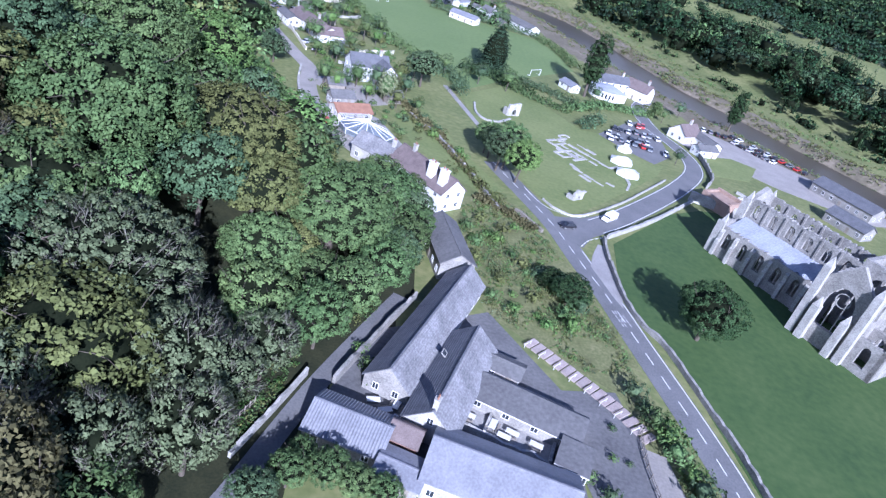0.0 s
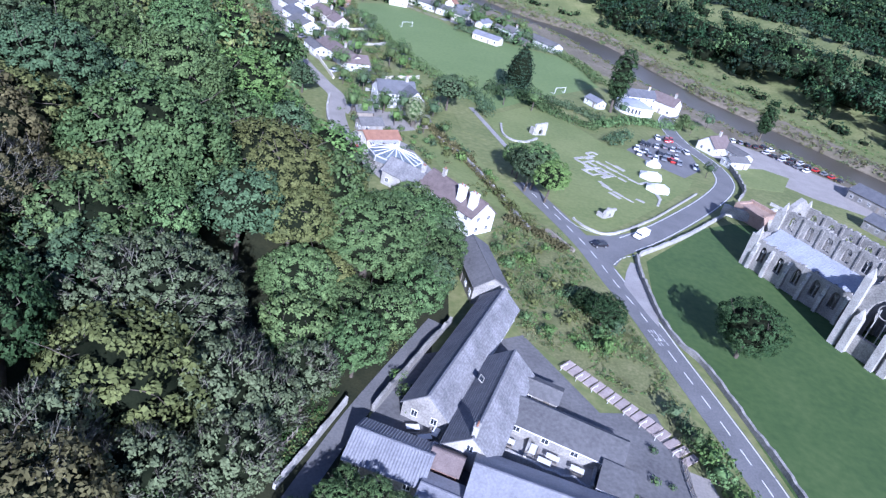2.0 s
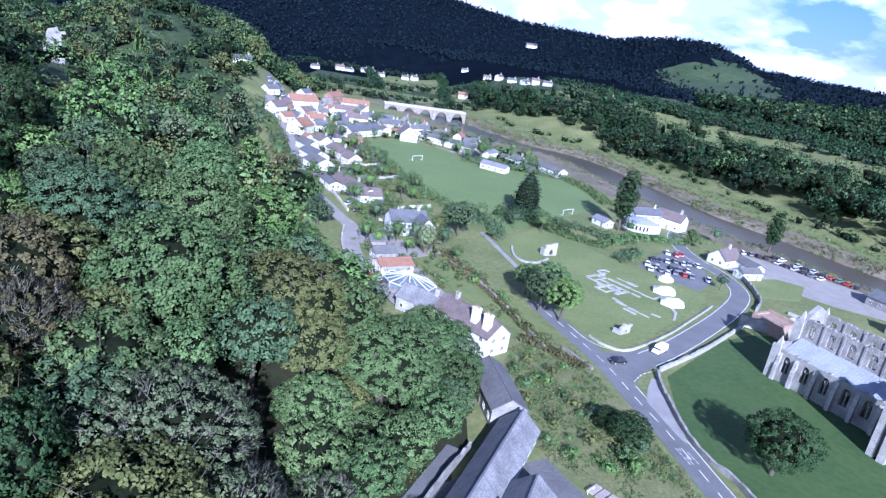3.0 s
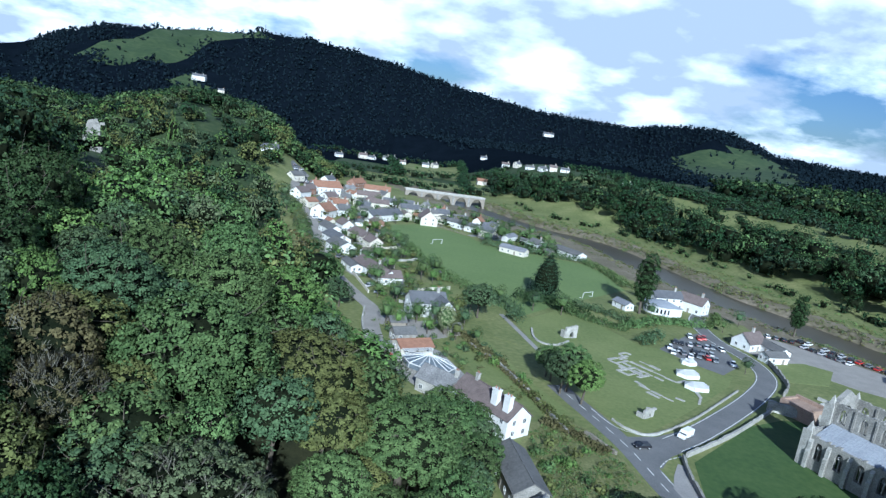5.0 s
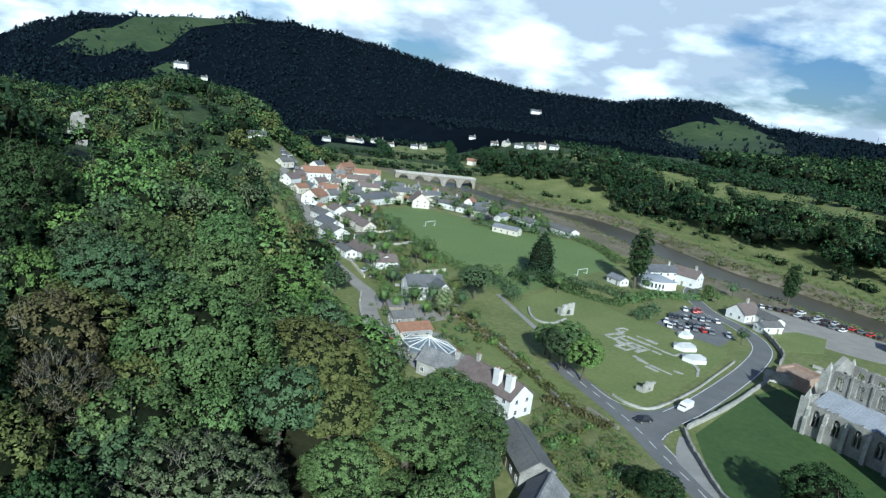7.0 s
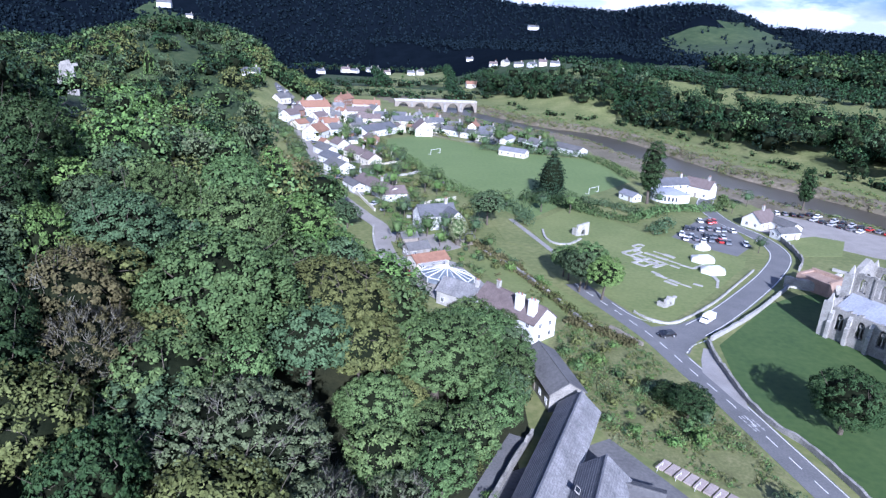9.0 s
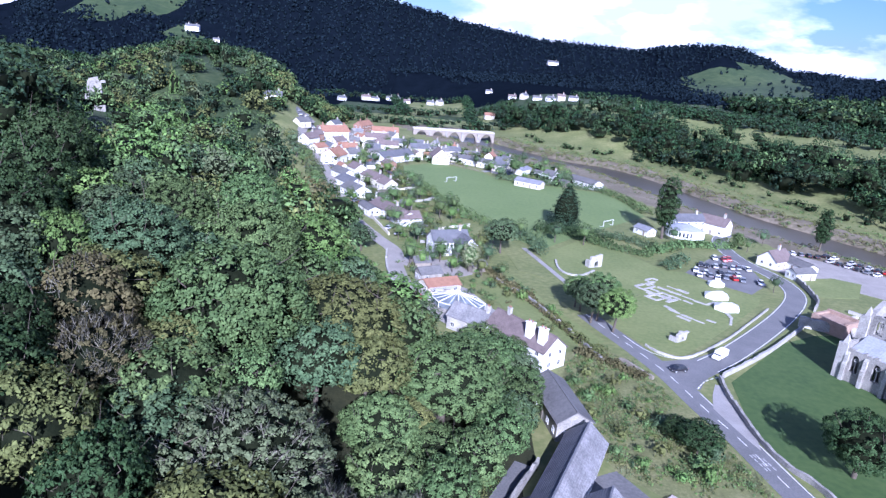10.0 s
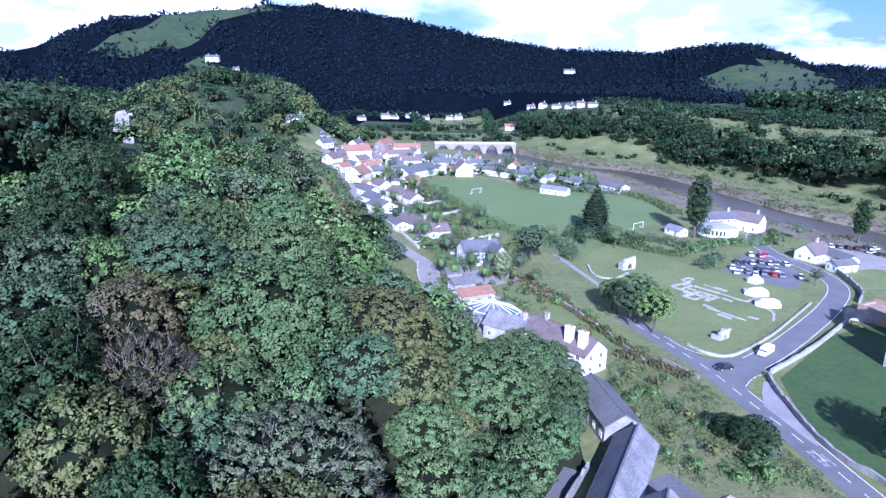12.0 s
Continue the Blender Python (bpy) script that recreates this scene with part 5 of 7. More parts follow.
def roof_slope(bm, L, W, eave, ridge, side, over=0.35, th=0.16):
    """One pitched slope with thickness, past the walls at eaves and verge."""
    k = (ridge - eave) / (W / 2)
    y1, z1 = side * (W / 2 + over), eave - k * over
    up = 0.10
    lo = [(-L / 2 - over, y1, z1 + up), (L / 2 + over, y1, z1 + up), (L / 2 + over, -side * 0.02, ridge + up + 0.02), (-L / 2 - over, -side * 0.02, ridge + up + 0.02)]
    v = [bm.verts.new(p) for p in lo] + [bm.verts.new((p[0], p[1], p[2] + th)) for p in lo]
    for f in ((0, 1, 2, 3), (7, 6, 5, 4), (0, 4, 5, 1), (1, 5, 6, 2), (2, 6, 7, 3), (3, 7, 4, 0)):
        bm.faces.new([v[i] for i in f])


def courses(parent, L, W, eave, ridge, side, mat, rows, over=0.35):
    """Raised tile courses across a slope, joined into one part."""
    bm = bmesh.new()
    k = (ridge - eave) / (W / 2)
    run = W / 2 + over
    for i in range(rows):
        t = (i + 0.5) / rows
        y = side * (run * (1 - t))
        z = eave - k * over + k * run * t + 0.27
        box(bm, 0, y, z, L + 2 * over - 0.05, 0.10, 0.05)
    return part("tile_course", bm, mat, parent)


def window(parent, x, y, z, w, h, face):
    """A window in a wall: frame with a recessed pane. face: x+, x-, y+ or y-."""
    s = 1 if face[1] == "+" else -1
    f = bmesh.new()
    def bx(bm, a, c, ww, hh, d, out):
        if face[0] == "y":
            box(bm, x + a, y + s * out, z + c, ww, d, hh)
        else:
            box(bm, x + s * out, y + a, z + c, d, ww, hh)
    for a, c, ww, hh in ((0, -h / 2, w + 0.16, 0.10), (0, h / 2, w + 0.16, 0.10), (-w / 2, 0, 0.10, h), (w / 2, 0, 0.10, h), (0, 0, 0.06, h)):
        bx(f, a, c, ww, hh, 0.10, 0.05)
    fr = part("window", f, WHITE, parent)
    p = bmesh.new()
    bx(p, 0, 0, w, h, 0.05, 0.028)
    part("pane", p, GLASS, fr)
    return fr


def house(x, y, turn, L, W, eave, ridge, walls, roof, label, chimneys=(0.38,), storeys=2, rows=0, z=None, group="village houses", windows=True, name="house", category="house", roof2=None):
    g = (ground_at(x, y) if z is None else z)
    h = thing(name, x, y, g, turn, label, category, group)
    bm = bmesh.new(); gable_walls(bm, L, W, eave, ridge)
    part("wall", bm, walls, h)
    for side in (1, -1):
        bm = bmesh.new(); roof_slope(bm, L, W, eave, ridge, side)
        r = part("roof", bm, roof if side == 1 or roof2 is None else roof2, h)
        if rows:
            courses(r, L, W, eave, ridge, side, roof if side == 1 or roof2 is None else roof2, rows)
    bm = bmesh.new(); box(bm, 0, 0, ridge + 0.28, L + 0.7, 0.28, 0.16)
    part("ridge_tile", bm, roof, h)
    for c in chimneys:
        bm = bmesh.new()
        box(bm, c * L, 0, ridge + 0.55, 1.0, 0.75, 2.3, bevel=0.03)
        box(bm, c * L, 0, ridge + 1.75, 1.15, 0.9, 0.18)
        ch = part("chimney", bm, STONE if walls is STONE else BRICK if roof is RED_TILE else PALE_STONE, h)
        for d in (-0.22, 0.22):
            pb = bmesh.new()
            bmesh.ops.create_cone(pb, segments=8, radius1=0.15, radius2=0.11, depth=0.5, matrix=Matrix.Translation((c * L + d, 0, ridge + 2.08)))
            part("chimney_pot", pb, RED_TILE, ch)
    if windows:
        n = max(2, int(L / 3.2))
        for s, face in ((1, "y+"), (-1, "y-")):
            for i in range(n):
                wx = -L / 2 + L * (i + 0.5) / n
                for st in range(storeys):
                    zz = 1.5 + st * 2.55
                    if zz + 0.6 < eave:
                        if st == 0 and i == n // 2 and s == -1:
                            bm = bmesh.new(); box(bm, wx, -W / 2 - 0.04, 1.0, 0.95, 0.10, 2.05)
                            part("door", bm, TIMBER, h)
                        else:
                            window(h, wx, s * W / 2, zz, 1.0, 1.15, face)
        for s, face in ((1, "x+"), (-1, "x-")):
            for st in range(storeys):
                zz = 1.5 + st * 2.55
                for o in ((-W * 0.22, W * 0.22) if zz < eave else (0,)):
                    if zz + 0.5 < ridge - abs(o) * (ridge - eave) / (W / 2):
                        window(h, s * L / 2, o, zz, 0.95, 1.15, face)
    return h


W1 = "white-rendered house with a brown tiled roof and two chimneys"
cottage = house(16.2, 146.6, -49, 19, 7.6, 4.8, 7.8, WHITE, PURPLE_TILE, W1, (-0.3,), rows=9)
for cx in (3.2, 7.2):                                        # broad stacks on the slope towards the wood
    bm = bmesh.new()
    box(bm, cx, -2.1, 7.4, 1.9, 1.3, 4.2, bevel=0.04)
    box(bm, cx, -2.1, 9.6, 2.1, 1.5, 0.25)
    stack = part("chimney", bm, WHITE, cottage, "broad white-rendered chimney stack")
    for dx in (-0.5, 0.5):
        pb = bmesh.new()
        bmesh.ops.create_cone(pb, segments=8, radius1=0.2, radius2=0.15, depth=0.6, matrix=Matrix.Translation((cx + dx, -2.1, 9.98)))
        part("chimney_pot", pb, RED_TILE, stack)
house(4.0, 157.0, -35, 11, 6.5, 3.6, 6.2, PALE_STONE, MOSSY, "stone cottage with a mossy stone-tiled roof", (0.4,), rows=8)
house(9.5, 154.5, 50, 6, 6.0, 3.4, 5.6, PALE_STONE, MOSSY, "small stone outbuilding with a mossy roof", (), storeys=1, rows=7)
house(-5.2, 184.5, 30, 10.5, 6.4, 2.3, 3.7, CREAM, RED_TILE, "low cottage with an orange clay tile roof", (), storeys=1, rows=9)
house(-9.0, 193.0, 30, 7, 4.5, 2.6, 4.0, STONE, FELT, "small stone shed with a felt roof", (), storeys=1)
house(-4.0, 223.0, 23, 13, 7.6, 5.0, 8.0, WHITE, SLATE, "white house with a grey slate roof", (0.3,), rows=8)
house(2.2, 218.5, -65, 7, 6.2, 5.0, 7.8, WHITE, SLATE, "white gabled wing with pale barge boards", (), rows=7)
house(-27.5, 267.0, -56, 27, 8.5, 2.9, 5.0, WHITE, PURPLE_TILE, "long white bungalow with a brown roof", (0.1,), storeys=1, rows=7)
house(-21.0, 257.5, 25, 9, 8.0, 2.9, 5.0, WHITE, PURPLE_TILE, "white gabled bungalow front", (), storeys=1, rows=6)
house(-38.0, 270.0, -60, 12, 5.0, 2.6, 3.6, WHITE, FELT, "white flat-roofed garage block", (), storeys=1)
house(-48.5, 301.0, -54, 13, 9.5, 3.0, 5.4, WHITE, FELT, "white bungalow with a pale grey roof", (0.2,), storeys=1)
house(-54.0, 318.0, -54, 15, 8.5, 3.0, 5.2, WHITE, SLATE, "white bungalow with a slate roof", (), storeys=1)
house(-44.0, 334.0, -50, 15, 8.0, 3.0, 5.2, CREAM, PURPLE_TILE, "cream bungalow with brown tiles", (0.3,), storeys=1)
house(-61.0, 338.0, -54, 14, 7.0, 3.2, 5.2, WHITE, FELT, "white house with a pale roof", (), storeys=1)
house(-42.0, 403.0, 59, 30, 9.0, 4.0, 6.6, WHITE, SLATE, "long white village hall with a slate roof", (), storeys=1)
house(-14.5, 414.0, -78, 13, 10.5, 4.4, 9.0, CREAM, PURPLE_TILE, "steep brown-roofed gabled house", (0.3,))
house(9.0, 417.0, -33, 22, 8.0, 3.4, 5.0, WHITE, FELT, "low white building with a pale roof", (), storeys=1)
house(-29.5, 443.0, 20, 12, 8.0, 4.0, 6.6, CREAM, SLATE, "cream house with a slate roof", (0.3,))
house(-92.0, 471.0, 35, 20, 10, 6.2, 10.0, WHITE, RED_TILE, "large white inn with an orange tiled roof", (0.4, -0.4))
house(-74.0, 382.0, 75, 14, 10, 4.5, 8.2, WHITE, RED_TILE, "white house with an orange gabled roof", (0.3,))
house(-62.0, 476.0, 20, 17, 7.5, 4.2, 6.8, CREAM, PURPLE_TILE, "row of white cottages with brown roofs", (0.3, -0.2))
house(-80.0, 535.0, 70, 18, 8, 5.0, 8.0, BRICK, RED_TILE, "row of brick houses with red roofs", (0.3, -0.3))
house(-60.0, 512.0, 10, 20, 8, 4.5, 7.4, CREAM, RED_TILE, "cream house with a red roof", (0.3,))
house(-112.0, 462.0, 60, 11, 7, 3.6, 6.0, CREAM, FELT, "white roadside house with a pale roof", (0.3,))
house(-97.0, 418.0, 70, 12, 8, 4.6, 7.4, WHITE, PURPLE_TILE, "white house with a brown roof", (0.3,))
house(-88.0, 405.0, 60, 9, 7, 3.4, 5.4, CREAM, RED_TILE, "small cream cottage with a red roof", (), storeys=1)
for hx, hy, ha, hl, hw, hr, nm in ((-84, 446, 60, 11, WHITE, PURPLE_TILE, "white terrace house with a brown roof"), (-72, 420, 30, 10, WHITE, RED_TILE, "white cottage with a red tiled roof"), (-58, 428, 10, 9, CREAM, SLATE, "cream cottage with a slate roof"), (-90, 492, 50, 12, WHITE, RED_TILE, "white cottage with a red tiled roof"),
                               (-45, 462, 20, 10, WHITE, SLATE, "white cottage with a slate roof"), (-104, 540, 70, 12, WHITE, SLATE, "white terrace house with a slate roof"), (-66, 398, 40, 8, WHITE, FELT, "white garage with a pale roof"), (24, 404, -30, 10, CREAM, SLATE, "cream bungalow with a slate roof"), (-8, 448, 20, 12, CREAM, SLATE, "cream house with a slate roof"), (52, 386, -50, 8, WHITE, FELT, "white shed with a pale roof"), (-56, 352, -54, 9, WHITE, PURPLE_TILE, "white bungalow with a brown roof"), (-36, 318, -54, 8, CREAM, PURPLE_TILE, "cream bungalow with a brown roof")):
    house(hx, hy, ha, hl, 7, 3.6, 6.0, hw, hr, nm, (0.35,), storeys=1)
house(-51.0, 446.0, 15, 15, 8, 4.0, 6.4, CREAM, PURPLE_TILE, "cream cottage with a brown roof", (0.2,))


def river_bridge():
    """Stone bridge with a pale parapet over dark arches."""
    g = thing("bridge", -8.0, 553.5, 0, 13, "long pale stone bridge over dark arches", "bridge")
    bm = bmesh.new(); box(bm, 0, 0, 4.6, 68, 5.4, 0.6); part("deck", bm, PALE_STONE, g)
    for sy in (-2.55, 2.55):
        bm = bmesh.new(); box(bm, 0, sy, 5.3, 68, 0.4, 0.8); part("parapet", bm, PALE_STONE, g)
    for i in range(5):
        bm = bmesh.new(); bay(bm, -34 + i * 13.6, -34 + (i + 1) * 13.6, -5, 4.3, 4.6, along_x(-2.3), (-27.2 + i * 13.6, -4.6, 10.4, 8.2)); part("arch", bm, TIMBER, g)
    for x in (-20.4, -6.8, 6.8, 20.4):
        bm = bmesh.new(); box(bm, x, -2.6, -0.6, 1.8, 1.4, 8.6, bevel=0.2); part("pier", bm, STONE, g)


river_bridge()
house(28.0, 700.0, 8, 15, 8, 3.6, 6.0, CREAM, RED_TILE, "barn with an orange roof in a meadow", (), storeys=1, windows=False)
house(36.5, 402.0, 60, 13, 6, 2.8, 4.0, WHITE, CORRUGATED, "white boat shed with a sheet roof", (), storeys=1, windows=False)
house(37.0, 361.0, -30, 15, 6.5, 2.8, 4.2, CREAM, CORRUGATED, "cream shed with a pale sheet roof", (), storeys=1)
house(70.5, 379.0, -54, 20, 8, 3.0, 4.8, WHITE, FELT, "white riverside bungalow with a grey roof", (), storeys=1)
house(78.5, 277.0, -60, 8, 5, 2.4, 3.6, WHITE, CORRUGATED, "small white timber sports pavilion", (), storeys=1)
house(100.5, 292.0, 20, 15, 8, 5.0, 7.2, WHITE, SLATE, "white riverside inn with a slate roof", (0.3,))
house(113.0, 291.0, -44, 12, 8, 4.6, 7.6, WHITE, PURPLE_TILE, "white house with a brown tiled roof", (0.3,))
house(119.8, 246.0, 34, 10.5, 8.0, 3.0, 6.2, WHITE, PURPLE_TILE, "white cottage with a steep red roof", (0.1,), storeys=1, rows=8)
house(127.0, 242.0, -70, 12, 6, 2.8, 4.2, WHITE, FELT, "white wing with a pale roof", (), storeys=1)
house(123.0, 232.0, 20, 9, 5, 2.6, 3.8, WHITE, FELT, "white low annex with a pale roof", (), storeys=1)
house(172.0, 214.0, -63, 24, 9, 3.2, 5.4, STONE, SLATE, "stone visitor building with a slate roof", (), storeys=1)
house(158.0, 190.0, -63, 14, 7, 3.0, 5.0, STONE, SLATE, "stone outbuilding beside the abbey", (), storeys=1)
for i, (hx, hy, ha, hl) in enumerate(((-146, 805, 30, 9), (-122, 838, 25, 10), (-111, 842, -20, 9), (-96, 868, 20, 8), (-86, 860, 60, 8), (-72, 846, 10, 8), (-43, 856, 0, 9), (-32, 862, 40, 8), (31, 916, 0, 9), (54, 800, 5, 9), (66, 780, 50, 8), (78, 752, 0, 10), (90, 731, 30, 9), (100, 726, 5, 8), (112, 717, -20, 9), (156, 622, 5, 8))):
    house(hx, hy, ha, hl, 6.5, (3.2, 4.4, 2.8)[i % 3], (5.2, 6.6, 4.6)[i % 3], (WHITE, CREAM, WHITE)[i % 3], (SLATE, PURPLE_TILE, SLATE, FELT)[i % 4], "small pale house at the foot of the dark hill", (0.3,), group="far houses")
house(-395, 987, 5, 19, 9, 6, 9.0, WHITE, SLATE, "lone white house high on the wooded hill", (0.3, -0.3), group="far houses")
house(-136.5, 478, 12, 12, 8, 5.2, 7.4, WHITE, SLATE, "white villa above the village among trees", (0.3,), group="far houses")
house(-357, 975, 20, 9, 7, 3.5, 5.5, CREAM, SLATE, "white farmhouse on the hillside", (0.3,), group="far houses")
house(160, 1312, 10, 20, 9, 5, 8, WHITE, SLATE, "white farmhouse on the hillside", (0.3,), group="far houses")


def round_inn():
    """White bow-fronted inn with a low grey roof and a row of tall windows."""
    r = thing("riverside_inn", 95.5, 280.5, 0, 200, "white bow-fronted inn with a shallow grey roof", "inn")
    R, H, n = 7.0, 3.8, 14
    pts = [(R * math.cos(math.pi * i / n - math.pi / 2), R * math.sin(math.pi * i / n - math.pi / 2)) for i in range(n + 1)] + [(-6, R), (-6, -R)]
    bm = bmesh.new(); prism(bm, pts, -0.4, H); part("wall", bm, WHITE, r)
    bm = bmesh.new()
    ring = [bm.verts.new((x * 1.06, y * 1.06, H)) for x, y in pts]
    top = bm.verts.new((-2.0, 0, H + 1.7))
    for i in range(len(ring)):
        bm.faces.new((ring[i], ring[(i + 1) % len(ring)], top))
    bm.faces.new(ring[::-1])
    part("roof", bm, LEAD, r)
    for i in range(n):
        t = math.pi * (i + 0.5) / n - math.pi / 2
        bm = bmesh.new(); box(bm, math.cos(t) * (R * 0.985), math.sin(t) * (R * 0.985), 1.9, 0.12, 1.0, 2.2, math.degrees(t)); w = part("window", bm, WHITE, r)
        bm = bmesh.new(); box(bm, math.cos(t) * (R * 0.993), math.sin(t) * (R * 0.993), 1.9, 0.1, 0.8, 1.9, math.degrees(t)); part("pane", bm, GLASS, w)


round_inn()


def conservatory():
    """Eight-sided glass roof on a low stone wall, with white bars."""
    c = thing("conservatory", 0.2, 171.6, 0, -28, "eight-sided glass conservatory with white frame bars", "conservatory")
    e, top = 2.5, 4.7
    ring = [(8.0 * math.cos(math.pi * (i + 0.5) / 4), 5.6 * math.sin(math.pi * (i + 0.5) / 4)) for i in range(8)]
    bm = bmesh.new(); prism(bm, ring, -0.4, 1.1); part("base_wall", bm, STONE, c)
    bm = bmesh.new(); prism(bm, [(x * 0.97, y * 0.97) for x, y in ring], 1.1, 1.14); part("floor", bm, TIMBER, c)

    def bar(name, p, q, w, d):
        p, q = Vector(p), Vector(q)
        m = Matrix.Translation((p + q) / 2) @ (q - p).to_track_quat("X", "Z").to_matrix().to_4x4() @ Matrix.Diagonal(((q - p).length + 0.1, w, d, 1))
        bm = bmesh.new(); bmesh.ops.create_cube(bm, size=1, matrix=m)
        part(name, bm, WHITE, c)

    for i in range(8):
        (ax, ay), (bx, by) = ring[i], ring[(i + 1) % 8]
        bm = bmesh.new(); bm.faces.new([bm.verts.new(v) for v in ((ax, ay, e), (bx, by, e), (0, 0, top))])
        bmesh.ops.solidify(bm, geom=bm.faces[:], thickness=0.05)
        part("pane", bm, PALE_GLASS, c)
        bm = bmesh.new(); bm.faces.new([bm.verts.new(v) for v in ((ax, ay, 1.1), (bx, by, 1.1), (bx, by, e), (ax, ay, e))])
        bmesh.ops.solidify(bm, geom=bm.faces[:], thickness=0.05)
        part("pane", bm, PALE_GLASS, c)
        bar("frame_bar", (ax, ay, e + 0.06), (0, 0, top + 0.06), 0.24, 0.18)
        bar("frame_bar", (ax, ay, e + 0.04), (bx, by, e + 0.04), 0.24, 0.2)
        bar("frame_bar", ((ax + bx) / 2, (ay + by) / 2, e + 0.05), (0, 0, top + 0.05), 0.10, 0.12)
        bar("post", (ax, ay, 1.0), (ax, ay, e), 0.16, 0.16)
    bm = bmesh.new(); bmesh.ops.create_cone(bm, cap_ends=True, segments=8, radius1=0.9, radius2=0.5, depth=0.5, matrix=Matrix.Translation((0, 0, top + 0.2))); part("lantern", bm, WHITE, c)


conservatory()


def pergola_roof():
    """White slatted lean-to along the orange-roofed cottage."""
    p = thing("lean_to", -3.4, 180.3, 0, 30, "white slatted lean-to roof against the cottage", "lean-to")
    for x in (-4.2, -1.4, 1.4, 4.2):
        bm = bmesh.new(); box(bm, x, -0.9, 1.1, 0.12, 0.12, 2.4); part("post", bm, WHITE, p)
    for i in range(12):
        bm = bmesh.new(); box(bm, -4.4 + i * 0.8, 0, 2.42 , 0.42, 2.2, 0.06); part("slat", bm, WHITE, p)


pergola_roof()

# ---------------------------------------------------------------- farm buildings below the camera
OLD = "old farm buildings"
house(20.9, 118.3, -78, 16.5, 7.0, 3.8, 5.9, STONE, FELT, "stone barn with a plain grey roof", (), storeys=1, rows=0, group=OLD)
# roof2: paler lichened tile; the sunlit slope's brightness is partly in its colour
house(17.6, 91.2, 67.3, 35, 7.2, 2.7, 5.7, STONE, SLATE, "long stone barn with a worn slate roof", (), storeys=1, rows=12, group=OLD, roof2=MOSSY)
house(20.7, 78.1, 69.6, 22, 7.8, 2.9, 6.0, PALE_STONE, SLATE, "stone farmhouse with a lichen-covered roof", (-0.47,), rows=12, group=OLD, roof2=MOSSY)


def shed_roof(x, y, turn, L, W, low, high, back, walls, roof, label):
    """A range under one long slope, with a narrow slope behind the ridge."""
    h = thing("house", x, y, 0, turn, label, "house", OLD)
    prof = [(-W / 2, -0.5), (W / 2 + back, -0.5), (W / 2 + back, low), (W / 2, high), (-W / 2, low)]
    bm = bmesh.new()
    a = [bm.verts.new((-L / 2, q, z)) for q, z in prof]; b = [bm.verts.new((L / 2, q, z)) for q, z in prof]
    bm.faces.new(a[::-1]); bm.faces.new(b)
    for i in range(5):
        bm.faces.new((a[i], a[(i + 1) % 5], b[(i + 1) % 5], b[i]))
    part("wall", bm, walls, h)
    for (y0, z0, y1, z1), m in (((-W / 2 - 0.3, low - 0.05, W / 2, high), roof), ((W / 2, high, W / 2 + back + 0.2, low - 0.1), SLATE)):
        bm = bmesh.new()
        v = [bm.verts.new((sx * (L / 2 + 0.25), q, z + d)) for d in (0.06, 0.2) for sx, q, z in ((-1, y0, z0), (1, y0, z0), (1, y1, z1), (-1, y1, z1))]
        for f in ((0, 1, 2, 3), (7, 6, 5, 4), (0, 4, 5, 1), (1, 5, 6, 2), (2, 6, 7, 3), (3, 7, 4, 0)):
            bm.faces.new([v[i] for i in f])
        part("roof", bm, m, h)
    for i in range(4):
        window(h, -L / 2 + L * (i + 0.5) / 4, -W / 2, 1.9, 1.1, 1.2, "y-")
    bm = bmesh.new(); box(bm, 0, -W / 2 - 0.33, low - 0.02, L + 0.5, 0.12, 0.14); part("gutter", bm, WHITE, h)


shed_roof(31.9, 75.4, -22, 18.0, 5.2, 2.5, 3.4, 1.5, STONE, FELT, "low stone range with a plain grey roof")
shed_roof(38.0, 67.2, -22, 4.6, 5.4, 2.8, 3.1, 0.3, STONE, FELT, "small stone store with a grey roof")
house(26.6, 61.0, -15, 19.5, 10.0, 3.2, 5.6, PALE_STONE, CORRUGATED, "long barn with a pale sheet roof", (), storeys=1, group=OLD)
house(6.6, 66.8, -16, 10.6, 7.8, 2.2, 4.0, STONE, CORRUGATED, "lean-to barn with corrugated sheet roof", (), storeys=1, group=OLD)
house(13.6, 60.6, -18, 6.0, 5.0, 2.4, 3.0, STONE, CORRUGATED, "small outbuilding with a bluish sheet roof", (), storeys=1, group=OLD)
house(14.0, 66.4, -18, 4.0, 3.6, 2.6, 3.8, BRICK, PURPLE_TILE, "small brick lean-to with a rusty roof", (), storeys=1, group=OLD, windows=False)
house(29.6, 84.6, -22, 6.0, 4.2, 2.4, 3.2, STONE, FELT, "small flat-roofed stone shed", (), storeys=1, group=OLD)


def corrugation(x, y, turn, L, W, eave, ridge, step):
    t = thing("roof_sheet", x, y, 0, turn, "ribbed corrugated sheets laid on a barn roof", "roof sheet", "corrugated sheets")
    k = (ridge - eave) / (W / 2)
    for side in (1, -1):
        n = int(L / step)
        run = W / 2 + 0.33
        for i in range(n):
            verts, faces = [], []
            cx = -L / 2 + (i + 0.5) * step
            b = 0
            for yy in (0.03, run):
                zz = ridge - k * yy + 0.27
                for dx, dz in ((-step * 0.30, 0), (0, 0.09), (step * 0.30, 0)):
                    verts.append((cx + dx, side * yy, zz + dz))
            faces += [(b, b + 1, b + 4, b + 3), (b + 1, b + 2, b + 5, b + 4), (b, b + 2, b + 1), (b + 3, b + 4, b + 5), (b, b + 3, b + 5, b + 2)]
            link("rib", verts, faces, CORRUGATED, t)
    return t


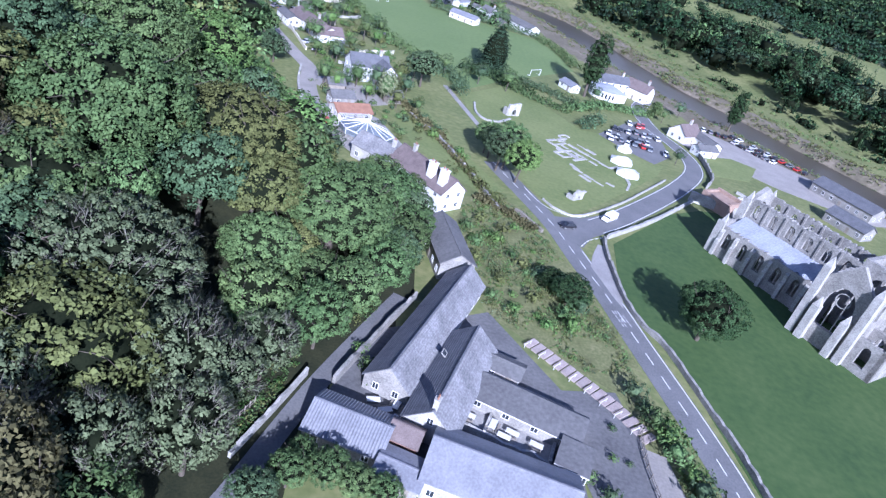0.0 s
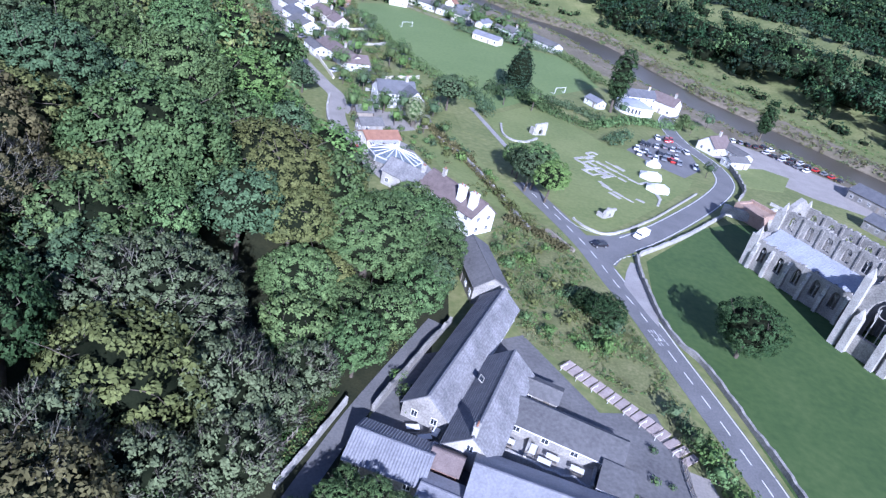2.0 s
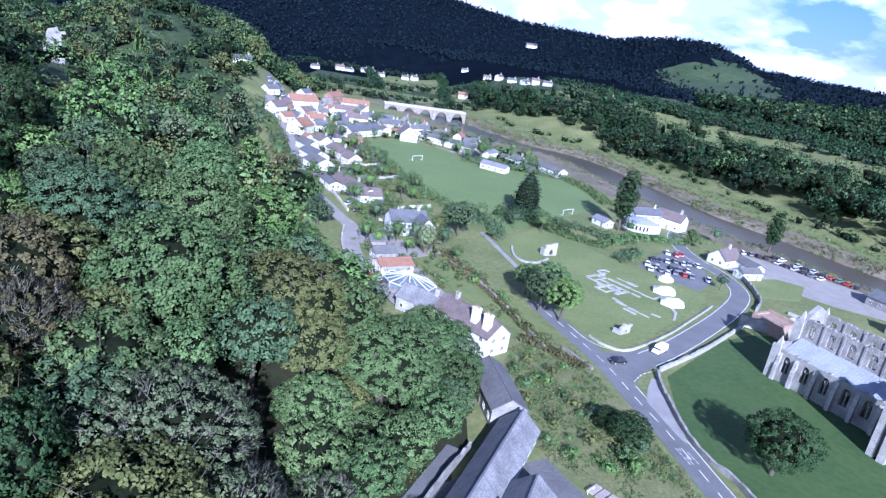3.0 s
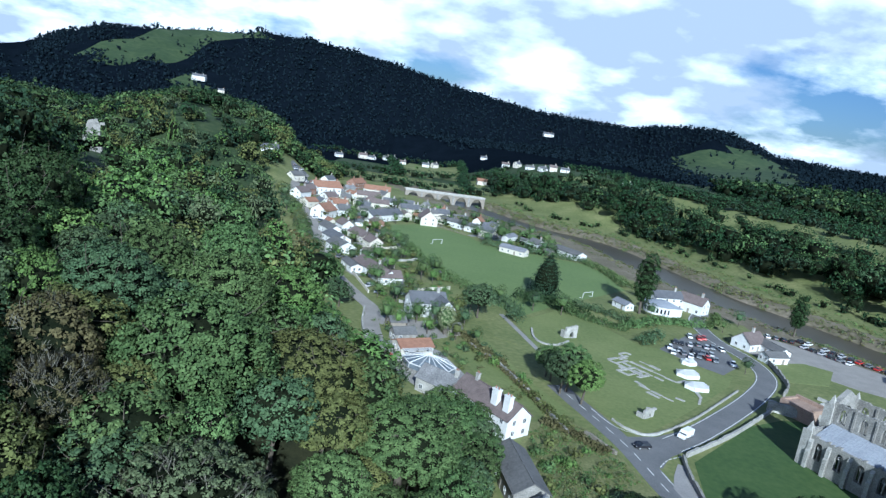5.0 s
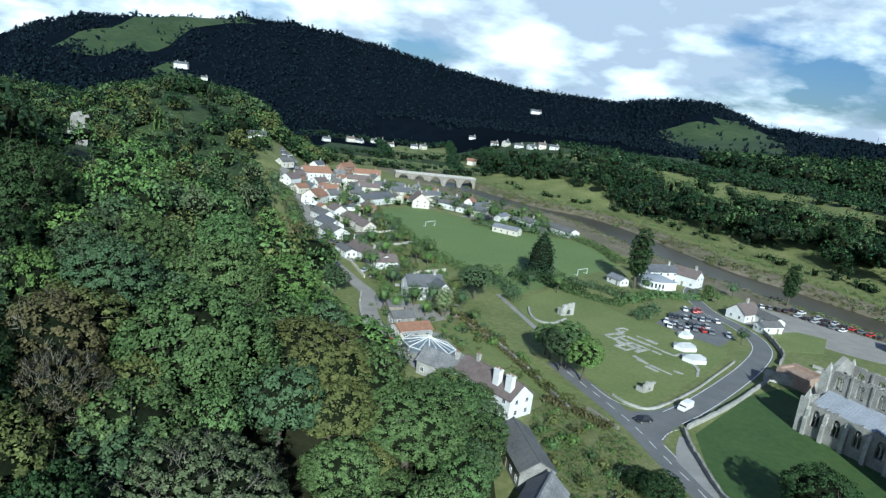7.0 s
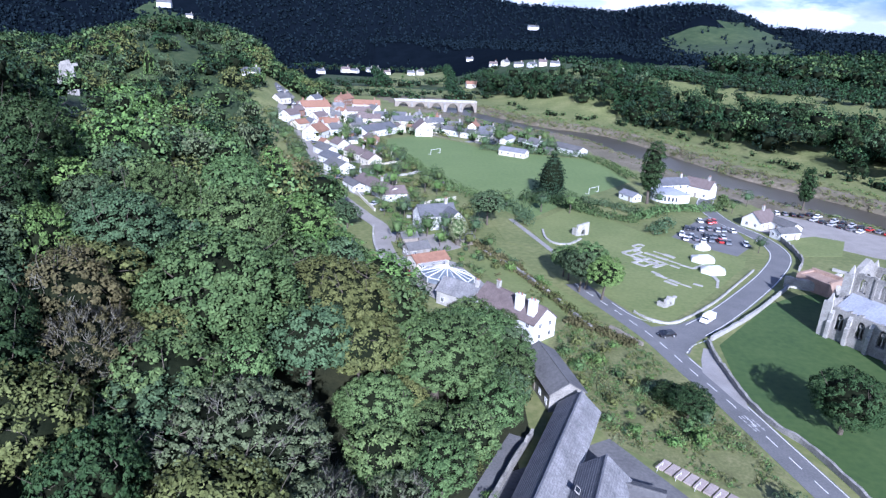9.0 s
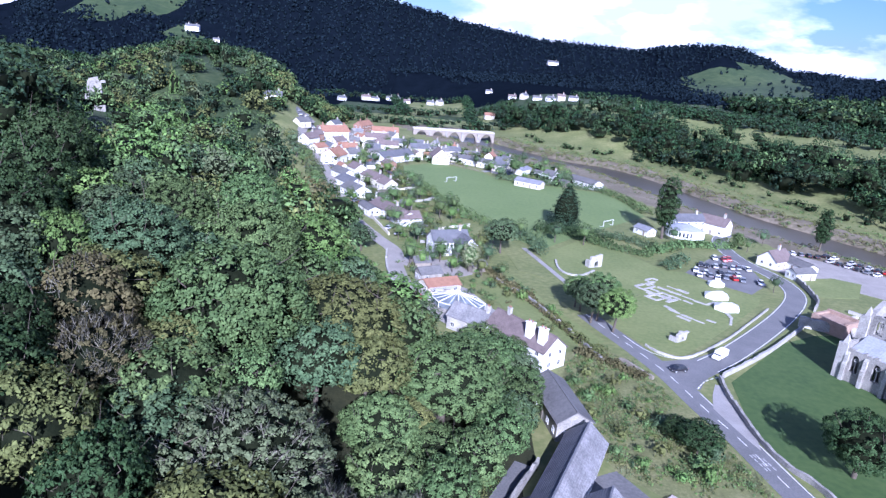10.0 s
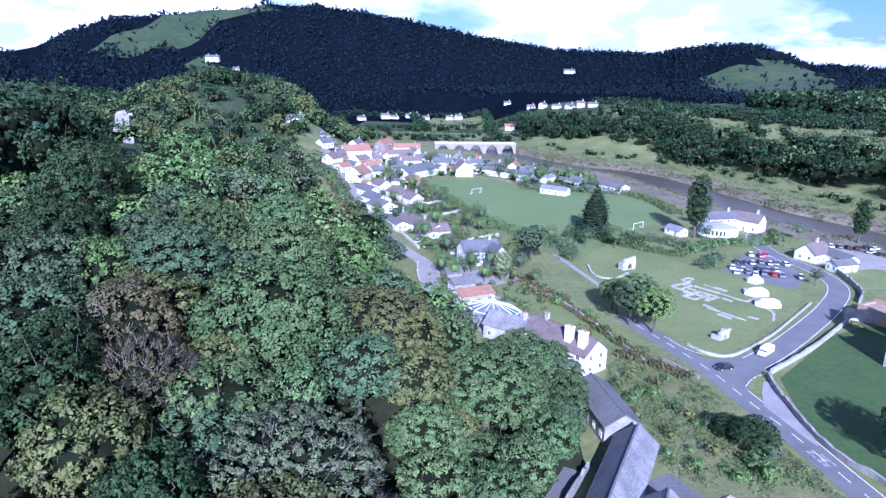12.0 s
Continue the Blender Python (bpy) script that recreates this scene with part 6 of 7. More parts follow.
corrugation(6.6, 66.8, -16, 11.0, 7.8, 2.2, 4.0, 0.42)



def rooflight(x, y, z, turn, tilt):
    r = thing("rooflight", x, y, z, turn, "small rooflight in the barn roof", "rooflight", "rooflights")
    bm = bmesh.new()
    for dx, dy, sx, sy in ((0, -0.45, 1.3, 0.1), (0, 0.45, 1.3, 0.1), (-0.6, 0, 0.1, 0.9), (0.6, 0, 0.1, 0.9)):
        box(bm, dx, dy, 0, sx, sy, 0.14)
    bmesh.ops.rotate(bm, verts=bm.verts[:], matrix=Matrix.Rotation(radians(tilt), 3, "X"))
    part("frame", bm, PALE_STONE, r)
    bm = bmesh.new(); box(bm, 0, 0, 0, 1.15, 0.85, 0.05)
    bmesh.ops.rotate(bm, verts=bm.verts[:], matrix=Matrix.Rotation(radians(tilt), 3, "X"))
    part("pane", bm, GLASS, r)


rooflight(18.9, 81.6, 5.0, 69.6, 38)

# terrace between the ranges
slab("terrace", [(20.6, 72.4), (34.7, 66.8), (36.4, 71.4), (22.4, 76.8)], -0.2, 0.55, PAVE, "raised stone terrace between farm ranges", "terrace")


def garden_table(x, y, turn, label, z=0.55):
    t = thing("garden_table", x, y, z, turn, label, "table", "terrace furniture")
    bm = bmesh.new(); box(bm, 0, 0, 0.74, 2.0, 1.0, 0.06, bevel=0.01); part("tabletop", bm, WHITE, t)
    for dx in (-0.85, 0.85):
        for dy in (-0.4, 0.4):
            bm = bmesh.new(); box(bm, dx, dy, 0.36, 0.08, 0.08, 0.72); part("leg", bm, TIMBER, t)
    for dy in (-0.85, 0.85):
        bm = bmesh.new(); box(bm, 0, dy, 0.44, 1.9, 0.32, 0.05); part("bench_seat", bm, TIMBER, t)


for gx, gy, ga in ((23.4, 73.4, -22), (27.0, 72.4, 68), (29.8, 71.4, -22), (33.2, 69.8, -22), (28.4, 70.4, -22)):
    garden_table(gx, gy, ga, "pale picnic table on the terrace")
for gx, gy, ga in ((11.2, 72.0, 20), (13.2, 70.6, -30), (15.0, 72.2, 65), (12.8, 73.4, 70), (16.0, 70.0, -15), (9.4, 73.6, 10)):
    garden_table(gx, gy, ga, "white painted table standing in the farm yard", 0.04)
for a, b in (((20.6, 72.4), (34.7, 66.8)), ((34.7, 66.8), (36.4, 71.4)), ((25.4, 70.4), (27.1, 74.9))):
    stone_wall([a, b], 0.22, 1.35, PALE_STONE, "pale stone terrace wall", seed=3)

# ---------------------------------------------------------------- boundary walls
LOW = "low grey stone boundary wall"
stone_wall([(61.6, 142.6), (60.4, 134), (60.2, 128.5), (59.9, 117), (61.5, 108), (64.4, 101.8), (66.9, 87.5), (69.2, 72.5), (70.0, 50), (70, 10)], 0.30, 1.1, STONE, LOW, seed=11)
stone_wall([(62.9, 143.7), (78.6, 158.4), (93.9, 174.9), (99.5, 181.2)], 0.30, 1.1, PALE_STONE, "pale stone wall along the side road", seed=12)
stone_wall([(48.4, 158.0), (51.4, 153.6), (57.4, 152.8), (71.3, 165.6), (85.6, 182.6), (95.4, 194.6)], 0.22, 0.5, PALE_STONE, "low pale kerb wall along the side road", seed=13)
stone_wall([(120.5, 234.3), (118.8, 218), (116.0, 205.5), (110.5, 196.5)], 0.30, 1.5, STONE, "grey stone wall beside the lane", seed=14)
stone_wall([(-7.4, 60), (-3.7, 69.0), (-0.6, 77.0)], 0.22, 1.2, PALE_STONE, "pale dry-stone wall at the wood's edge", seed=15)
stone_wall([(3.4, 76.0), (7.2, 84.5), (11.2, 93.2), (15.2, 101.5)], 0.25, 1.6, STONE, "tall stone wall beside the shaded lane", seed=16)
stone_wall([(12.1, 196.9), (19.5, 185.5), (26.4, 169.4), (32.0, 154.1), (35.0, 145.5)], 0.30, 1.2, STONE, "garden wall of dark stone", seed=17)
stone_wall([(-24.6, 219), (-22.6, 201), (-17.9, 181.5)], 0.30, 1.0, PALE_STONE, "pale wall beside the village lane", seed=18, ground=ground_at)
stone_wall([(-10.2, 187), (-9.6, 178.5), (-4.6, 172), (2, 164)], 0.25, 1.1, PALE_STONE, "pale garden wall along the lane", seed=19)
stone_wall([(39.5, 147.2), (45.2, 139.0)], 0.35, 1.0, TIMBER, "brown earth-banked wall by the road", seed=20)
tagged(ribbon("lane", curve_pts([(-9, 48), (-6.3, 54.4), (-2.4, 65.6), (1.0, 75), (5.0, 84.5), (9, 93.5), (12.6, 101.5)], 1.5), 1.5, -0.3, 0.05, ASPHALT, ground=ground_at), "narrow shaded lane beside the wood", "lane", "", "structure")


def boardwalk():
    """Curved stepped path of pinkish boards with short rails across it."""
    w = thing("boardwalk", 0, 0, 0, 0, "curved stepped path of pinkish boards with short rails", "path")
    line = curve_pts([(36.4, 95.0), (41.0, 90.4), (45.6, 85.8), (49.8, 81.0), (53.0, 76.4)], 1.45)
    d = np.gradient(line, axis=0)
    for i, (x, y) in enumerate(line):
        t = math.degrees(math.atan2(d[i][1], d[i][0]))
        bm = bmesh.new(); box(bm, x, y, 0.10 + 0.03 * (i % 3), 1.32, 3.0, 0.34, t, 0.02)
        part("board", bm, BOARDS, w)
        if i % 2 == 0:
            n = np.array([-d[i][1], d[i][0]]) / np.linalg.norm(d[i])
            cx, cy = np.array([x, y]) - n * 1.3
            bm = bmesh.new(); box(bm, cx, cy, 0.85, 0.10, 2.0, 0.10, t)
            rail = part("rail", bm, WHITE, w)
            for s in (-0.9, 0.9):
                bm = bmesh.new(); px, py = np.array([cx, cy]) + n * s
                box(bm, px, py, 0.45, 0.08, 0.08, 0.8, t); part("post", bm, WHITE, rail)


boardwalk()


def fence(pts, gap, h, label):
    f = thing("fence", 0, 0, 0, 0, label, "fence")
    line = curve_pts(pts, gap)
    for i, (x, y) in enumerate(line):
        bm = bmesh.new(); box(bm, x, y, h / 2, 0.12, 0.12, h, 20); part("post", bm, TIMBER, f)
    for z in (0.45, 0.95):
        ribbon("rail", line, 0.04, z, z + 0.1, TIMBER, f)


fence([(51.8, 77.0), (50.9, 72.0), (50.8, 66.0), (51.2, 58.0)], 1.6, 1.2, "grey timber fence beside the drive")
fence([(-9.9, 61.5), (-8.2, 65.5), (-6.4, 69.5)], 0.9, 1.4, "weathered trellis fence by the wood")

# ruined foundations on the green
FU, FV = np.array((0.65, -0.76)), np.array((0.77, 0.64))


def cell(u, v):
    return tuple(np.array((57.0, 205.0)) + FU * u + FV * v)


for i, (a, b, h) in enumerate((((0, 0), (0, 11), 0.5), ((0, 11), (21, 11), 0.45), ((0, 0), (14, 0), 0.5), ((3, 3.4), (19, 3.4), 0.35), ((4, 7.0), (21, 7.0), 0.35), ((3, 0), (3, 7), 0.4), ((8, -4.5), (8, 3.4), 0.5),
                               ((11.5, -5), (11.5, 3.4), 0.5), ((14, -3), (14, 3.4), 0.5), ((7, -4.5), (12, -4.5), 0.55), ((21, 7), (21, 12), 0.4), ((-2.5, 9), (-2.5, 13), 0.5), ((-2.5, 13), (0, 13), 0.5), ((-2.5, 9), (0, 9), 0.5),
                               ((21, 12), (31, 4), 0.3), ((18, -8), (30, -8), 0.3), ((31, 4), (34, -2), 0.35), ((5, -1), (9, -1.5), 0.4), ((9.5, 1.2), (13, 1.0), 0.35), ((1.2, 4.5), (1.2, 9), 0.35), ((15, -6.5), (20, -7.5), 0.3), ((22, -10), (27, -10.5), 0.3), ((28, -5), (31, -4), 0.35))):
    wr = random.Random(i)
    n = max(1, round(math.dist(a, b) / 4.5))
    for j in range(n):
        if n > 2 and wr.random() < 0.2:
            continue
        lo, hi = (j + wr.uniform(0, 0.12)) / n, (j + 1 - wr.uniform(0, 0.12)) / n
        stone_wall([cell(a[0] + (b[0] - a[0]) * t + wr.uniform(-0.2, 0.2), a[1] + (b[1] - a[1]) * t + wr.uniform(-0.2, 0.2)) for t in (lo, hi)], wr.uniform(0.28, 0.62), h * wr.uniform(0.35, 0.8), PALE_STONE, "low ruined foundation of pale stone", "ruin wall", "foundation ruins", seed=40 + i * 7 + j)
stone_wall([(34.2, 226), (34.0, 216), (36.5, 211), (41, 211), (46.2, 217.5)], 0.35, 0.5, PALE_STONE, "low ruined foundation of pale stone", "ruin wall", "foundation ruins", seed=60)
tagged(ribbon("footpath", curve_pts([(24, 238), (26.3, 230.3), (32, 211.3), (36, 197), (38, 186)], 2), 0.9, -0.2, 0.05, GRAVEL), "pale gravel footpath", "path", "", "structure")


def standing_ruin(x, y, turn, w, h, label, ground=0.0):
    r = thing("ruin_fragment", x, y, ground, turn, label, "ruin")
    bm = bmesh.new()
    rng = np.random.default_rng(int(x * 7) % 97)
    bay(bm, -w / 2, w / 2, -0.5, h, 0.9, along_x(-0.45), (0.1, 0.2, w * 0.36, h * 0.55))
    ragged(bm, rng, -w / 2, w / 2, h, 0.9, along_x(-0.45), 0.9, 1.6)
    part("wall", bm, PALE_STONE, r)
    for sx in (-w / 2, w / 2 - 0.3):
        bm = bmesh.new(); box(bm, sx, 0.9, h * 0.3, 0.8, 2.2, h * 0.75); part("buttress", bm, PALE_STONE, r)


standing_ruin(47.5, 222.5, 30, 5.0, 3.6, "fragment of pale ruined wall with an opening")
standing_ruin(59.0, 163.5, 40, 4.0, 1.8, "low broken ruin of grey stone")
cg = ground_at(-200, 361)


def hill_church():
    c = thing("church_ruin", -200, 361, cg, 25, "pale stone ruined church tower among trees", "church ruin")
    rng = np.random.default_rng(4)
    bm = bmesh.new()
    bay(bm, -3.4, 3.4, -1, 14.5, 1, along_x(-4), (0.6, 8.0, 1.3, 3.8))
    ragged(bm, rng, -3.4, -0.2, 14.5, 1, along_x(-4), 1.0, 4.6)
    ragged(bm, rng, 0.4, 3.0, 14.5, 1, along_x(-4), 1.0, 2.4)
    part("gable_wall", bm, STONE, c)
    for x, h, far in ((2.6, 9.5, 7), (-3.6, 12.5, 5)):
        bm = bmesh.new()
        bay(bm, -3, far, -1, h, 1, along_y(x), (1, 3, 1.6, 4))
        ragged(bm, rng, -3, far, h, 1, along_y(x), 0.9, 2.6)
        part("side_wall", bm, STONE, c)
    for x, h in ((4.2, 6.5), (-4.2, 9.0)):
        bm = bmesh.new(); box(bm, x, -3.6, h / 2 - 0.6, 1.2, 1.6, h); part("buttress", bm, STONE, c)


hill_church()
# west court of the abbey
stone_wall([abbey_xy(-26, 22), abbey_xy(-14, 30)], 0.5, 3.0, PALE_STONE, "ruined court wall of buff stone", seed=71)
for i, (a, b, h) in enumerate((((-2, 24), (-2, 40), 2.2), ((-12, 26), (-12, 44), 1.6), ((-24, 30), (-24, 48), 0.8), ((2, 30), (30, 30), 1.6), ((2, 44), (34, 44), 1.2), ((16, 30), (16, 44), 1.0), ((30, 30), (30, 60), 2.6), ((8, 52), (40, 52), 1.8),
                               ((36, 34), (60, 34), 3.4), ((44, 34), (44, 56), 3.0), ((52, 34), (52, 52), 2.6), ((36, 56), (62, 56), 2.0), ((22, 52), (22, 66), 1.8), ((-10, 56), (20, 66), 0.9), ((-28, 50), (-8, 56), 0.8))):
    stone_wall([abbey_xy(*a), abbey_xy(*b)], 0.45, h, STONE if i % 2 else PALE_STONE, "ruined cloister wall of grey stone", "ruin wall", "cloister ruins", seed=80 + i)


def parlour():
    x, y = 108.6, 181.5
    p = thing("ruined_parlour", x, y, 0, ABBEY_TURN, "ruined stone room with a flat weathered buff top", "ruin")
    for nm, b in (("wall", lambda bm: bay(bm, -5, 5, -0.5, 4.0, 0.9, along_x(-4), (0, 0.3, 2, 2.8))), ("wall", lambda bm: bay(bm, -5, 5, -0.5, 4.6, 0.9, along_x(3.1), None)),
                  ("wall", lambda bm: bay(bm, -3.1, 3.1, -0.5, 4.2, 0.9, along_y(-5), (0, 0.3, 1.8, 2.6))), ("wall", lambda bm: bay(bm, -3.1, 3.1, -0.5, 4.4, 0.9, along_y(4.1), None))):
        bm = bmesh.new(); b(bm); part(nm, bm, BUFF, p)
    bm = bmesh.new(); box(bm, 0, 0, 3.55, 8.2, 6.2, 0.3); part("roof", bm, BUFF, p, "buff weathered flat roof")


parlour()


# ---------------------------------------------------------------- vehicles and field things
def car_parts(paint, L=4.2, W=1.75, H=1.45, van=False):
    body, cabin = bmesh.new(), bmesh.new()
    prof = ([(-L / 2, 0.35), (L / 2, 0.35), (L / 2, 0.75), (L / 2 - 0.25, 1.0), (L / 2 - 0.9, 1.12), (L / 2 - 1.5, H), (-L / 2 + 0.08, H), (-L / 2, 0.9)] if van else
            [(-L / 2, 0.32), (L / 2, 0.32), (L / 2, 0.62), (L / 2 - 0.15, 0.78), (L / 2 - 1.0, 0.90), (-L / 2 + 0.25, 0.95), (-L / 2, 0.80)])
    a = [body.verts.new((x, -W / 2, z)) for x, z in prof]; b = [body.verts.new((x, W / 2, z)) for x, z in prof]
    body.faces.new(a); body.faces.new(b[::-1])
    for i in range(len(prof)):
        body.faces.new((a[i], b[i], b[(i + 1) % len(prof)], a[(i + 1) % len(prof)]))
    bmesh.ops.bevel(body, geom=body.edges[:], offset=0.06, segments=1, affect="EDGES")
    res = {"body": body}
    if not van:
        cp = [(L / 2 - 1.05, 0.88), (L / 2 - 1.75, H - 0.06), (-L / 2 + 0.75, H - 0.06), (-L / 2 + 0.22, 0.92)]
        a = [cabin.verts.new((x, -(W / 2 - (0.06 if z < 1 else 0.22)), z)) for x, z in cp]; b = [cabin.verts.new((x, (W / 2 - (0.06 if z < 1 else 0.22)), z)) for x, z in cp]
        cabin.faces.new(a); cabin.faces.new(b[::-1])
        for i in range(4):
            cabin.faces.new((a[i], b[i], b[(i + 1) % 4], a[(i + 1) % 4]))
        res["window_glass"] = cabin
        rf = bmesh.new(); box(rf, -0.35, 0, H - 0.03, L - 2.55, W - 0.46, 0.06, bevel=0.02); res["roof"] = rf
    else:
        box(cabin, L / 2 - 1.18, 0, 1.28, 0.5, W - 0.16, 0.42); res["window_glass"] = cabin
    return res


CAR_MODELS = {}


def car(x, y, turn, paint, van=False, z=0.05):
    names = {"white": "white", "silver": "silver", "black": "black", "blue": "dark blue", "red": "red", "grey": "dark grey"}
    key = (paint, van)
    if key in CAR_MODELS:
        return copy_thing(CAR_MODELS[key], pose(x, y, z, 0, 0, turn))
    c = thing("van" if van else "car", x, y, z, turn, (names[paint] + (" panel van standing on the road" if van else " car standing on tarmac")), "van" if van else "car", "" if van else "parked cars")
    L, H = (5.2, 2.1) if van else (4.2, 1.45)
    W = 1.95 if van else 1.75
    for nm, bm in car_parts(paint, L, W, H, van).items():
        part(nm, bm, GLASS if nm == "window_glass" else CARS[paint], c)
    for sx in (-L * 0.30, L * 0.30):
        for sy in (-W / 2 + 0.05, W / 2 - 0.05):
            bm = bmesh.new()
            bmesh.ops.create_cone(bm, cap_ends=True, segments=12, radius1=0.32, radius2=0.32, depth=0.22, matrix=Matrix.Translation((sx, sy, 0.32)) @ Matrix.Rotation(radians(90), 4, "X"))
            wh = part("wheel", bm, RUBBER, c)
            hb = bmesh.new()
            bmesh.ops.create_cone(hb, cap_ends=True, segments=8, radius1=0.18, radius2=0.18, depth=0.03, matrix=Matrix.Translation((sx, sy + math.copysign(0.115, sy), 0.32)) @ Matrix.Rotation(radians(90), 4, "X"))
            part("hub", hb, CARS["silver"], wh)
    for sy in (-W / 2 + 0.3, W / 2 - 0.3):
        bm = bmesh.new(); box(bm, L / 2 - 0.02, sy, 0.64, 0.06, 0.3, 0.14); part("headlight", bm, CARS["silver"], c)
        bm = bmesh.new(); box(bm, -L / 2 + 0.01, sy, 0.72, 0.06, 0.22, 0.16); part("tail_light", bm, CARS["red"], c)
    CAR_MODELS[key] = c
    return c


car(52.7, 144.8, 200, "black", z=0.06)
car(66.0, 154.6, 225, "white", van=True, z=0.06)
prng = random.Random(4)
PAINTS = ["white", "silver", "black", "blue", "grey", "silver", "black", "grey", "grey", "white", "silver", "black", "silver", "red"]
u = np.array([(104.5 - 85.8), (223.1 - 222.0)]); u = u / np.linalg.norm(u)
for row, (ax, ay, bx, by, n) in enumerate(((84.5, 223.5, 103.5, 220.0, 8), (84.6, 227.8, 104.5, 227.0, 8), (88.5, 236.0, 105.5, 236.5, 7), (94.5, 244.5, 106.5, 249.5, 5))):
    for i in range(n):
        if prng.random() < 0.12:
            continue
        t = i / (n - 1)
        car(ax + (bx - ax) * t + prng.uniform(-0.5, 0.5), ay + (by - ay) * t + prng.uniform(-1.3, 1.3), 80 + prng.uniform(-14, 14) + 180 * prng.randint(0, 1), "red" if row == 3 and i in (2, 3) else prng.choice(PAINTS))
for ax, ay, bx, by, n, turn in ((150.0, 266.0, 170.0, 240.0, 11, 35), (147.5, 258.0, 158.0, 244.0, 6, 35), (133.0, 266.5, 145.0, 263.5, 5, 80), (168, 236, 178, 220, 5, 35)):
    for i in range(n):
        if prng.random() < 0.15:
            continue
        t = i / (n - 1)
        car(ax + (bx - ax) * t, ay + (by - ay) * t, turn + prng.uniform(-6, 6), prng.choice(PAINTS))
for cx, cy, ca, cp in ((-39, 289, 60, "silver"), (-43, 286, 60, "black"), (-15.5, 186, 110, "grey"), (-98, 445, 60, "white"), (-101, 452, 60, "blue"), (-104, 459, 62, "silver"), (12.5, 135.5, 20, "black"), (9.5, 138, 20, "silver")):
    car(cx, cy, ca, cp, z=ground_at(cx, cy) + 0.06)


def marquee(x, y, turn, L, W, e, r):
    m = thing("marquee", x, y, 0.03, turn, "white canvas marquee with a hipped roof on grass", "marquee", "marquees")
    v = [(-L * 0.3, -W / 2, e), (L * 0.3, -W / 2, e), (L / 2, 0, e), (L * 0.3, W / 2, e), (-L * 0.3, W / 2, e), (-L / 2, 0, e), (-L * 0.22, 0, r), (L * 0.22, 0, r)]
    bm = bmesh.new(); q = [bm.verts.new(p) for p in v]
    for f in ((0, 1, 7, 6), (1, 2, 7), (2, 3, 7), (3, 4, 6, 7), (4, 5, 6), (5, 0, 6)):
        bm.faces.new([q[i] for i in f])
    bmesh.ops.solidify(bm, geom=bm.faces[:], thickness=0.06)
    part("canopy", bm, CANVAS, m)
    for a in range(6):
        p, q = Vector(v[a]), Vector(v[(a + 1) % 6])
        c = (p + q) / 2
        bm = bmesh.new(); box(bm, c.x, c.y, e / 2, (q - p).length, 0.05, e, math.degrees(math.atan2(q.y - p.y, q.x - p.x))); part("side_wall", bm, CANVAS, m)
    for px, py, _ in v[:6]:
        bm = bmesh.new(); box(bm, px, py, e / 2, 0.1, 0.1, e); part("pole", bm, CARS["silver"], m)


marquee(86.4, 214.2, 24, 5.6, 4.2, 1.1, 2.1)
marquee(82.0, 201.6, 16, 8.0, 5.6, 1.1, 2.2)
marquee(81.4, 191.4, 12, 8.0, 5.6, 1.1, 2.2)


def goal(x, y, turn):
    g = thing("football_goal", x, y, 0.03, turn, "white football goal on the playing field", "goal", "goals")
    for nm, cx, cz, sx, sz in (("post", -3.66, 1.22, 0.16, 2.44), ("post", 3.66, 1.22, 0.16, 2.44), ("crossbar", 0, 2.5, 7.5, 0.16)):
        bm = bmesh.new(); box(bm, cx, 0, cz, sx, 0.16, sz); part(nm, bm, WHITE, g)
    for sx in (-3.66, 3.66):
        bm = bmesh.new(); box(bm, sx, 0.9, 0.05, 0.1, 1.8, 0.1); part("net_bar", bm, WHITE, g)


goal(64.8, 285.5, 45)
goal(-5.4, 354.5, 48)


def hedge(pts, half, h, seed, mat=LEAF, label="leafy green hedge along a field edge"):
    """Leaf sprays over a hedge line, joined."""
    rng = np.random.default_rng(seed)
    line = curve_pts(pts, 1.0) if len(pts) > 2 else np.array([np.array(pts[0]) + (np.array(pts[1]) - np.array(pts[0])) * t for t in np.linspace(0, 1, int(math.dist(*pts)) + 2)])
    per = 46
    k = np.repeat(np.arange(len(line)), per)
    ang = rng.uniform(0, math.pi, len(k))
    d = np.gradient(line, axis=0); nrm = np.stack([-d[:, 1], d[:, 0]], 1); nrm /= np.linalg.norm(nrm, axis=1)[:, None]
    wob = 1 + 0.22 * np.sin(np.arange(len(line)) * 0.9 + seed) + 0.1 * rng.normal(0, 1, len(line))
    lat = np.cos(ang) * half * wob[k]
    up = np.sin(ang) ** 0.6 * h * wob[k] * rng.uniform(0.5, 1, len(k))
    base = np.array([ground_at(x, y) for x, y in line])
    c = np.stack([line[k, 0] + nrm[k, 0] * lat + rng.normal(0, 0.4, len(k)), line[k, 1] + nrm[k, 1] * lat + rng.normal(0, 0.4, len(k)), base[k] + up], 1)
    out = np.stack([nrm[k, 0] * np.cos(ang), nrm[k, 1] * np.cos(ang), np.sin(ang) + 0.2], 1)
    v, q = leaf_cards(rng, c, out, 0.38, 0.5)
    return tagged(new("hedge", quick_mesh("hedge", v, q, [mat])), label, "hedge", "hedges")


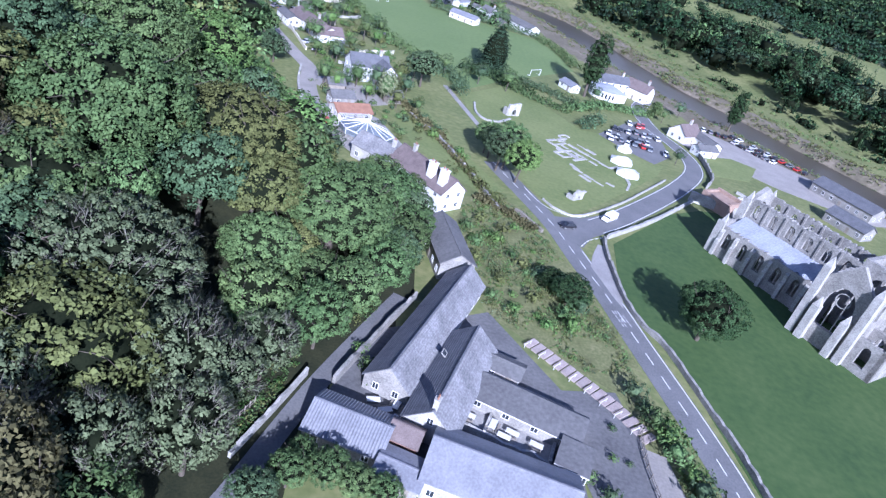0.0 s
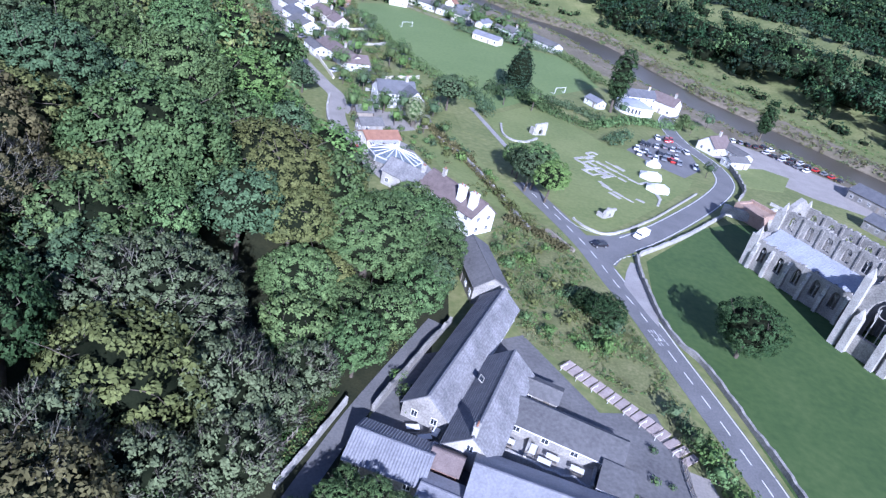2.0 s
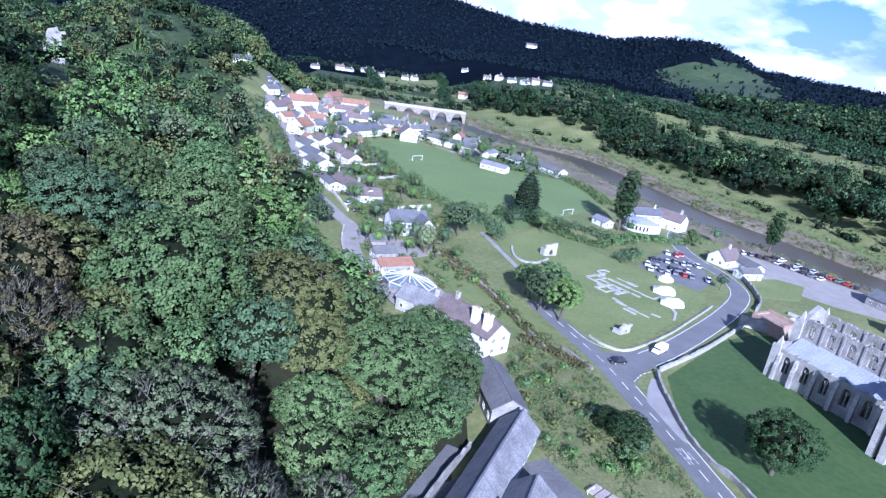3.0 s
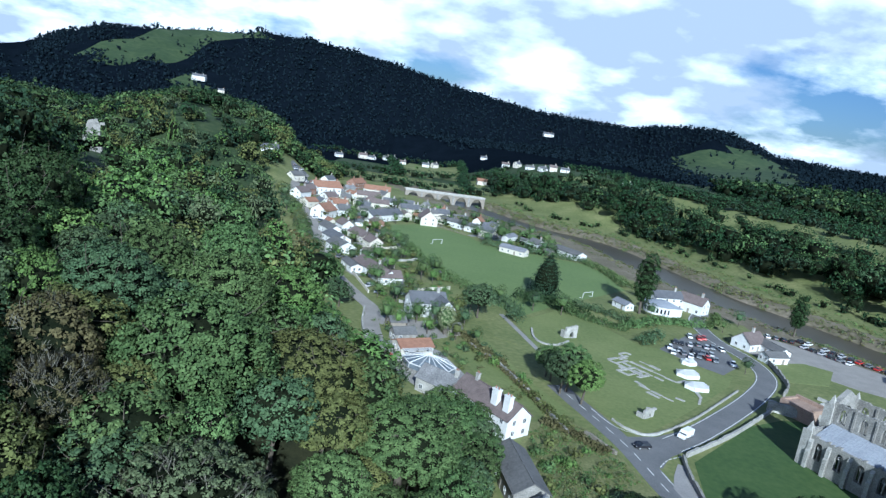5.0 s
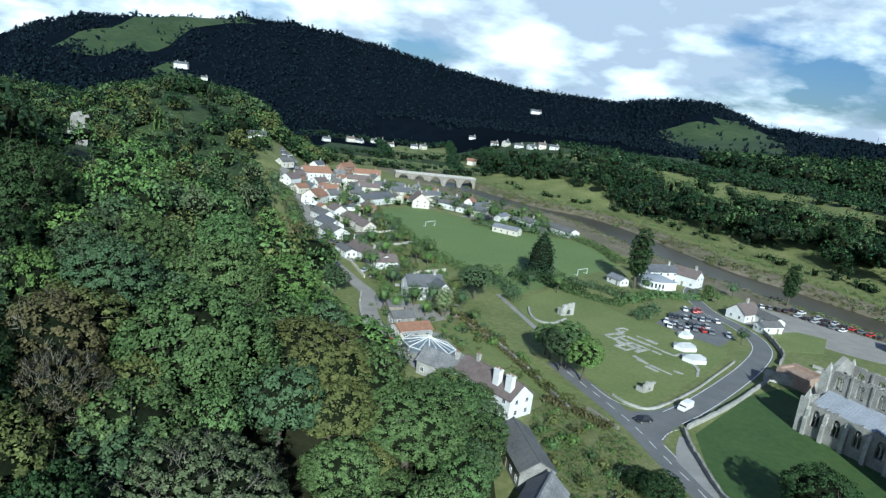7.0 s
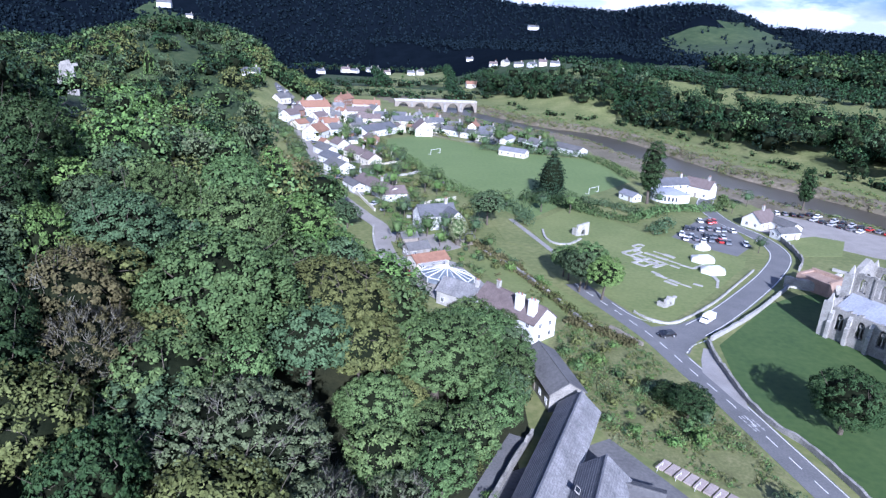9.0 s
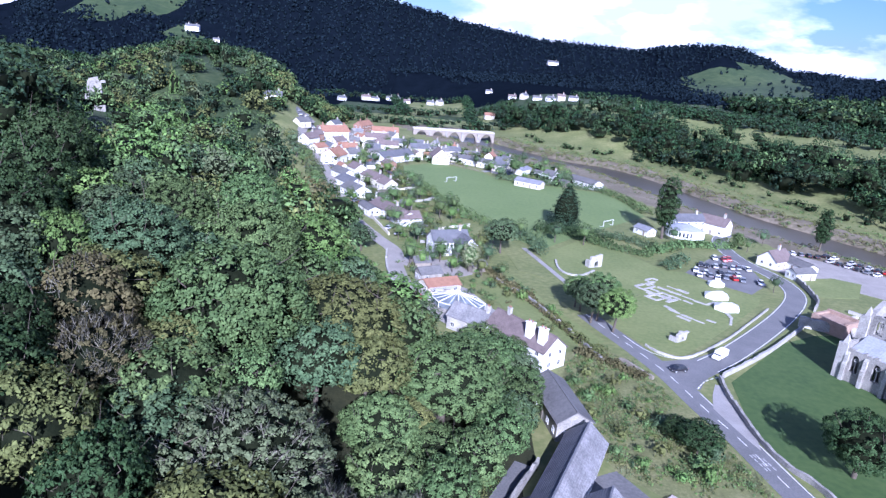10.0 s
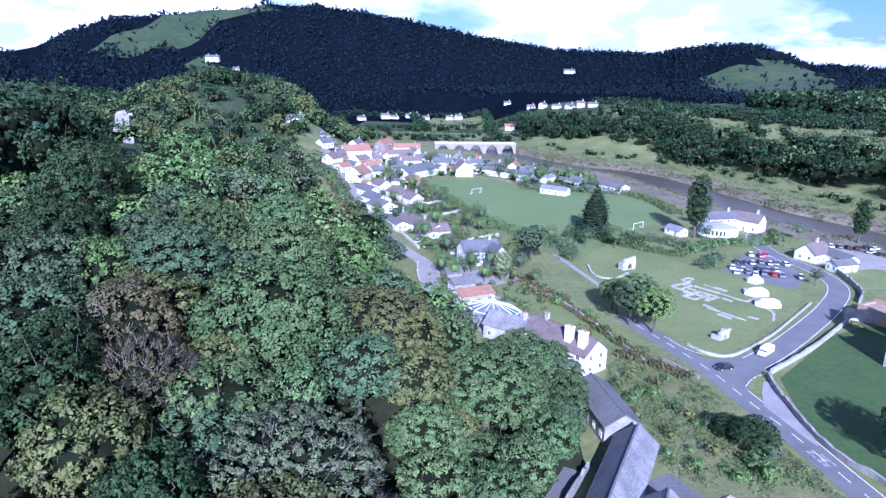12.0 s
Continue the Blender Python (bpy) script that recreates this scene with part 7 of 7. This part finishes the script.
hedge([(52, 273), (67, 262.1), (76, 251.3)], 1.4, 2.6, 1, LEAF_BLUE)
hedge([(47, 258), (61.6, 247), (72, 242)], 1.8, 2.6, 2, LEAF)
hedge([(72, 246), (80, 252), (90, 262), (109, 265)], 2.2, 3.0, 3, LEAF)
hedge([(73, 228), (79, 234), (84, 242)], 2.2, 3.4, 4, LEAF_BLUE)
hedge([(15, 262), (25, 252), (30, 238), (27, 230)], 2.4, 4.0, 5, LEAF_BLUE)
hedge([(30, 150), (36, 145.6), (43, 138.6)], 1.0, 1.6, 6, LEAF_RUST, "brown clipped hedge beside the road")
hedge([(26, 172), (31, 158), (35, 148.5)], 0.8, 1.6, 7, LEAF_OLIVE)
hedge([(10, 205), (16, 193.5), (22, 183)], 1.2, 1.8, 8, LEAF_RUST, "brownish hedge beside a garden")
hedge([(-20, 336), (-12, 310), (0, 285), (13, 264)], 2.4, 3.2, 9, LEAF)
hedge([(78, 364), (86, 346), (90, 316)], 2.4, 3.0, 10, LEAF)
hedge([(20, 375), (45, 371), (78, 366)], 2.0, 3.5, 11, LEAF_BLUE)
hedge([(110, 265), (118, 276), (124, 290)], 1.5, 2.0, 12, LEAF)

def tangle(poly, n, seed, mats, weights, lo, hi, label, name="undergrowth", leaf=0.17, cards=20, bare=0.35):
    """Weeds and low bushes that run into one another, joined."""
    rng = np.random.default_rng(seed)
    xs, ys = [p[0] for p in poly], [p[1] for p in poly]
    area = abs(sum(xs[i - 1] * ys[i] - xs[i] * ys[i - 1] for i in range(len(poly)))) / 2
    tries = int(n * 1.3 * (max(xs) - min(xs)) * (max(ys) - min(ys)) / area) + 20
    p = np.stack([rng.uniform(min(xs), max(xs), tries), rng.uniform(min(ys), max(ys), tries)], 1)
    p = p[inside(p[:, 0], p[:, 1], poly)][:n]
    f = np.sin(p[:, 0] * 0.55 + seed) + np.sin(p[:, 1] * 0.47 - seed) + np.sin((p[:, 0] + p[:, 1]) * 0.21)
    p, f = p[f > bare * 3 - 1.5], f[f > bare * 3 - 1.5]
    r = np.clip(lo + (hi - lo) * (0.25 + 0.2 * f) * rng.uniform(0.4, 1.5, len(p)), lo, hi)
    kinds = rng.choice(len(mats), len(p), p=weights)
    k = np.repeat(np.arange(len(p)), cards)
    u = rng.normal(0, 1, (len(k), 3)); u[:, 2] = np.abs(u[:, 2]) + 0.1; u /= np.linalg.norm(u, axis=1)[:, None]
    g = land(p[:, 0], p[:, 1])
    c = np.stack([p[k, 0], p[k, 1], g[k] + 0.05], 1) + u * (r[k] * rng.uniform(0.5, 1.05, len(k)))[:, None] * [1, 1, 0.9]
    v, q = leaf_cards(rng, c, u, leaf, 0.55)
    v = v.reshape(-1, 4, 3) ; v = c[:, None] + (v - c[:, None]) * (0.6 + 0.5 * r[k] / hi)[:, None, None]
    return tagged(new(name, quick_mesh(name, v.reshape(-1, 3), q, mats, kinds[k])), label, "undergrowth", "", "stuff")


tangle([(26, 148), (37, 152), (43, 147), (48.5, 128), (51.6, 117), (54, 104), (56, 93), (51.5, 91), (46, 90), (38, 96), (29, 102), (25.5, 118), (24.5, 132)], 1900, 3, [LEAF_OLIVE, LEAF_LIME, LEAF, SCRUB, LEAF_GREY], [0.28, 0.22, 0.24, 0.14, 0.12], 0.25, 1.6, "overgrown tangle of weeds and bushes beside the road", cards=18, bare=0.12)
def bank_strip(side, near, far):
    a, b = sides(RIVER, near)[side], sides(RIVER, far)[side]
    k = (RIVER[:, 1] > 150) & (RIVER[:, 1] < 565)
    return [tuple(p) for p in a[k]] + [tuple(p) for p in b[k][::-1]]


tangle(bank_strip(0, 13, 22), 1100, 24, [LEAF_OLIVE, LEAF, LEAF_RUST, LEAF_GREY], [0.35, 0.25, 0.2, 0.2], 0.5, 2.6, "bushes at the water's edge on the far bank", name="riverside_scrub", leaf=0.36, cards=16, bare=0.35)
tangle(bank_strip(1, 13, 22), 1100, 25, [LEAF_OLIVE, LEAF, LEAF_RUST, LEAF_GREY], [0.35, 0.25, 0.2, 0.2], 0.5, 2.6, "bushes at the water's edge on the near bank", name="riverside_scrub", leaf=0.36, cards=16, bare=0.35)
tangle(bank_strip(0, 18, 33), 2400, 21, [LEAF_OLIVE, SCRUB, LEAF_RUST, LEAF_GREY], [0.3, 0.4, 0.15, 0.15], 0.4, 1.9, "rough brown scrub along the far river bank", name="riverside_scrub", leaf=0.36, cards=11, bare=0.25)
tangle(bank_strip(0, 33, 50), 1500, 22, [LEAF_OLIVE, LEAF, LEAF_LIME, SCRUB], [0.3, 0.3, 0.15, 0.25], 0.4, 2.2, "bushes and long grass below the far trees", name="riverside_scrub", leaf=0.38, cards=11, bare=0.5)
tangle(bank_strip(1, 18, 32), 1300, 23, [LEAF_OLIVE, SCRUB, LEAF_RUST, LEAF], [0.3, 0.35, 0.15, 0.2], 0.3, 1.6, "weedy scrub along the near river bank", name="riverside_scrub", leaf=0.32, cards=11, bare=0.5)
tangle([(54.5, 92), (59.6, 70), (59.5, 56), (55.8, 56), (56, 74), (53, 84)], 260, 4, [LEAF_OLIVE, LEAF, SCRUB], [0.4, 0.4, 0.2], 0.25, 1.2, "weeds and bushes on the verge beside the drive")
tangle([(-11, 58), (-8, 60), (-2, 76), (4, 88), (12, 103), (6, 104), (-4, 88), (-12, 70)], 420, 5, [LEAF, LEAF_OLIVE, IVY], [0.4, 0.3, 0.3], 0.3, 1.6, "ivy and bushes along the wood's edge")
tangle([(8, 76), (14, 73), (15, 79), (11, 86)], 40, 6, [LEAF, LEAF_LIME], [0.6, 0.4], 0.3, 0.9, "low planting in the farm court", cards=16)
tangle([(14, 176), (22, 164), (33, 150), (36.5, 146), (39, 158), (28, 180), (19, 203), (10, 212)], 210, 7, [LEAF_OLIVE, LEAF_RUST, LEAF], [0.4, 0.3, 0.3], 0.2, 1.1, "border plants and dry weeds round a garden lawn", bare=0.75)
tangle([(-20, 196), (-9, 198), (4, 190), (12, 204), (6, 232), (-16, 240), (-24, 232)], 260, 8, [LEAF_OLIVE, LEAF_LIME, LEAF, LEAF_RUST], [0.3, 0.2, 0.35, 0.15], 0.3, 1.6, "mixed garden planting between the cottages", bare=0.55)
for i, pts in enumerate(([(-2, 238), (8, 243), (0, 262), (-10, 256)], [(-14, 262), (-4, 268), (-12, 290), (-22, 284)], [(-24, 292), (-14, 298), (-24, 326), (-34, 318)], [(8, 196), (13, 200), (9, 214), (3, 211)], [(20, 210), (28, 205), (24, 232), (16, 236)], [(-36, 330), (-28, 336), (-36, 360), (-44, 352)])):
    slab("garden_ground", pts, -0.3, 0.066 + 0.003 * i, SCRUB if i % 2 else PASTURE, "sunny garden plot of dry grass", "garden")
tangle([(-26, 240), (10, 238), (10, 262), (-16, 328), (-30, 372), (-62, 345), (-48, 290)], 520, 9, [LEAF_OLIVE, LEAF_LIME, LEAF, LEAF_RUST], [0.3, 0.15, 0.4, 0.15], 0.4, 2.2, "mixed planting in the village back gardens", leaf=0.28, cards=16, bare=0.5)
tangle([(62, 262), (78, 246), (92, 258), (110, 266), (124, 292), (104, 272), (86, 268), (70, 270)], 220, 10, [LEAF_BLUE, LEAF, LEAF_OLIVE], [0.3, 0.4, 0.3], 0.5, 2.4, "shrubs round the riverside inn", leaf=0.28, cards=18, bare=0.4)

# single trees and shrubs
NEAR[7].put(45.6, 110.0, 0.72, 35, 0.6)
NEAR[7].put(43.0, 114.5, 0.5, 80, 0.6)
FIELD_TREE.put(72.9, 107.2, 0.92, 20)
NEAR[3].put(38.5, 172.0, 0.95, 40, 0.95)
NEAR[4].put(41.5, 165.0, 0.88, 100, 0.9)
NEAR[1].put(35.0, 178.0, 0.75, 10, 0.8)
BACK[1].put(14.8, 228.5, 1.05, 70, 0.8)
PALE_TREE = Kind("tree", clump_crown("crown", 66, 3.4, 5.0, 70, 40, 0.20, 0.8, LEAF_PALE, 5.6, inner=LEAF, lobes=7, low=-0.8), trunk_mesh("trunk", 67, 8, 0.2, 5, 2.5), "pale silvery green garden tree", "")
PALE_TREE.put(3.4, 204.0, 0.95, 20)
hedge([(31, 263), (38, 266), (44, 264), (52, 259), (58, 252)], 2.6, 4.2, 31, DARKLEAF, "dark green hedge beneath the conifer")
hedge([(33, 268), (40, 271), (48, 269)], 2.2, 3.6, 32, LEAF_BLUE, "dark green hedge beneath the conifer")
hedge([(12.6, 196), (20.2, 184), (27.0, 168.5), (32.4, 154)], 0.6, 1.3, 33, LEAF_RUST, "brown beech hedge along a garden wall")
CEDAR.put(43.6, 272.0, 1.0, 30)
POPLAR.put(84.5, 272.0, 1.28, 0)
POPLAR.put(151.5, 275.0, 0.88, 80)
far_garden = []
for x, y, k, s in ((48, 250, 0, 0.6), (37, 250, 1, 0.55), (24, 254, 0, 0.5), (12, 233, 1, 0.7), (18, 246, 0, 0.6), (8, 228, 3, 0.55), (30.2, 383, 0, 0.95), (22, 377, 1, 0.6), (105, 212.6, 1, 0.42), (116, 262, 0, 0.4), (128, 276, 1, 0.5), (92, 300, 0, 0.5), (88, 268, 1, 0.45),
                   (-6, 214, 2, 0.45), (3, 209, 2, 0.5), (-12, 236, 0, 0.45), (-30, 290, 0, 0.6), (-66, 296, 0, 0.7), (-72, 318, 1, 0.8), (-40, 355, 2, 0.6), (-55, 365, 0, 0.7), (-30, 330, 3, 0.5), (-20, 300, 0, 0.5), (-62, 425, 0, 0.7), (-48, 420, 2, 0.7), (-75, 440, 0, 0.7), (-20, 460, 1, 0.8), (-45, 480, 0, 0.8), (-90, 520, 1, 0.9), (10, 440, 0, 0.8), (50, 395, 0, 0.6), (55, 375, 1, 0.6), (45, 430, 3, 0.7), (60, 405, 0, 0.6), (20, 470, 1, 0.8), (0, 470, 0, 0.8),
                   (-128, 480, 0, 0.9), (-125, 455, 1, 0.8), (-118, 415, 0, 0.8), (-100, 390, 1, 0.8), (-84, 360, 0, 0.8), (-35, 470, 3, 0.8), (-60, 560, 0, 1.0), (-30, 580, 1, 1.1), (20, 560, 0, 1.0), (60, 560, 1, 1.1), (-90, 600, 0, 1.2), (-60, 640, 1, 1.0), (10, 620, 0, 1.0), (90, 600, 0, 1.0), (50, 760, 0, 1.2), (0, 790, 1, 1.2), (-50, 800, 0, 1.1), (90, 720, 0, 1.2), (130, 650, 1, 1.2), (-110, 700, 0, 1.2), (-130, 640, 1, 1.1)):
    if y > 410:
        far_garden.append((x, y))
    else:
        (MID if y > 200 else NEAR)[k].put(x, y, s, x * 37 % 360, 0.95)
srng = random.Random(8)
for x, y, k, s in ((45.5, 112, 2, 1.9), (47.5, 108, 2, 1.6), (43, 114.5, 0, 1.5), (41, 118, 2, 1.2), (37.5, 121, 3, 1.0), (44, 105, 0, 1.2), (45, 101.5, 1, 1.3), (40, 100.5, 1, 0.9), (36, 124, 0, 0.9), (33, 129, 1, 1.0), (31, 131, 1, 0.8), (30, 137, 3, 1.0), (35, 134, 3, 1.0), (38, 137, 1, 0.8), (28, 126, 0, 1.0), (27.5, 120, 3, 0.9), (32, 113, 3, 0.9), (30, 107, 0, 0.9), (34, 104, 1, 0.8), (38.5, 108, 3, 1.0), (47, 118, 0, 0.8), (26.5, 133, 0, 1.1),
                   (52.8, 85.5, 2, 1.3), (53.8, 82.5, 2, 1.0), (54.5, 79, 0, 1.5), (55.8, 76, 1, 1.6), (56, 72.5, 0, 1.7), (57.5, 69, 1, 1.5), (57.5, 65.5, 2, 1.7), (58.5, 61.5, 0, 1.6), (58, 57, 2, 1.8), (47, 77, 2, 0.5), (45.5, 70.5, 0, 0.5), (40.5, 66, 0, 0.8), (43, 63, 2, 0.9), (48, 70, 2, 0.4),
                   (19.8, 187, 2, 1.0), (26.5, 176, 1, 0.8), (27.5, 171.5, 1, 0.9), (29.5, 166, 1, 0.7), (14, 191, 3, 0.8), (8, 80.5, 0, 0.9), (6.5, 84, 1, 0.8), (9, 77, 0, 0.7)):
    SHRUB[k].put(x, y, s, srng.uniform(0, 360), srng.uniform(0.85, 1.25))
for x, y, k, s in ((4.5, 58.0, 0, 0.48), (0.0, 57, 0, 0.45), (8.0, 56.5, 3, 0.45), (1.0, 61.0, 0, 0.34), (11.5, 56, 0, 0.42), (-3.5, 53, 1, 0.5)):
    NEAR[k].put(x, y, s, srng.uniform(0, 360), 0.8)


def plots():
    """Pale drives, patios and small lawns beside the village houses."""
    rng = np.random.default_rng(77)
    houses = [o for o in scene.objects if o.name.startswith("house") and o.parent is None and 205 < o.location.y < 480 and o.location.x < 60]
    looks = ((GRAVEL, "drive", "pale gravel drive beside a house"), (PAVE, "patio", "paved patio behind a house"), (GRASS, "lawn", "small lawn in a back garden"), (SCRUB, "garden_ground", "rough garden plot of dry grass"))
    for n, o in enumerate(houses):
        for j in range(4):
            mat, name, label = looks[(n + j * 3 + int(rng.integers(2))) % 4]
            t = radians(rng.uniform(0, 360))
            d, L, W = rng.uniform(5.5, 10.5), rng.uniform(5, 11), rng.uniform(3, 6)
            c, ax = np.array((o.location.x + math.cos(t) * d, o.location.y + math.sin(t) * d)), radians(rng.choice([36.0, -54.0]) + rng.uniform(-8, 8))
            if inside(c[:1], c[1:], PITCH_POLY)[0] or west_edge(c[1]) - c[0] > 0:
                continue
            u, v = np.array((math.cos(ax), math.sin(ax))) * L / 2, np.array((-math.sin(ax), math.cos(ax))) * W / 2
            top = 0.02 + 0.004 * ((n * 3 + j) % 12)
            slab(name, [tuple(c - u - v), tuple(c + u - v * rng.uniform(0.7, 1.1)), tuple(c + u * rng.uniform(0.8, 1.1) + v), tuple(c - u + v)], -0.3, top, mat, label, name.replace("_", " "))


plots()


def garden_fill():
    """Shrubs and small trees in the gardens round the village houses."""
    rng = np.random.default_rng(17)
    houses = [(o.location.x, o.location.y) for o in scene.objects if o.name.startswith(("house", "conservatory")) and o.parent is None]
    zones = [([(-20, 185), (10, 175), (22, 185), (12, 215), (8, 232), (-14, 240), (-26, 236)], 4.6, 0.7), ([(-26, 236), (10, 236), (10, 260), (-18, 330), (-32, 375), (-66, 345), (-50, 290)], 6.0, 0.8),
             ([(-66, 345), (-32, 378), (10, 378), (40, 372), (70, 366), (60, 420), (30, 460), (-60, 470), (-95, 400)], 7.4, 1.0), ([(28, 150), (44, 132), (50, 112), (44, 96), (30, 103), (26, 118), (24, 132)], 4.4, 0.36)]
    lane = np.concatenate([VILLAGE, MAIN])
    for poly, gap, size in zones:
        for x, y in scatter(poly, gap, int(gap * 10)):
            if min(math.hypot(x - a, y - b) for a, b in houses) < (6.6 if y > 350 else 6.5 if y > 150 else 4.0) or np.hypot(lane[:, 0] - x, lane[:, 1] - y).min() < 4.6:
                continue
            if y > 140 and inside(np.array([x]), np.array([y]), PITCH_POLY)[0]:
                continue
            if y > 350 and rng.random() < 0.35:
                far_garden.append((x, y))
            elif y > 200 and rng.random() < 0.4:
                MID[rng.choice([0, 1, 2, 3], p=[0.4, 0.3, 0.1, 0.2])].put(x, y, rng.uniform(0.25, 0.55) * (0.8 + size * 0.3), rng.uniform(0, 360), rng.uniform(0.8, 1.1))
            else:
                SHRUB[rng.choice([0, 1, 2, 3], p=[0.32, 0.20, 0.16, 0.32])].put(x, y, rng.uniform(0.7, 1.7) * size, rng.uniform(0, 360), rng.uniform(0.7, 1.3))


garden_fill()
woodland("garden_trees", np.array(far_garden), 2.9, 4.2, 91, [LEAF, LEAF_BLUE, LEAF_OLIVE, LEAF_LIME], [0.4, 0.3, 0.2, 0.1], 70, 0.14, "small trees among the distant village gardens")
NEAR[1].put(36.5, 170.0, 0.9, 200, 0.9)
NEAR[3].put(34.0, 181.0, 0.7, 120, 0.9)

tagged(ribbon("car_park", curve_pts([(-106, 472), (-114, 488), (-121, 506), (-124, 522)], 2.0), 6.0, -1.0, 0.2, ASPHALT, ground=ground_at), "sloping grey car park beside the inn", "car park", "", "structure")
for cx, cy, ca, cp in ((-108, 482, 70, "white"), (-117, 486, 75, "silver"), (-112, 492, 68, "black"), (-121, 495, 70, "white"), (-117, 504, 72, "grey"), (-125, 508, 70, "silver"), (-121, 516, 72, "white")):
    car(cx, cy, ca, cp, z=ground_at(cx, cy) + 0.25)
fence([(-28, 414), (-16, 413), (-3, 406), (10, 394)], 2.0, 1.5, "brown timber fence at the end of the playing field")


def village_clutter():
    """Sheds, parked cars and garden walls between the village houses."""
    for x, y, t, w, r, label in ((-12, 204, 25, TIMBER, FELT, "small timber garden shed with a felt roof"), (6, 206, 30, TIMBER, FELT, "small timber garden shed with a felt roof"), (-14, 246, -56, WHITE, SLATE, "white garage with a slate roof"),
                                 (-24, 283, -54, TIMBER, FELT, "small timber garden shed with a felt roof"), (-36, 300, 36, WHITE, PURPLE_TILE, "white outhouse with brown tiles"), (-31, 345, -54, CREAM, FELT, "cream garden room with a grey roof"), (-52, 372, 30, WHITE, SLATE, "white garage with a slate roof"),
                                 (-66, 362, -50, CREAM, RED_TILE, "cream outhouse with red tiles"), (-80, 400, 60, WHITE, FELT, "white workshop with a grey roof"), (-56, 394, 40, BRICK, SLATE, "brick outhouse with a slate roof"), (-22, 428, 10, WHITE, RED_TILE, "white cottage wing with red tiles"),
                                 (-44, 432, 30, WHITE, SLATE, "white garage with a slate roof"), (6, 432, -30, CREAM, PURPLE_TILE, "cream outhouse with brown tiles"), (46, 398, -40, WHITE, FELT, "white river shed with a grey roof"), (58, 372, -54, TIMBER, FELT, "timber boat store with a grey roof"), (64, 388, -54, CREAM, SLATE, "cream river cottage with slate roof")):
        house(x, y, t, 5.2, 3.8, 2.3, 3.5, w, r, label, (), storeys=1, group="sheds", name="shed", category="shed", windows=False)
    hrng = random.Random(44)
    taken = [(o.location.x, o.location.y) for o in scene.objects if o.name.startswith(("house", "shed")) and o.parent is None]
    plot = [(-98, 405), (-58, 348), (-34, 384), (-46, 392), (-22, 432), (24, 412), (30, 440), (-10, 470), (-60, 505), (-98, 530), (-106, 480)]
    for _ in range(400):
        x, y = hrng.uniform(-106, 30), hrng.uniform(348, 530)
        if not inside(np.array([x]), np.array([y]), plot)[0] or np.hypot(VILLAGE[:, 0] - x, VILLAGE[:, 1] - y).min() < 6.5 or min(math.hypot(x - a, y - b) for a, b in taken) < 10.5:
            continue
        taken.append((x, y))
        wall, tile, label = hrng.choice([(WHITE, SLATE, "small white cottage with a slate roof"), (CREAM, PURPLE_TILE, "small cream cottage with brown tiles"), (WHITE, RED_TILE, "small white cottage with clay tiles"), (STONE, MOSSY, "small stone cottage with a mossy roof"), (CREAM, FELT, "low cream outbuilding with a grey roof"), (BRICK, PURPLE_TILE, "small brick cottage with brown tiles")])
        e = hrng.uniform(2.5, 4.2)
        house(x, y, hrng.choice([-54, 36, 20, 70]) + hrng.uniform(-9, 9), hrng.uniform(6, 10.5), hrng.uniform(5, 6.8), e, e + hrng.uniform(1.4, 2.6), wall, tile, label, (0.35,) if hrng.random() < 0.6 else (), storeys=1)
    crng = random.Random(12)
    for x, y, t in ((-22.5, 240, 62), (-27, 247, 62), (-32, 279, 60), (-46.5, 287, 65), (-52, 309, 65), (-61, 326, 66), (-72, 366, 70), (-76, 372, 60), (-93, 428, 60), (-88, 432, 60), (-95, 452, 60), (-60, 410, 20), (-20, 420, 80), (2, 226, 20), (-11, 176, 120)):
        car(x, y, t + crng.uniform(-8, 8), crng.choice(PAINTS), z=ground_at(x, y) + 0.07)
    for i, pts in enumerate((((-26, 238), (-34, 258), (-43, 280)), ((-48, 292), (-56, 315), (-63, 335)), ((-16, 244), (-8, 252), (4, 262)), ((-30, 292), (-20, 298), (-12, 306)), ((-40, 312), (-30, 320), (-22, 328)), ((-46, 345), (-38, 352), (-32, 360)), ((-58, 380), (-50, 388)), ((-14, 232), (-4, 236), (6, 240)))):
        stone_wall(list(pts), 0.2, 1.1, PALE_STONE if i % 2 else CREAM, "pale garden wall between village plots", "garden wall", "garden walls", seed=200 + i, ground=ground_at)


village_clutter()
